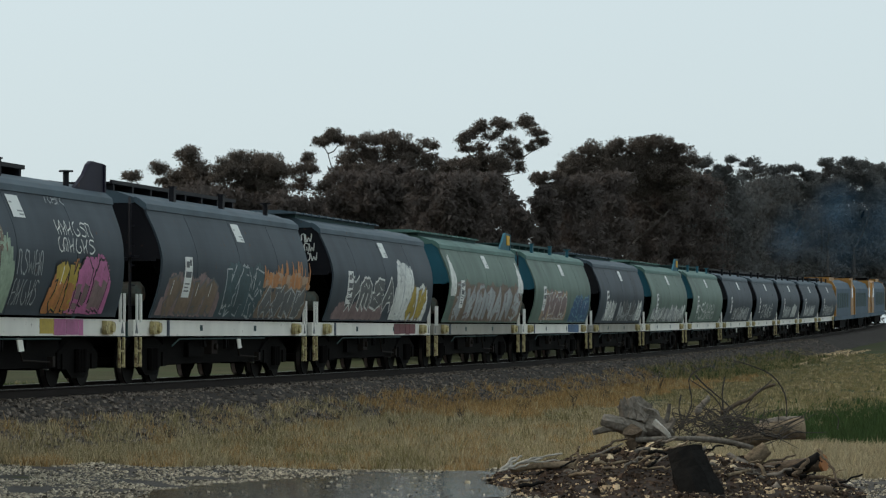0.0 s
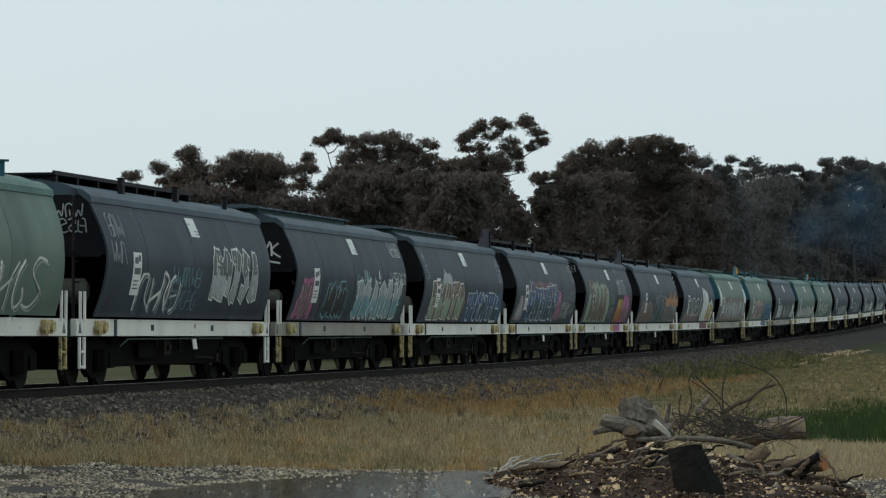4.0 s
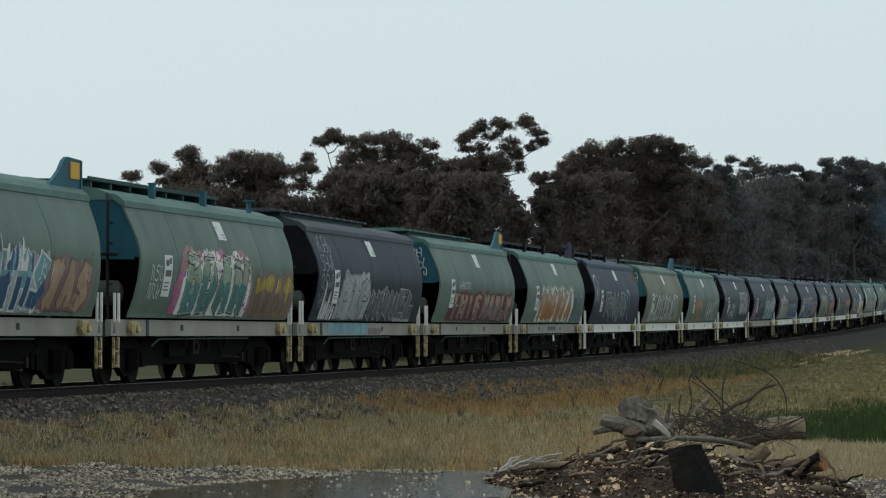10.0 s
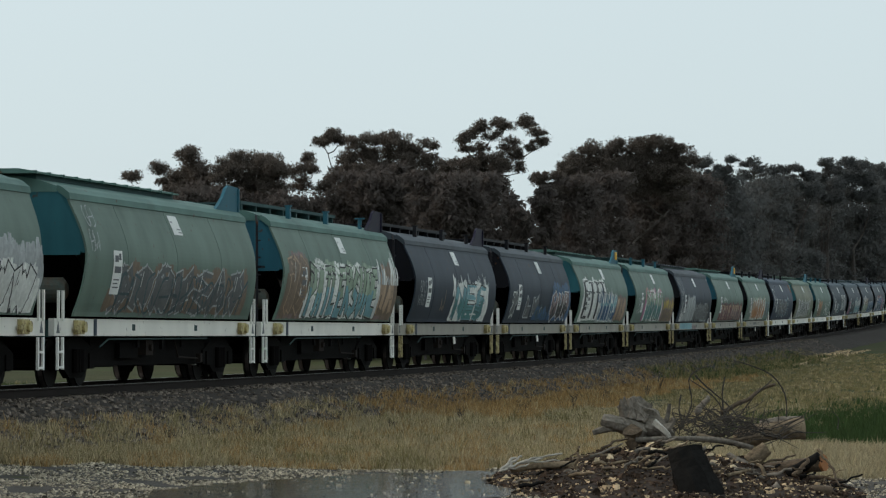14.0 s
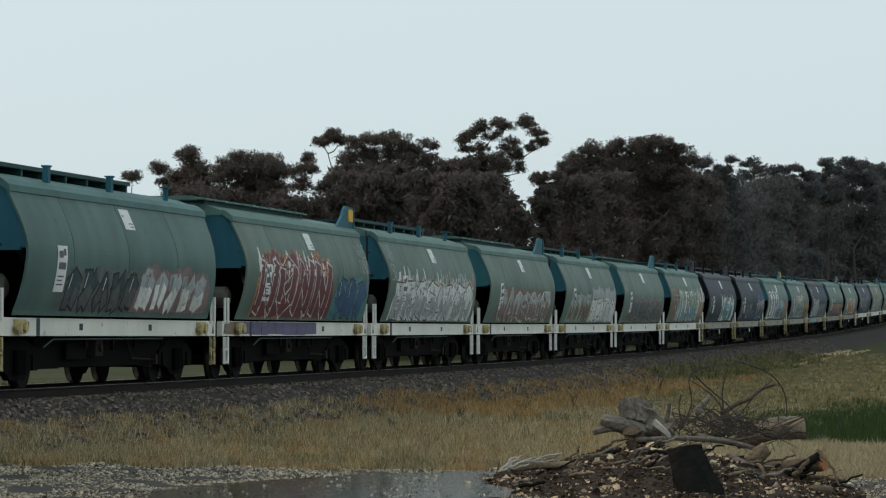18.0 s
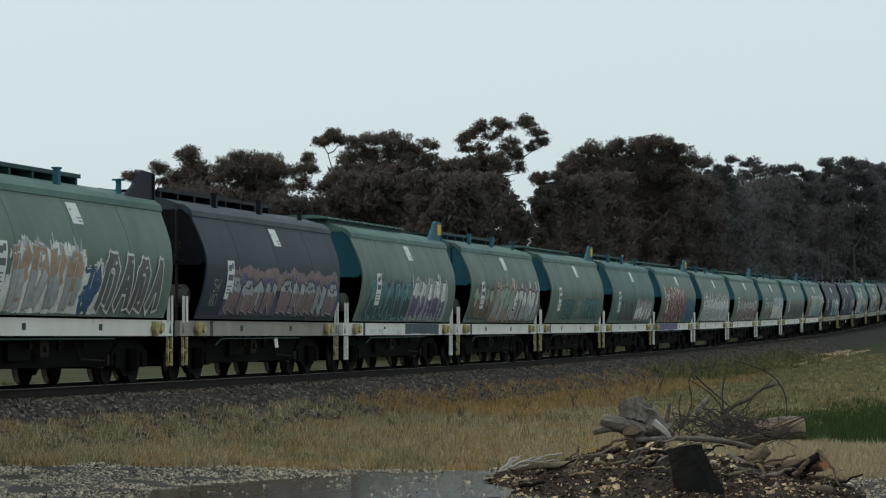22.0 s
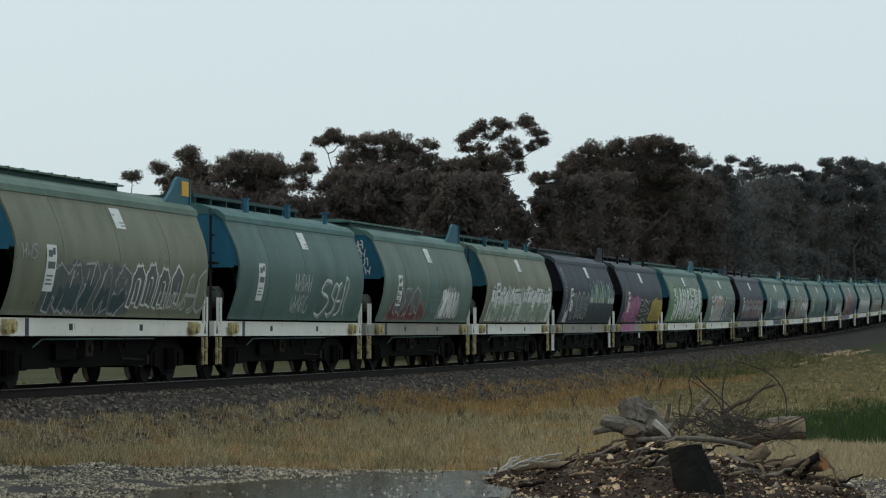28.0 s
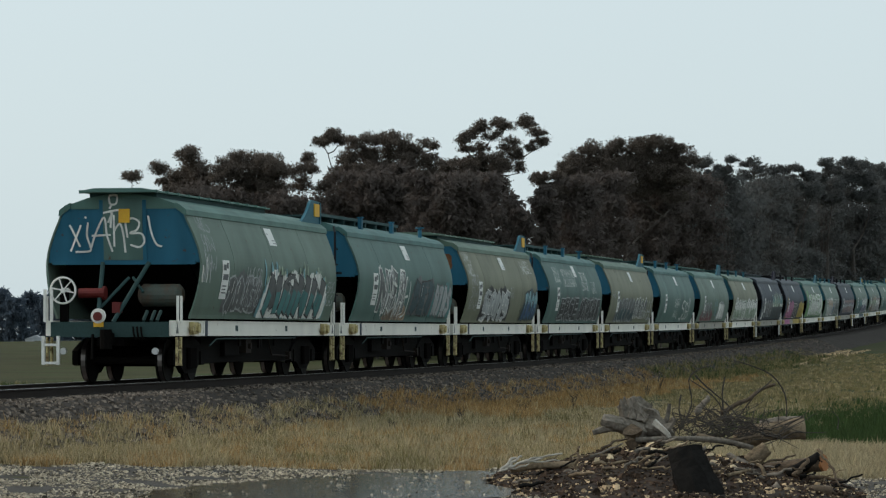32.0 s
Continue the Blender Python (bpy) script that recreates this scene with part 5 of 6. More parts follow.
    for k in range(3):
        q = [Vector((-7.1 - 0.1 * math.sin(i * 0.5), -0.5 - k * 0.08 - i * 0.02, 1.1 - 0.09 * i + 0.008 * i * i)) for i in range(7)]
        for a, b in zip(q, q[1:]):
            rod(bm, a, b, 0.02, 6)
    part("brake_hose", bm, M_BLACK, w)
    bm = bmesh.new()
    for y in (-0.62, -0.78, -0.9):
        rod(bm, (-6.8, y, 1.22), (-6.65, y - 0.04, 1.42), 0.035, 8)
    part("valve_gear", bm, M_TANK, w)
    for y in (-0.95, 0.95):
        bm = bmesh.new()
        rod(bm, (-7.1, y, 0.62), (-7.05, y, 0.62), 0.07, 10)
        part("axle_cap", bm, M_STEEL, w)


tail_end(WAGONS[-1])


# ---- trees behind the line ----
def leafy(name, colour, vary):
    """Thin leaves: half of the light passes through them."""
    m = mat(name, colour, 0.8, grain=0.15, vary=vary, bump=0, spec=0.1)
    n, l = m.node_tree.nodes, m.node_tree.links
    b, out = n["Principled BSDF"], n["Material Output"]
    thin, mix = n.new("ShaderNodeBsdfTranslucent"), n.new("ShaderNodeMixShader")
    l.new(b.inputs["Base Color"].links[0].from_socket, thin.inputs["Color"])
    mix.inputs["Fac"].default_value = 0.45
    l.new(b.outputs[0], mix.inputs[1])
    l.new(thin.outputs[0], mix.inputs[2])
    l.new(mix.outputs[0], out.inputs["Surface"])
    return m


M_BARK = mat("gum bark", (0.075, 0.064, 0.055), 0.9, grain=0.4)
M_LEAF = leafy("gum leaves", (0.142, 0.119, 0.102), 0.22)
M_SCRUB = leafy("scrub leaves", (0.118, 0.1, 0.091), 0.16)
# distance haze is put into these two leaf colours, greyer and bluer
M_HAZY = leafy("haze-tinted gum leaves", (0.135, 0.136, 0.133), 0.1)
M_FAR = leafy("haze-tinted far leaves", (0.08, 0.105, 0.135), 0.3)


def leaf_quads(rng, p, size):
    """A small hanging leaf at every point, four corners each."""
    n = len(p)
    a = rng.normal(size=(n, 3))
    a[:, 2] -= 0.7
    a /= np.linalg.norm(a, axis=1)[:, None]
    b = np.cross(a, rng.normal(size=(n, 3)))
    b /= np.linalg.norm(b, axis=1)[:, None]
    ln, wd = size * rng.uniform(0.7, 1.4, (n, 1)), size * rng.uniform(0.2, 0.36, (n, 1))
    return np.stack([p - b * wd, p + a * ln * 0.5 - b * wd * 0.4, p + a * ln, p + b * wd], 1).reshape(-1, 3)


def ball(rng, n, power=0.4):
    u = rng.normal(size=(n, 3))
    return u / np.linalg.norm(u, axis=1)[:, None] * rng.uniform(0, 1, (n, 1)) ** power


def quads(name, q, material):
    n = len(q) // 4
    return soup(name, q.tolist(), np.arange(n * 4).reshape(n, 4).tolist(), material)


def bough(bm, a, b, r0, r1, rng, sag=0.08):
    """A bent limb that tapers from a to b."""
    ln = (b - a).length
    k1 = a.lerp(b, 0.4) + Vector((rng.normal() * 0.06, rng.normal() * 0.06, -sag)) * ln
    k2 = a.lerp(b, 0.75) + Vector((rng.normal() * 0.05, rng.normal() * 0.05, -sag * 0.4)) * ln
    rod(bm, a, k1, r0, 6, r0 * 0.7 + r1 * 0.3)
    rod(bm, k1, k2, r0 * 0.7 + r1 * 0.3, 5, r0 * 0.3 + r1 * 0.7)
    rod(bm, k2, b, r0 * 0.3 + r1 * 0.7, 5, r1)
    return k2


def gum_tree(name, foot, masses, seed, label, leaf, size):
    """A trunk, a bough to every foliage mass, and each mass broken into small domed clumps with feathery sprays.
    masses: (sideways, height, half width, half height, density) from the foot."""
    rng = np.random.default_rng(seed)
    e = tagged(new(name), label, "tree", "trees behind the railway")
    e.location = foot
    bm, high = bmesh.new(), max(m[1] + m[3] for m in masses)
    low = min(m[1] - m[3] for m in masses)
    fork = Vector((rng.normal() * 0.2, 0, low * 0.72))
    r0 = 0.008 * high + 0.05
    rod(bm, (0, 0, -0.4), fork, r0, 8, r0 * 0.75)
    stems, leaves = [fork], []
    for m in sorted(masses, key=lambda m: m[1]):
        dx, z, rx, rz, dens = m
        ry = max(rx * 0.85, rz)
        c = Vector((dx, rng.uniform(-0.8, 0.8) * (1.2 if len(masses) > 2 else 0), z))
        base = c - Vector((0, 0, rz * 0.7))
        below = [q for q in stems if q.z < base.z - 0.1] or [fork]
        start = min(below, key=lambda q: (q - base).length)
        stems.append(bough(bm, start, base, r0 * (0.42 if start is fork else 0.26), r0 * 0.14, rng))
        stems.append(base)
        n = int(9 + 20 * rx * rz)
        v = ball(rng, n, 0.5)
        v[:, 2] = np.where(v[:, 2] < -0.45, v[:, 2] * 0.55, v[:, 2])
        sub = np.array(c) + v * np.array((rx, ry, rz)) * 0.86
        rad = rng.uniform(0.22, 0.44, n) * (0.6 + 0.5 * min(rx, rz))
        for p, r in zip(sub, rad):
            if rng.uniform() < 0.6:
                rod(bm, base + Vector((rng.normal() * 0.05, 0, 0)), Vector(p), r0 * 0.09, 4, r0 * 0.025)
            k = int(dens * (30 + 260 * r))
            u = ball(rng, k, 0.62)
            u[:, 2] = np.where(u[:, 2] < 0, u[:, 2] * 0.75, u[:, 2] * 0.85) - 0.15 * (u[:, 0] ** 2 + u[:, 1] ** 2)
            leaves.append(p + u * r * np.array((1.3, 1.3, 1.08)) + rng.normal(size=(k, 3)) * 0.045)
            for _ in range(3):
                w = p - np.array(c) + rng.normal(size=3) * 0.35 * rx
                w = w / (np.linalg.norm(w) + 1e-6)
                w[2] = w[2] * 0.6 + rng.uniform(-0.35, 0.25)
                t = rng.uniform(0.4, 1.0, (9, 1)) * r * rng.uniform(1.0, 1.75)
                leaves.append(p + w * t + rng.normal(size=(9, 3)) * 0.05)
        core = ball(rng, int(130 * rx * rz * max(0, dens - 0.55) / 0.45), 0.5)
        leaves.append(np.repeat(np.array(c) + core * np.array((rx, ry, rz)) * 0.7, 3, 0) + rng.normal(size=(3 * len(core), 3)) * 0.1)
    part("trunk", bm, M_BARK, e, "grey-brown forked trunk with bare limbs")
    part("crown", quads("crown", leaf_quads(rng, np.concatenate(leaves), size), leaf), None, e, "dark grey-green hanging leaves")
    return e


def scrub_tree(name, foot, height, half, seed, count, label, size, leaf, low=0.2):
    """A low bushy tree: short stems and leaf clumps down to the ground."""
    rng = np.random.default_rng(seed)
    e = tagged(new(name), label, "tree", "trees behind the railway")
    e.location = foot
    bm, n = bmesh.new(), int(14 + 1.6 * half * height)
    v = ball(rng, n, 0.45)
    z = rng.uniform(low, 0.97, n) ** 0.8
    wide = half * (1 - 0.45 * z ** 4)
    cs = np.stack([v[:, 0] * wide, v[:, 1] * wide, z * height], 1)
    rod(bm, (0, 0, -0.3), (0, 0, height * 0.6), 0.09, 6, 0.04)
    for c in cs[::3]:
        rod(bm, (0, 0, max(0.2, c[2] * 0.5)), c, 0.035, 4, 0.012)
    pick = rng.integers(0, n, count)
    u = ball(rng, count, 0.5) * (0.3 + 0.2 * half) * rng.uniform(0.7, 1.3, (count, 1))
    u[:, 2] *= 0.8
    part("trunk", bm, M_BARK, e)
    part("crown", quads("crown", leaf_quads(rng, cs[pick] + u, size), leaf), None, e, "dense dark leaves")
    return e


# foot (x, y), then the foliage masses: sideways, height, half width, half height and, where thin, density
TREES = """-19.4 200 | 0.0 12.3 0.75 0.45
-17.7 203 | -0.3 12.9 0.68 0.53 | 0.3 12.2 0.72 0.49
-15.9 202 | -0.0 13.7 0.96 0.65 | -0.2 12.6 1.20 0.98 | 0.5 12.2 1.04 0.82 | -0.6 12.1 0.88 0.65 | -1.0 11.4 0.88 0.65 | 0.5 12.9 0.88 0.65 | 0.4 12.0 0.88 0.65 | 0.4 11.0 0.88 0.65
-12.0 200 | -1.5 12.8 1.03 0.73 | -0.6 13.3 1.18 0.69 | 0.8 13.3 1.26 0.73 | 1.7 12.6 0.71 0.89 | -0.1 12.2 0.95 0.53 0.5 | 1.1 11.8 0.99 0.73 | -1.9 12.2 0.87 0.65 | -2.0 11.2 0.87 0.65 | -0.7 12.5 0.87 0.65 | -0.6 11.7 0.87 0.65 | 0.4 12.7 0.87 0.65 | 0.2 11.8 0.87 0.65 | 1.5 12.7 0.87 0.65 | 1.5 11.6 0.87 0.65
-8.7 206 | -0.1 13.8 0.37 0.38 | -0.8 13.0 0.69 0.54 0.6 | 0.3 13.1 0.73 0.50 0.6 | -0.3 12.1 0.89 0.67 0.7 | 1.0 11.9 0.65 0.58 0.7
-6.8 210 | -1.1 15.1 0.79 0.34 | -0.4 15.5 0.91 0.38 | 0.1 15.1 0.54 0.30 | -0.1 13.2 0.50 0.43 0.5 | -0.7 12.5 0.62 0.51 0.6
-3.4 205 | -2.2 14.6 0.89 0.54 | -0.9 14.9 1.13 0.50 | 0.3 14.8 1.21 0.58 | 1.4 14.3 0.81 0.50 | -1.3 13.9 1.01 0.42 0.6 | 1.0 13.4 1.13 0.66 | -1.8 12.9 1.13 0.66 | -0.4 12.7 1.42 0.91 | 2.5 13.4 0.89 0.66 | 2.8 14.6 0.36 0.33 0.4 | 2.2 14.6 0.32 0.29 0.4 | -2.5 13.7 0.89 0.66 | -2.6 12.9 0.89 0.66 | -2.6 11.9 0.89 0.66 | -1.3 13.9 0.89 0.66 | -1.2 13.2 0.89 0.66 | -1.1 12.0 0.89 0.66 | -1.2 11.0 0.89 0.66 | 0.0 14.0 0.89 0.66 | -0.2 12.9 0.89 0.66 | 0.1 12.2 0.89 0.66 | 0.0 11.1 0.89 0.66 | 1.1 14.0 0.89 0.66 | 1.1 12.9 0.89 0.66 | 1.1 12.0 0.89 0.66 | 1.0 11.0 0.89 0.66 | 2.4 12.7 0.89 0.66 | 2.3 11.6 0.89 0.66
0.5 212 | 0.1 13.6 1.09 0.60 | -0.5 12.9 1.05 0.77 | 0.6 12.6 0.92 0.95 | -0.8 12.2 0.92 0.69 | 0.2 12.9 0.92 0.69 | 0.4 11.9 0.92 0.69
4.9 211 | -3.6 15.3 0.46 0.38 0.8 | -3.1 15.6 0.58 0.38 | -2.4 16.2 0.62 0.38 | -1.4 16.4 0.58 0.38 | -0.9 16.1 0.67 0.34 0.8 | 0.6 16.4 0.71 0.47 | 1.3 15.7 0.50 0.34 0.8 | 1.6 15.1 0.42 0.38 0.7 | -0.4 15.2 0.75 0.30 0.4 | -2.5 14.0 0.92 0.51 | -1.3 13.8 0.83 0.60 | -0.1 14.3 0.62 0.38 0.8 | 0.1 13.5 0.42 0.68 0.5 | -1.9 13.0 1.17 0.86 | -1.7 15.6 0.75 0.43 0.4 | -2.4 14.8 0.75 0.38 0.4 | 0.9 14.7 0.58 0.38 0.4 | -0.7 14.7 0.83 0.38 0.5 | -3.2 14.7 0.58 0.38 0.5 | -3.3 13.4 0.92 0.68 | -3.4 12.3 0.92 0.68 | -2.5 13.3 0.92 0.68 | -2.4 12.4 0.92 0.68 | -1.2 13.4 0.92 0.68 | -1.2 12.2 0.92 0.68
7.1 216 | -0.5 12.9 0.77 0.53 0.7 | -0.4 13.0 0.64 0.39 0.6 | 0.6 13.1 0.55 0.35 0.7 | 0.1 12.2 0.94 0.79 0.8 | -0.6 11.3 0.68 0.70 0.8 | 0.8 11.8 0.77 0.88
13.6 238 | -4.3 14.6 0.75 0.87 | -3.9 15.3 0.94 0.87 | -2.7 16.2 1.22 0.68 | -1.0 16.4 1.32 0.68 | 0.9 16.5 1.32 0.72 | 2.4 16.7 1.22 0.63 | 3.8 16.2 1.17 0.63 | 4.7 15.5 0.85 0.68 | -3.3 14.2 1.41 1.35 | -1.2 14.8 1.88 1.35 | 1.3 14.8 2.11 1.45 | 3.6 14.4 1.78 1.35 | -4.2 14.7 1.03 0.77 | -4.2 13.5 1.03 0.77 | -2.8 15.2 1.03 0.77 | -3.0 14.2 1.03 0.77 | -2.9 13.0 1.03 0.77 | -1.7 15.6 1.03 0.77 | -1.6 14.2 1.03 0.77 | -1.6 13.4 1.03 0.77 | -0.1 15.4 1.03 0.77 | -0.0 14.5 1.03 0.77 | -0.1 13.4 1.03 0.77 | 1.2 15.7 1.03 0.77 | 1.0 14.3 1.03 0.77 | 0.9 13.3 1.03 0.77 | 2.7 15.8 1.03 0.77 | 2.4 14.5 1.03 0.77 | 2.5 13.4 1.03 0.77 | 3.7 15.3 1.03 0.77 | 3.7 14.1 1.03 0.77 | 3.7 12.8 1.03 0.77
22.6 268 | -0.9 16.8 1.06 0.60 | 0.6 16.4 0.74 0.49 | 1.4 17.1 0.58 0.27 | 1.3 16.3 0.42 0.43 0.5 | -0.1 15.5 1.48 0.98 | -1.4 15.5 1.16 0.87 | -1.4 14.4 1.16 0.87 | 0.6 15.3 1.16 0.87
26.9 280 | 0.0 17.6 0.99 0.51 0.8 | 0.5 17.0 0.77 0.51 0.6 | -0.5 16.5 0.77 0.57 0.7
30.8 285 | -1.6 17.0 0.79 0.52 | -0.4 17.2 0.90 0.52 | 0.7 17.3 0.79 0.40 | -0.6 16.3 1.57 0.69 | 1.7 16.6 0.90 0.58 | -1.8 15.6 1.24 0.92 | -0.0 16.0 1.24 0.92 | 2.0 15.4 1.24 0.92
35.9 300 | -0.1 18.5 0.89 0.61 | 0.9 18.0 1.07 0.73 | -0.7 17.3 1.18 0.85 | -1.4 16.2 1.30 0.97 | 0.8 16.6 1.30 0.97 | 0.4 15.4 1.30 0.97
39.8 308 | -0.7 19.1 1.09 0.62 | 0.5 18.9 0.97 0.62 | -0.1 17.8 1.52 1.00 | -1.2 17.7 1.34 1.00 | -0.7 16.1 1.34 1.00 | 1.1 17.4 1.34 1.00 | 1.1 15.9 1.34 1.00
44.5 318 | -1.4 19.0 1.26 0.77 | -0.9 17.9 1.57 1.03 | 1.3 19.0 1.57 1.03 | -1.7 17.8 1.38 1.03 | -1.6 16.2 1.38 1.03 | -0.1 17.9 1.38 1.03 | 0.4 16.5 1.38 1.03 | 2.0 17.9 1.38 1.03 | 2.0 16.5 1.38 1.03"""


# height of the scrub along the line, by bearing
SCRUB = ((-86, 37), (-73, 48), (-68, 46), (-50, 49), (-32, 47), (12, 53), (23, 51), (30, 39), (38, 48), (80, 54), (500, 52))


def plant_trees():
    seed = 10
    for row in TREES.splitlines():
        first, *rest = row.split("|")
        x, dist = (float(v) for v in first.split())
        masses = [tuple([float(v) for v in m.split()] + [1.0])[:5] for m in rest]
        seed += 1
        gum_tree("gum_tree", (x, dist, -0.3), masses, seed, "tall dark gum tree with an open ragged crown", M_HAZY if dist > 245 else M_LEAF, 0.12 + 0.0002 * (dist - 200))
    rng = np.random.default_rng(3)
    for k in range(3):
        for i in range(34):
            px = -96 + i * 7.4 + rng.uniform(-2.5, 2.5)
            dist = 195 + 16 * k + max(0, px - 20) * 1.05 + rng.uniform(-5, 7)
            top = next(h for edge, h in SCRUB if px < edge) + rng.uniform(-4.5, 3.0) - (6 if k == 2 else 0)
            seed += 1
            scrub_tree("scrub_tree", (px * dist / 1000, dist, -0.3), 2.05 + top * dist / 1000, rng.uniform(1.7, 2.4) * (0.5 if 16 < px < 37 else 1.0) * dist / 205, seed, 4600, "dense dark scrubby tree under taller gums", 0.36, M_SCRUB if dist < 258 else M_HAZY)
    for i in range(16):
        px = -156 + i * 4.6
        dist = 900 + rng.uniform(-30, 60)
        seed += 1
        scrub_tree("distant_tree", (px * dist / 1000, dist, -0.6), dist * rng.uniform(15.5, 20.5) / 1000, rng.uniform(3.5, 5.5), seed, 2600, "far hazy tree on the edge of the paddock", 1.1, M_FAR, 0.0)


def distant_shed():
    e = tagged(new("farm_shed"), "small white farm shed far across the paddock", "shed")
    e.location = (-80.5, 640, -0.3)
    bm = bmesh.new()
    box(bm, -2.6, 1.4, -2, 2, 0, 2.2)
    part("wall", bm, mat("white shed wall", (0.5, 0.52, 0.55), 0.7), e)
    bm = bmesh.new()
    slab(bm, [(-2.8, 2.2), (1.6, 2.2), (-0.6, 3.0)], -2.2, 2.2, "y")
    part("roof", bm, mat("grey shed roof", (0.35, 0.37, 0.4), 0.5), e)
    bm = bmesh.new()
    box(bm, -0.8, 0.4, -2.05, -2.0, 0, 1.9)
    part("door", bm, M_BLACK, e)


# ---- the foreground: gravel, puddle, grass and a heap of rubble ----
M_GRAVEL = mat("wet gravel bed", (0.034, 0.027, 0.02), 0.85, grain=0.5, scale=4, blotch=1.5, bump=0.8)
M_PEBBLE = mat("pale pebbles", (0.35, 0.3, 0.225), 0.8, grain=0.25, scale=5, vary=0.95, spec=0.1)
M_WATER = mat("puddle water", (0.03, 0.027, 0.022), 0.06, grain=0.1, scale=1.5, blotch=2.5, bump=0.27, spec=0.5)
STRAW = mat("straw grass", (0.42, 0.33, 0.19), 0.9, grain=0.2, vary=0.45, bump=0, spec=0.1)
AMBER = mat("amber grass", (0.36, 0.225, 0.095), 0.9, grain=0.2, vary=0.4, bump=0, spec=0.1)
OLIVE = mat("olive grass", (0.22, 0.185, 0.085), 0.9, grain=0.2, vary=0.4, bump=0, spec=0.1)
LUSH = mat("lush green grass", (0.046, 0.076, 0.025), 0.9, grain=0.2, vary=0.35, bump=0, spec=0.1)
PALE = mat("pale dry grass", (0.4, 0.33, 0.205), 0.9, grain=0.2, vary=0.35, bump=0, spec=0.1)


def to_track(x, y):
    h = HEAD
    for _ in range(2):
        dx, dy = x - X0, y - Y0
        s, d = dx * math.sin(h) + dy * math.cos(h), dx * math.cos(h) - dy * math.sin(h)
        h = HEAD + BEND * max(s, 0) / 2
    return s, d


def ground_at(x, y):
    s, d = to_track(x, y)
    return ground_point(s, d).z


def tufts(name, places, material, label, seed):
    """Bunches of short thin blades: places are (x, y, height)."""
    rng = np.random.default_rng(seed)
    p = np.array([(x, y, ground_at(x, y) - 0.015, h) for x, y, h in places])
    p = np.repeat(p, 8, 0)
    n = len(p)
    root = p[:, :3] + np.stack([rng.normal(size=n) * 0.06, rng.normal(size=n) * 0.08, np.zeros(n)], 1)
    h = p[:, 3] * rng.uniform(0.3, 1.0, n)
    a, b, w, ln = rng.uniform(0, 6.28, n), rng.uniform(0, 6.28, n), rng.uniform(0.004, 0.009, n) * (1 + p[:, 1] * 0.009), rng.uniform(0.1, 0.75, n)
    side = np.stack([np.cos(a) * w, np.sin(a) * w, np.zeros(n)], 1)
    tip = root + np.stack([np.cos(b) * h * ln, np.sin(b) * h * ln, h], 1)
    verts = np.stack([root - side, root + side, tip], 1).reshape(-1, 3)
    tagged(new(name, soup(name, verts.tolist(), np.arange(3 * n).reshape(n, 3).tolist(), material)), label, "grass", kind="stuff")


def weeds():
    """A few dead stalks that stand over the grass and the edge of the ballast."""
    rng = random.Random(17)
    for x, y, h in ((-4.6, 54.0, 0.32), (-3.3, 57.0, 0.4), (-1.0, 63.0, 0.34), (-2.2, 52.0, 0.26), (3.4, 84.0, 0.5), (4.6, 90.0, 0.55), (6.1, 96.0, 0.5), (7.0, 104.0, 0.6), (0.4, 71.0, 0.36), (1.9, 77.0, 0.42)):
        bm, z = bmesh.new(), ground_at(x, y) - 0.02
        for _ in range(9):
            lean = Vector((rng.uniform(-0.45, 0.45), rng.uniform(-0.3, 0.3), 1))
            a = Vector((x + rng.uniform(-0.06, 0.06), y + rng.uniform(-0.06, 0.06), z))
            b = a + lean * h * rng.uniform(0.5, 1.0)
            rod(bm, a, b, 0.006, 4, 0.003)
            for k in (0.55, 0.75):
                c = a.lerp(b, k)
                rod(bm, c, c + Vector((rng.uniform(-0.1, 0.1), rng.uniform(-0.1, 0.1), rng.uniform(0.02, 0.1))), 0.004, 4, 0.002)
        tagged(new("dead_weed", mesh("dead_weed", bm, M_TWIG)), "dry dark weed stalks standing in the grass", "weed", "dead weeds along the track")


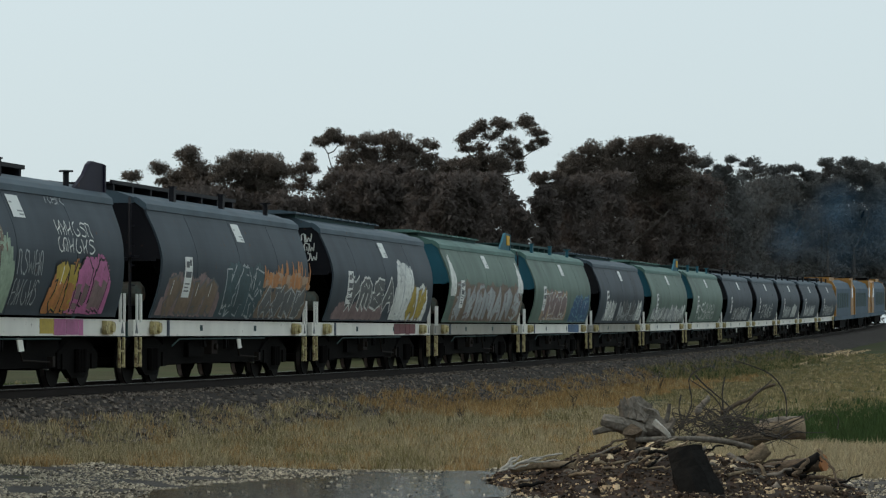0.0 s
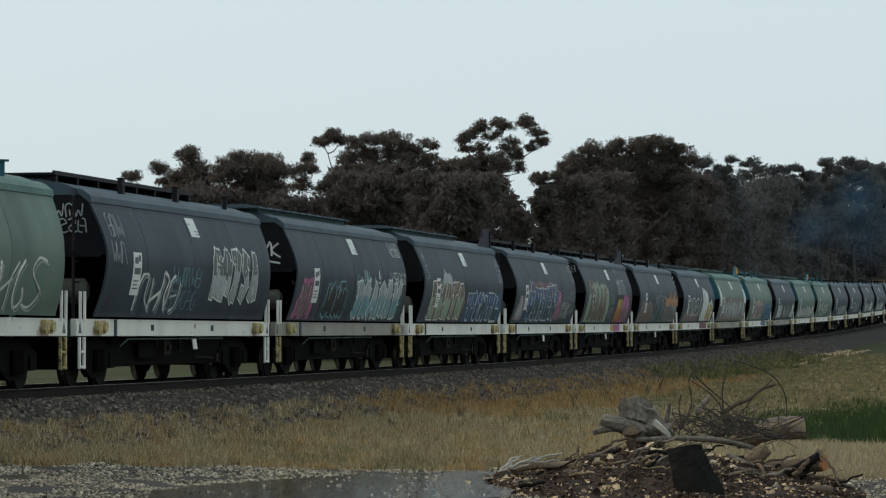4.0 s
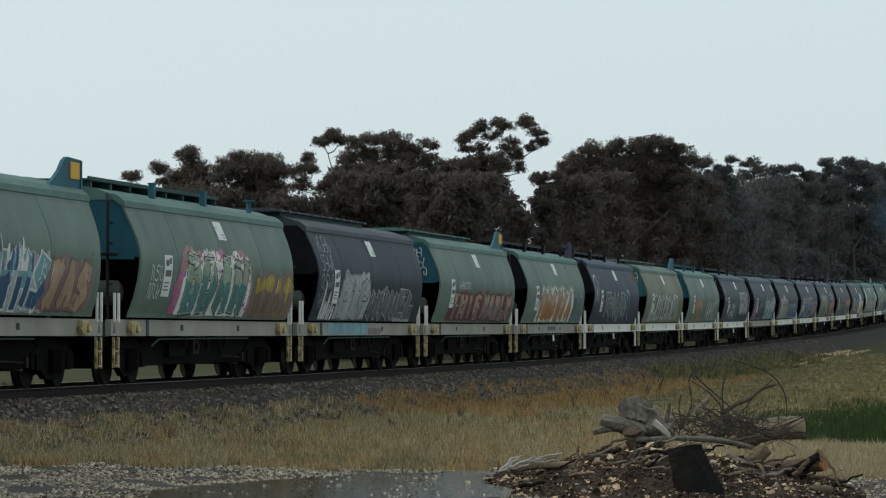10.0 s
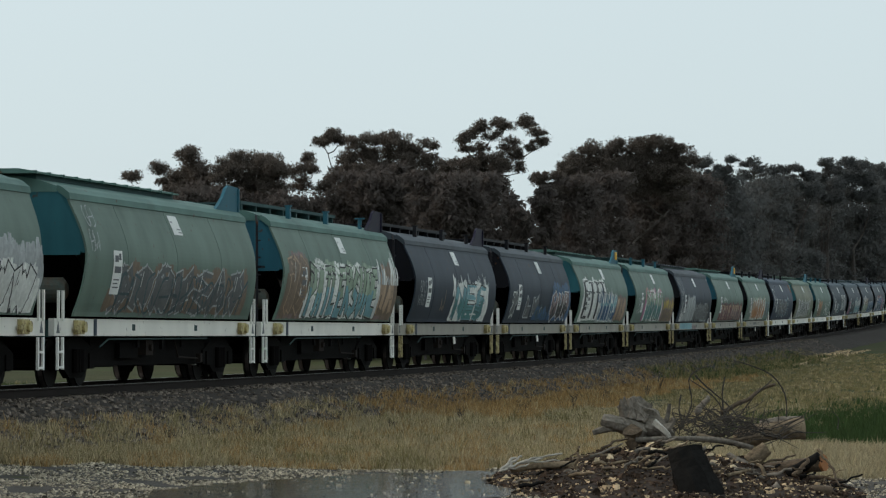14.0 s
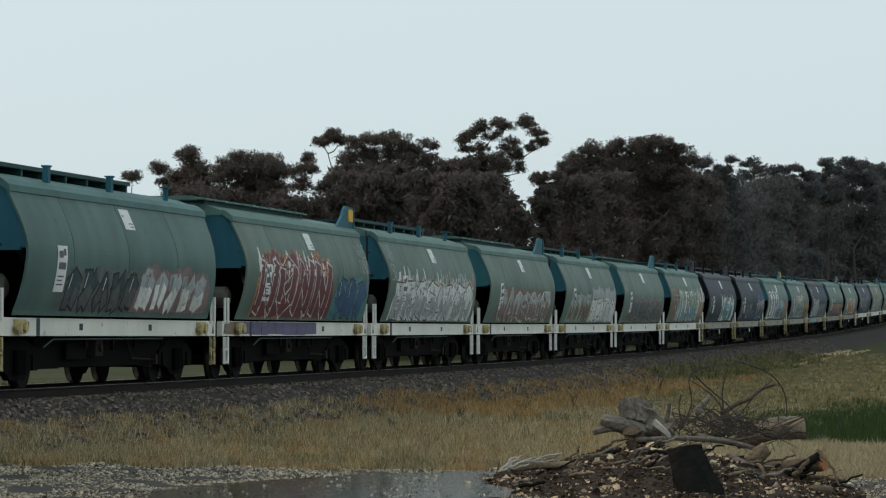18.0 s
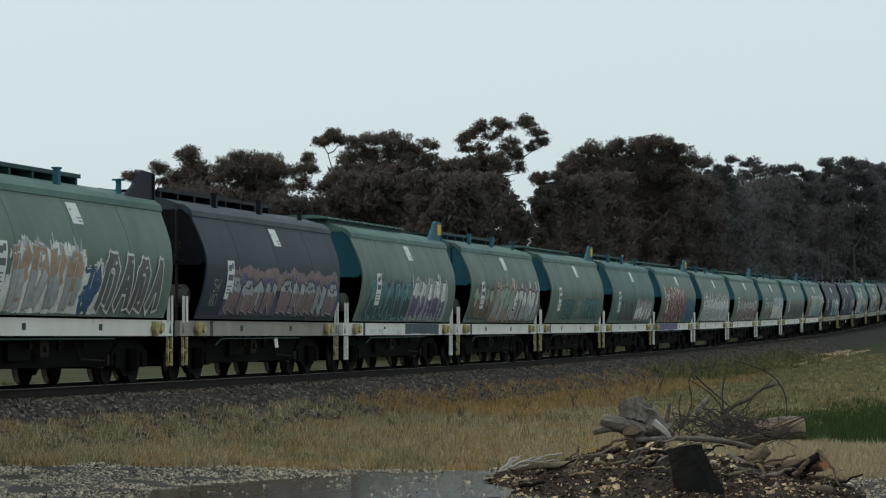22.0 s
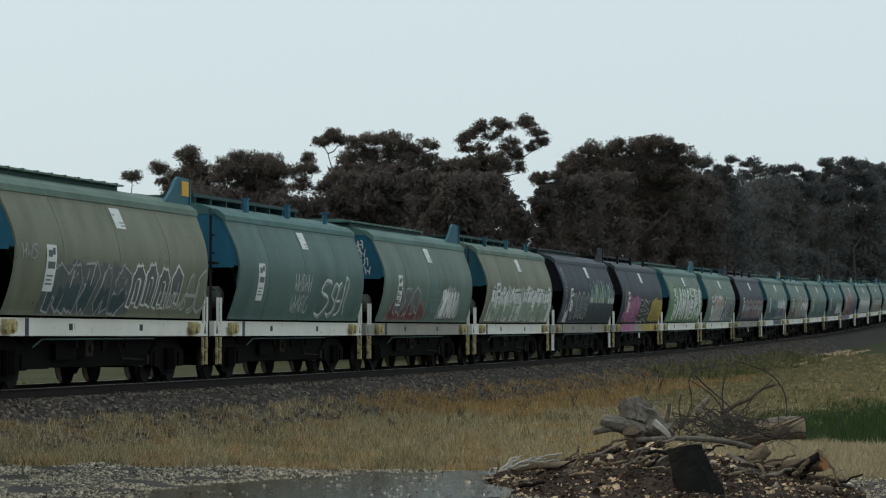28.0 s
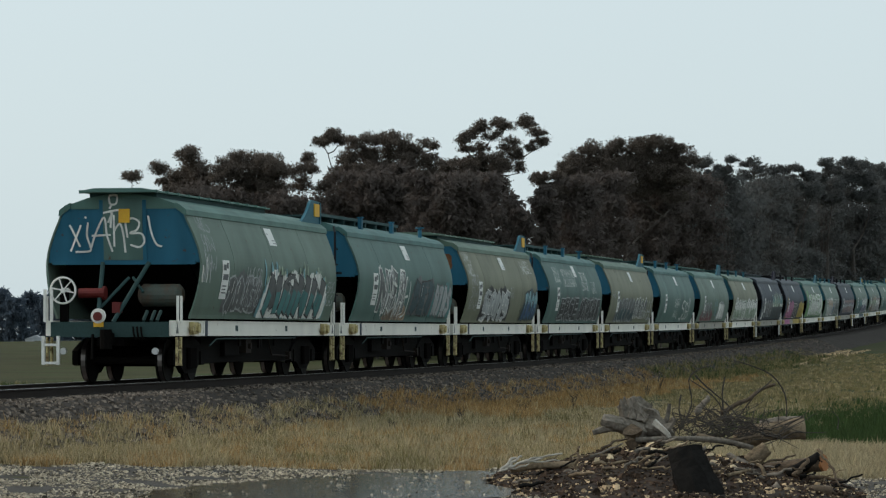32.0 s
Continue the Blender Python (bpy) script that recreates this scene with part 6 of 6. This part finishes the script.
def grass():
    rng = np.random.default_rng(21)
    sets = {"straw": [], "amber": [], "olive": [], "lush": [], "pale": []}
    for i in range(125000):
        y = 44.5 + 150 * rng.uniform() ** 2.1
        x = rng.uniform(-0.145, 0.15) * y
        s, d = to_track(x, y)
        n1 = noise.noise(Vector((x * 0.35, y * 0.16, 0)))
        n2 = noise.noise(Vector((x * 1.1, y * 0.5, 7)))
        if d < 2.62 + 0.3 * n2 or d > 26:
            continue
        front = 47.2 + 0.35 * x + 0.9 * n2 if x < -2 else 47.6 + 1.1 * n2 + 0.12 * x
        if -3.2 < x < 0.6:
            front = 47.0 + 1.2 * n2
        if y < front:
            continue
        h = rng.uniform(0.1, 0.22) * (1.25 if s < 22 else 1.0) * (0.8 + 0.8 * max(-0.5, noise.noise(Vector((x * 2.3, y * 0.9, 4)))))
        if d > 12.2 + n1 + 0.8 * rng.normal() and 62 + 3 * n2 < y < 90 + 6 * rng.normal():
            kind = "lush"
            h *= 1.5
        elif d > 10.8 and y < 68 and x > 3:
            kind = "pale"
        elif 62 < s < 125 and d < 5.6 + n1 + 0.5 * n2:
            kind, h = ("lush" if rng.uniform() < 0.3 else "olive"), h * 2.0
        elif d < 6.4 + 1.3 * n1 and 12 + 6 * n2 < s < 74:
            kind = "amber" if rng.uniform() < 0.82 else "straw"
            h *= 1.3
        elif 4.8 < d < 8.4 and 14 < s < 32 and n1 > -0.15:
            kind, h = "pale", h * 0.45
        elif s > 28 + 8 * n1:
            kind = "olive" if rng.uniform() < 0.72 else "straw"
            h *= 0.8
        elif s < 8 and n2 < -0.12:
            kind = "amber" if rng.uniform() < 0.4 else "straw"
        elif n1 > 0.2:
            kind = "olive" if rng.uniform() < 0.55 else "pale"
        else:
            kind = rng.choice(("straw", "pale", "olive"), p=(0.42, 0.36, 0.22))
        sets[kind].append((x, y, h))
    for i in range(20000):
        s, d = rng.uniform(-25, 60), -4.6 - 34 * rng.uniform() ** 1.4
        p = on_track(s, d)
        sets["lush" if rng.uniform() < 0.65 else "olive"].append((p.x, p.y, rng.uniform(0.16, 0.36)))
    tufts("straw_grass", sets["straw"], STRAW, "dry straw-coloured grass beside the ballast", 1)
    tufts("amber_grass", sets["amber"], AMBER, "amber brown dry grass along the track", 2)
    tufts("olive_grass", sets["olive"], OLIVE, "dull olive grass across the verge", 3)
    tufts("green_grass", sets["lush"], LUSH, "fresh green grass in a damp patch", 4)
    tufts("pale_grass", sets["pale"], PALE, "pale bleached short grass", 5)


PUDDLE = [(-3.6, 37.5), (-3.5, 39.2), (-2.9, 41.0), (-2.2, 42.2), (-1.5, 43.4), (-0.9, 44.2), (-0.3, 44.4), (0.3, 45.2), (0.9, 45.0), (1.2, 43.6), (0.6, 42.4), (0.5, 41.0), (0.9, 39.4), (0.8, 37.5), (-1.4, 36.8)]


def in_puddle(x, y):
    hit, j = False, len(PUDDLE) - 1
    for i, (xi, yi) in enumerate(PUDDLE):
        xj, yj = PUDDLE[j]
        if (yi > y) != (yj > y) and x < (xj - xi) * (y - yi) / (yj - yi) + xi:
            hit = not hit
        j = i
    return hit


def flats():
    """The gravel yard before the grass, and the standing water on it."""
    rng = np.random.default_rng(8)
    verts, faces = [], []
    nx, ny = 60, 60
    for j in range(ny + 1):
        y = 33 + 16.5 * j / ny
        for i in range(nx + 1):
            x = -7 + 15 * i / nx
            verts.append((x, y, ground_at(x, y) + 0.012 + 0.02 * noise.noise(Vector((x, y, 2)))))
    for j in range(ny):
        for i in range(nx):
            a = j * (nx + 1) + i
            faces.append((a, a + 1, a + nx + 2, a + nx + 1))
    tagged(new("gravel_yard", soup("gravel_yard", verts, faces, M_GRAVEL)), "wet dark gravel yard before the grass", "gravel", kind="structure")
    level = max(ground_at(x, y) for x, y in PUDDLE if y < 44) + 0.036
    pts = []
    for (xa, ya), (xb, yb) in zip(PUDDLE, PUDDLE[1:] + PUDDLE[:1]):
        for k in range(5):
            x, y = xa + (xb - xa) * k / 5, ya + (yb - ya) * k / 5
            pts.append((x + 0.14 * noise.noise(Vector((x * 3, y * 3, 1))), y + 0.3 * noise.noise(Vector((x * 3, y * 3, 9))), level))
    tagged(new("water", soup("water", pts, [tuple(range(len(pts)))], M_WATER)), "shallow still puddle that mirrors the pale sky", "puddle", kind="structure")
    light = []
    for i in range(36000):
        y = 36 + 12.8 * rng.uniform()
        x = rng.uniform(-0.15, 0.15) * y
        wet = in_puddle(x, y)
        if (wet and rng.uniform() > 0.02 + 0.1 * max(0, noise.noise(Vector((x * 2.5, y * 1.2, 8))))) or (x > 0.9 and rng.uniform() < 0.5) or noise.noise(Vector((x * 1.5, y * 0.8, 3))) < -0.25:
            continue
        light.append(((x, y, (level if wet else ground_at(x, y) + 0.02)), rng.uniform(0.007, 0.022) * (1.9 if rng.uniform() < 0.08 else 1)))
    tagged(new("pebbles", scatter_rocks("pebbles", light, M_PEBBLE, rng)), "scattered pale and dark pebbles round the puddle", "gravel", kind="stuff")
    edge = []
    for i in range(900):
        s = rng.uniform(98, 152)
        d = 4.2 + 0.16 * rng.normal() + (1.1 if rng.uniform() < 0.4 else 0)
        p = ground_point(s, d)
        edge.append(((p.x, p.y, p.z + 0.05), rng.uniform(0.03, 0.09)))
    tagged(new("pale_stones", scatter_rocks("pale_stones", edge, M_CHIP, rng)), "pale stones in a line beside the ballast", "stones", kind="stuff")


M_CHIP = mat("pale wood chip and stone", (0.5, 0.37, 0.23), 0.9, grain=0.3, vary=0.75, spec=0.1)
M_SOIL = mat("red brown heap soil", (0.029, 0.019, 0.013), 0.95, grain=0.6, scale=3, blotch=2.0, bump=1.0, dirt=((0.075, 0.03, 0.018), 0.2))
M_OLDWOOD = mat("silvery weathered wood", (0.18, 0.155, 0.128), 0.9, grain=0.75, scale=3, blotch=5, bump=1.0, spec=0.1)
M_TANWOOD = mat("tan split wood", (0.215, 0.162, 0.108), 0.9, grain=0.7, scale=3, blotch=4, bump=0.9, spec=0.1)
M_PALESTONE = mat("pale cream stone", (0.62, 0.5, 0.33), 0.9, grain=0.3, spec=0.1)
M_PALEWOOD = mat("bleached stick", (0.42, 0.39, 0.34), 0.85, grain=0.35, bump=0.3, spec=0.1)
M_LOGBARK = mat("log bark", (0.1, 0.07, 0.045), 0.9, grain=0.7, scale=4, blotch=3, bump=0.8)
M_CLOD = mat("dark clods and bark", (0.062, 0.041, 0.029), 0.9, grain=0.5, vary=0.8, spec=0.1)
M_CUT = mat("fresh cut wood", (0.34, 0.14, 0.05), 0.8, grain=0.3)
M_CHAR = mat("charred wood", (0.012, 0.011, 0.01), 0.85, grain=0.5, scale=3, bump=0.5, spec=0.08)
M_TWIG = mat("dry twig", (0.06, 0.05, 0.042), 0.9, grain=0.4)
HEAP = (2.7, 43.0, -0.3)


def heap_z(x, y):
    """Height of the heap over the yard: a long uneven mound."""
    u, v = (x - HEAP[0]) / 2.95, (y - HEAP[1]) / 3.2
    r = math.sqrt(u * u + v * v)
    if r > 1:
        return -1
    top = 0.62 - 0.28 * max(0, -u) - 0.12 * max(0, u)
    return top * (1 - r ** 1.7) + 0.07 * noise.noise(Vector((x * 2.1, y * 2.1, 5))) + 0.04 * noise.noise(Vector((x * 6, y * 6, 5)))


def limb(bm, pts, radii, n=7, rough=0.12, seed=0):
    """A bent, knobbly branch or log through points."""
    rng, fine = random.Random(seed), []
    pts = [Vector(p) for p in pts]
    for i in range(len(pts) - 1):
        p0, p1, p2, p3 = pts[max(i - 1, 0)], pts[i], pts[i + 1], pts[min(i + 2, len(pts) - 1)]
        for j in range(3):
            k = j / 3
            fine.append((0.5 * (2 * p1 + (p2 - p0) * k + (2 * p0 - 5 * p1 + 4 * p2 - p3) * k * k + (3 * p1 - p0 - 3 * p2 + p3) * k ** 3), radii[i] + (radii[i + 1] - radii[i]) * k))
    fine.append((pts[-1], radii[-1]))
    ridge = [1 + rng.uniform(-rough, rough) for _ in range(n)]
    rings = []
    for i, (p, r) in enumerate(fine):
        a, b = fine[max(0, i - 1)][0], fine[min(len(fine) - 1, i + 1)][0]
        q = (b - a).to_track_quat("Z", "Y")
        rings.append([bm.verts.new(p + q @ Vector((math.cos(6.283 * k / n), math.sin(6.283 * k / n), 0)) * r * ridge[k] * (1 + 0.5 * rng.uniform(-rough, rough))) for k in range(n)])
    for ra, rb in zip(rings, rings[1:]):
        for k in range(n):
            bm.faces.new((ra[k], ra[(k + 1) % n], rb[(k + 1) % n], rb[k]))
    bm.faces.new(rings[0][::-1])
    bm.faces.new(rings[-1])


def stick(name, a, b, r, material, label, seed, bend=0.022, category="branch"):
    rng = random.Random(seed)
    a, b = Vector(a), Vector(b)
    pts = [a.lerp(b, k / 6) + Vector((rng.uniform(-bend, bend), rng.uniform(-bend, bend), rng.uniform(-bend, bend) * 0.6)) for k in range(7)]
    bm = bmesh.new()
    limb(bm, pts, [r * (1 - 0.4 * k / 6) for k in range(7)], seed=seed)
    ob = new(name, smooth_mesh(name, bm, material))
    return tagged(ob, label, category, "wood on the heap")


def at(px, py, depth):
    """A place ahead: bearing and fall in thousandths of the depth."""
    return Vector((px * depth / 1000, depth, 1.75 - py * depth / 1000))


def heap():
    rng = np.random.default_rng(31)
    verts, faces, n = [], [], 70
    for j in range(n + 1):
        for i in range(n + 1):
            x, y = HEAP[0] - 3.1 + 6.2 * i / n, HEAP[1] - 3.4 + 6.8 * j / n
            verts.append((x, y, HEAP[2] + max(heap_z(x, y), -0.15)))
    for j in range(n):
        for i in range(n):
            a = j * (n + 1) + i
            faces.append((a, a + 1, a + n + 2, a + n + 1))
    tagged(new("earth_mound", soup("earth_mound", verts, faces, M_SOIL)), "low heap of red-brown soil and wood rubble", "heap")
    chips, dark = [], []
    for i in range(9000):
        x, y = HEAP[0] + rng.uniform(-2.9, 2.9), HEAP[1] + rng.uniform(-3.1, 1.2)
        z = heap_z(x, y)
        if z < 0:
            continue
        share = 0.24 + 0.5 * noise.noise(Vector((x * 1.7, y * 1.7, 11)))
        (chips if rng.uniform() < share else dark).append(((x, y, HEAP[2] + z + 0.008), rng.uniform(0.009, 0.028) * (2.2 if rng.uniform() < 0.05 else 1)))
    tagged(new("wood_chips", scatter_rocks("wood_chips", chips, M_CHIP, rng)), "pale wood chips and stones on the heap", "rubble", kind="stuff")
    tagged(new("dark_rubble", scatter_rocks("dark_rubble", dark, M_CLOD, rng)), "brown bark and clods on the heap", "rubble", kind="stuff")
    # the old root stump
    e = tagged(new("tree_stump"), "silvery weathered root stump lying on the heap", "stump", "wood on the heap")
    bm = bmesh.new()
    limb(bm, [at(66, 31.5, 43.5), at(64, 28.5, 43.4), at(61, 24.5, 43.3), at(58.4, 21, 43.3), at(57.0, 18.9, 43.3)], [0.24, 0.26, 0.22, 0.17, 0.12], 26, 0.3, 3)
    part("trunk", bm, M_OLDWOOD, e)
    rs = random.Random(12)
    for k in range(15):
        u = k / 14
        bm = bmesh.new()
        foot, tip = at(57 + 5.5 * u, 24 + 1.5 * u, 43.15 + rs.uniform(-0.05, 0.05)), at(55.4 + 8.5 * u + rs.uniform(-0.3, 0.3), 17.8 + 5.2 * u * u + rs.uniform(-0.6, 0.9), 43.15 + rs.uniform(-0.06, 0.06))
        limb(bm, [foot, foot.lerp(tip, 0.5) + Vector((rs.uniform(-0.015, 0.015), 0, rs.uniform(-0.01, 0.01))), tip], [0.05, 0.04, 0.008], 6, 0.35, 300 + k)
        part("splinter", bm, M_OLDWOOD, e)
    # the bark-dark root stands in for shade under the stump
    for k, (q, r, m) in enumerate([([at(62, 28.5, 43.2), at(56.5, 26.6, 43.1), at(52, 25.4, 43.0), at(49.6, 24.6, 43.0)], 0.13, M_OLDWOOD), ([at(55, 26.8, 43.05), at(50.5, 27.6, 43.0), at(46.6, 28.9, 43.0)], 0.06, M_OLDWOOD),
                                   ([at(60, 28, 43.0), at(57.8, 30, 42.9), at(59.5, 33.5, 42.9)], 0.1, M_LOGBARK), ([at(64, 27, 43.2), at(68, 28.2, 43.1), at(70.5, 30.5, 43.0)], 0.15, M_OLDWOOD),
                                   ([at(67, 29, 43.1), at(69.6, 25, 43.1), at(70.6, 19.8, 43.1)], 0.05, M_OLDWOOD), ([at(68.5, 29, 43.0), at(71.3, 26.2, 43.0), at(72, 24.2, 43.0)], 0.06, M_OLDWOOD),
                                   ([at(66, 25.5, 43.0), at(69.3, 28.4, 42.9), at(71, 30.8, 42.9)], 0.05, M_PALEWOOD)]):
        bm = bmesh.new()
        limb(bm, q, [r * (1 - 0.5 * i / (len(q) - 1)) for i in range(len(q))], 8, 0.25, 20 + k)
        part("root", bm, m, e)
    # logs: through points, thickness, bark, fresh cut
    for name, q, r, m, cut, lab in [("log", [at(96.5, 41.8, 42.6), at(103, 40.8, 42.5), at(111, 39.4, 42.2), at(118.4, 38.2, 42.0)], 0.115, M_LOGBARK, True, "short brown log with a fresh orange cut end"),
                                    ("log", [at(91, 31.3, 44.2), at(97, 29.5, 44.2), at(104, 28.2, 44.2), at(112.6, 27.5, 44.2)], 0.135, M_TANWOOD, False, "pale tan splintered log on the heap"),
                                    ("log", [at(99, 26.8, 44.3), at(105.5, 25.5, 44.3), at(112.4, 25.6, 44.25)], 0.08, M_OLDWOOD, False, "grey splintered slab of a log"),
                                    ("log", [at(60, 31.2, 42.9), at(72, 30.6, 42.9), at(86, 31.2, 42.9), at(96.5, 33.6, 42.8)], 0.034, M_OLDWOOD, False, "long grey branch across the heap"),
                                    ("log", [at(21, 40.2, 42), at(30, 39.2, 42), at(41, 38.8, 42)], 0.05, M_TANWOOD, False, "tan weathered branch lying on the heap"),
                                    ("log", [at(107, 41.6, 42.1), at(112.5, 39, 42.05), at(117.4, 36.4, 41.95)], 0.07, M_CHAR, False, "dark broken branch on the heap"),
                                    ("log", [at(89, 36.5, 42.6), at(93, 38.4, 42.4), at(97, 40.3, 42.3)], 0.055, M_OLDWOOD, False, "short grey split board on the rubble"),
                                    ("log", [at(95, 38, 42.7), at(98, 36, 42.7), at(101, 33.6, 42.7)], 0.1, M_TANWOOD, False, "tan wedge of split wood on the heap"),
                                    ("log", [at(85.5, 46.6, 41.4), at(88.5, 45, 41.4), at(91.3, 43.6, 41.4)], 0.09, M_OLDWOOD, False, "grey slab of broken wood in the rubble"),
                                    ("log", [at(100, 49, 41.2), at(102.6, 47, 41.2), at(104.8, 45.3, 41.2)], 0.06, M_OLDWOOD, False, "small grey slab of broken wood"),
                                    ("log", [at(110.5, 47, 41.4), at(116, 46.6, 41.4), at(121, 47.2, 41.4)], 0.07, M_LOGBARK, False, "brown broken branch in the rubble")]:
        e = tagged(new(name), lab, "log", "wood on the heap")
        bm = bmesh.new()
        limb(bm, q, [r * (0.95 + 0.1 * math.sin(3 * i + r * 40)) for i in range(len(q))], 11, 0.17, len(lab))
        part("bark", smooth_mesh("bark", bm, m), None, e)
        if cut:
            bm = bmesh.new()
            d = (q[-1] - q[-2]).normalized()
            rod(bm, q[-1] - d * 0.02, q[-1] + d * 0.02, r * 0.98, 14)
            part("cut_face", bm, M_CUT, e, "fresh orange cut face")
    bm = bmesh.new()
    limb(bm, [at(82, 60, 40.4), at(79.5, 49, 40.5), at(77, 41, 40.6), at(75.8, 34.4, 40.7)], [0.36, 0.31, 0.26, 0.235], 9, 0.1, 77)
    tagged(new("charred_stump", mesh("charred_stump", bm, M_CHAR)), "black charred stump standing in the heap", "stump", "wood on the heap")
    lay = [((18, 40.6, 41.8), (22.5, 36.6, 41.9), 0.03), ((19.5, 40.4, 41.8), (24.2, 35.9, 41.9), 0.022), ((22.2, 38.8, 42), (37.2, 35.0, 42.1), 0.02), ((20.5, 39.5, 41.7), (29, 36.6, 41.9), 0.016), ((23, 38.3, 41.9), (36, 37.4, 42), 0.014), ((17.8, 41, 41.7), (27, 38.6, 41.8), 0.014), ((25, 37.6, 41.9), (33, 35.9, 42), 0.012),
           ((41.6, 44.5, 41.4), (41.5, 38, 41.4), 0.026), ((41.5, 38.2, 41.4), (42.6, 33, 41.5), 0.02), ((65, 41.2, 41.4), (73, 45.8, 41.2), 0.045), ((79, 29.8, 43.0), (96, 33.5, 42.9), 0.04), ((86.5, 23, 43.8), (103.4, 13.6, 44.2), 0.034), ((79.3, 22.6, 43.5), (82.8, 17.8, 43.5), 0.055),
           ((117, 34.2, 41.9), (120.6, 39, 41.8), 0.022), ((120.6, 39, 41.8), (123.4, 45.6, 41.6), 0.02), ((87, 40.6, 41.9), (91.5, 42.6, 41.8), 0.05), ((103, 44.8, 41.6), (97.5, 38.4, 41.9), 0.035), ((109.2, 42.6, 41.7), (114, 37.2, 41.8), 0.035), ((84, 41, 41.7), (88, 45, 41.5), 0.035), ((91, 47.5, 41.2), (95.5, 50, 41), 0.04), ((49, 33.8, 42.5), (57, 30.5, 42.8), 0.02), ((46, 36.5, 42.2), (55.5, 32.4, 42.6), 0.018), ((40, 36.8, 42), (49, 35.2, 42.3), 0.016), ((88, 31.5, 42.9), (99, 30, 43.1), 0.03), ((20, 48.5, 41.2), (25, 46, 41.3), 0.03), ((57, 47, 41), (64, 44, 41.2), 0.03)]
    for k, (a, b, r) in enumerate(lay):
        stick("branch", at(*a), at(*b), r, M_PALEWOOD if k < 7 else (M_OLDWOOD, M_TANWOOD, M_LOGBARK)[k % 3], "bare weathered branch tangled on the rubble heap", k)
    for k in range(70):
        x, y = rng.uniform(20, 122), rng.uniform(34, 50)
        z = 41.0 + (50 - y) * 0.12
        p = at(x, y, z)
        p.z = HEAP[2] + max(heap_z(p.x, p.y), 0.0) + 0.04
        a, ln = rng.uniform(-0.9, 0.9), rng.uniform(0.12, 0.5)
        q = p + Vector((math.cos(a) * ln, math.sin(a) * ln, rng.uniform(-0.06, 0.16)))
        stick("branch", p, q, rng.uniform(0.008, 0.03), (M_OLDWOOD, M_LOGBARK, M_CHAR, M_TANWOOD)[k % 4], "broken stick lying on the rubble heap", 200 + k, 0.03)
    # thin twigs that stand out of the tangle
    bm = bmesh.new()
    tall = [[(74, 28), (77.5, 20), (76.6, 12.5), (79.5, 9.2), (83.5, 8)], [(78.6, 11), (82, 14.5), (88, 19.5), (92, 24)], [(87.4, 23), (87, 17), (87.8, 11.5)], [(107, 24), (106.6, 17), (102.5, 11), (96, 8), (90.5, 6.4)], [(92, 24), (97, 17.5), (102.5, 12.5)], [(75, 27), (73.5, 21.5), (74.2, 17)], [(88, 27), (86.6, 21), (83, 16.5), (77, 12.5)], [(66, 30), (70.5, 26.5), (74.5, 24)], [(70, 29.5), (77, 25), (83, 23.5)]]
    for i, q in enumerate(tall):
        limb(bm, [at(x, y, 43.6 + 0.1 * i) for x, y in q], [0.013 - 0.0018 * j for j in range(len(q))], 5, 0.2, i)
    rn = random.Random(4)
    for i in range(230):
        x = rn.gauss(88, 10)
        y = rn.uniform(23.5 + 0.05 * abs(x - 86), 31)
        a = at(x, y, rn.uniform(43.0, 44.0))
        b = a + Vector((rn.uniform(-0.55, 0.55), rn.uniform(-0.2, 0.2), rn.uniform(-0.2, 0.3)))
        c = a.lerp(b, 0.5) + Vector((rn.uniform(-0.08, 0.08), 0, rn.uniform(-0.05, 0.09)))
        limb(bm, [a, c, b], [0.008, 0.006, 0.003], 4, 0.1, i)
    tagged(new("twigs", mesh("twigs", bm, M_TWIG)), "tangle of thin dark twigs on the heap", "twigs", kind="stuff")
    for k, (x, y, dpt, r) in enumerate([(65.4, 32.6, 42.6, 0.08), (64.6, 35, 42.4, 0.09), (67, 34.4, 42.4, 0.06), (74, 32.6, 42.4, 0.06), (83, 33.4, 42.2, 0.05), (83.4, 35.6, 42, 0.07), (84.5, 38, 41.8, 0.05), (85.5, 40.2, 41.6, 0.06), (96, 47.2, 41, 0.07), (34.6, 44, 41.4, 0.05), (19.5, 42.5, 41.6, 0.05), (7.6, 44.3, 41.4, 0.05), (2.6, 45.4, 41.3, 0.06), (60, 46.6, 41, 0.07), (52, 36.4, 42, 0.04), (48, 37.4, 41.9, 0.04), (58, 38.5, 41.8, 0.05), (71, 40.5, 41.4, 0.04), (90, 39.3, 41.7, 0.05), (29, 48.4, 41, 0.05)]):
        ob = new("stone", scatter_rocks("stone", [((0, 0, 0), r)], M_PALESTONE, np.random.default_rng(60 + k)))
        ob.location = at(x, y, dpt)
        tagged(ob, "pale broken stone lying on the heap", "stone", "stones on the heap")


def motions():
    """The whole train rolls along the line and slowly gathers pace."""
    times = [0.0, 0.4] + [float(i) for i in range(1, 32)] + [31.6, 32.0]
    train = [(w, (FIRST - 0.5 - i) * PITCH) for i, w in enumerate(WAGONS)]
    train += [(e, FIRST * PITCH + 9.3 + 18.8 * i) for i, e in enumerate(LOCOS)]
    for thing, s in train:
        walk(thing, [(t, track_pose(s - LAG + SPEED * t + GAIN * t * t)) for t in times])
    walk(SMOKE, [(t, pose(29.6 + 0.25 * t + 0.06 * t * t, 236 + 0.6 * t, 9.0 + 0.22 * t)) for t in times])


ballast_stones()
rails()
plant_trees()
distant_shed()
flats()
heap()
grass()
weeds()
motions()
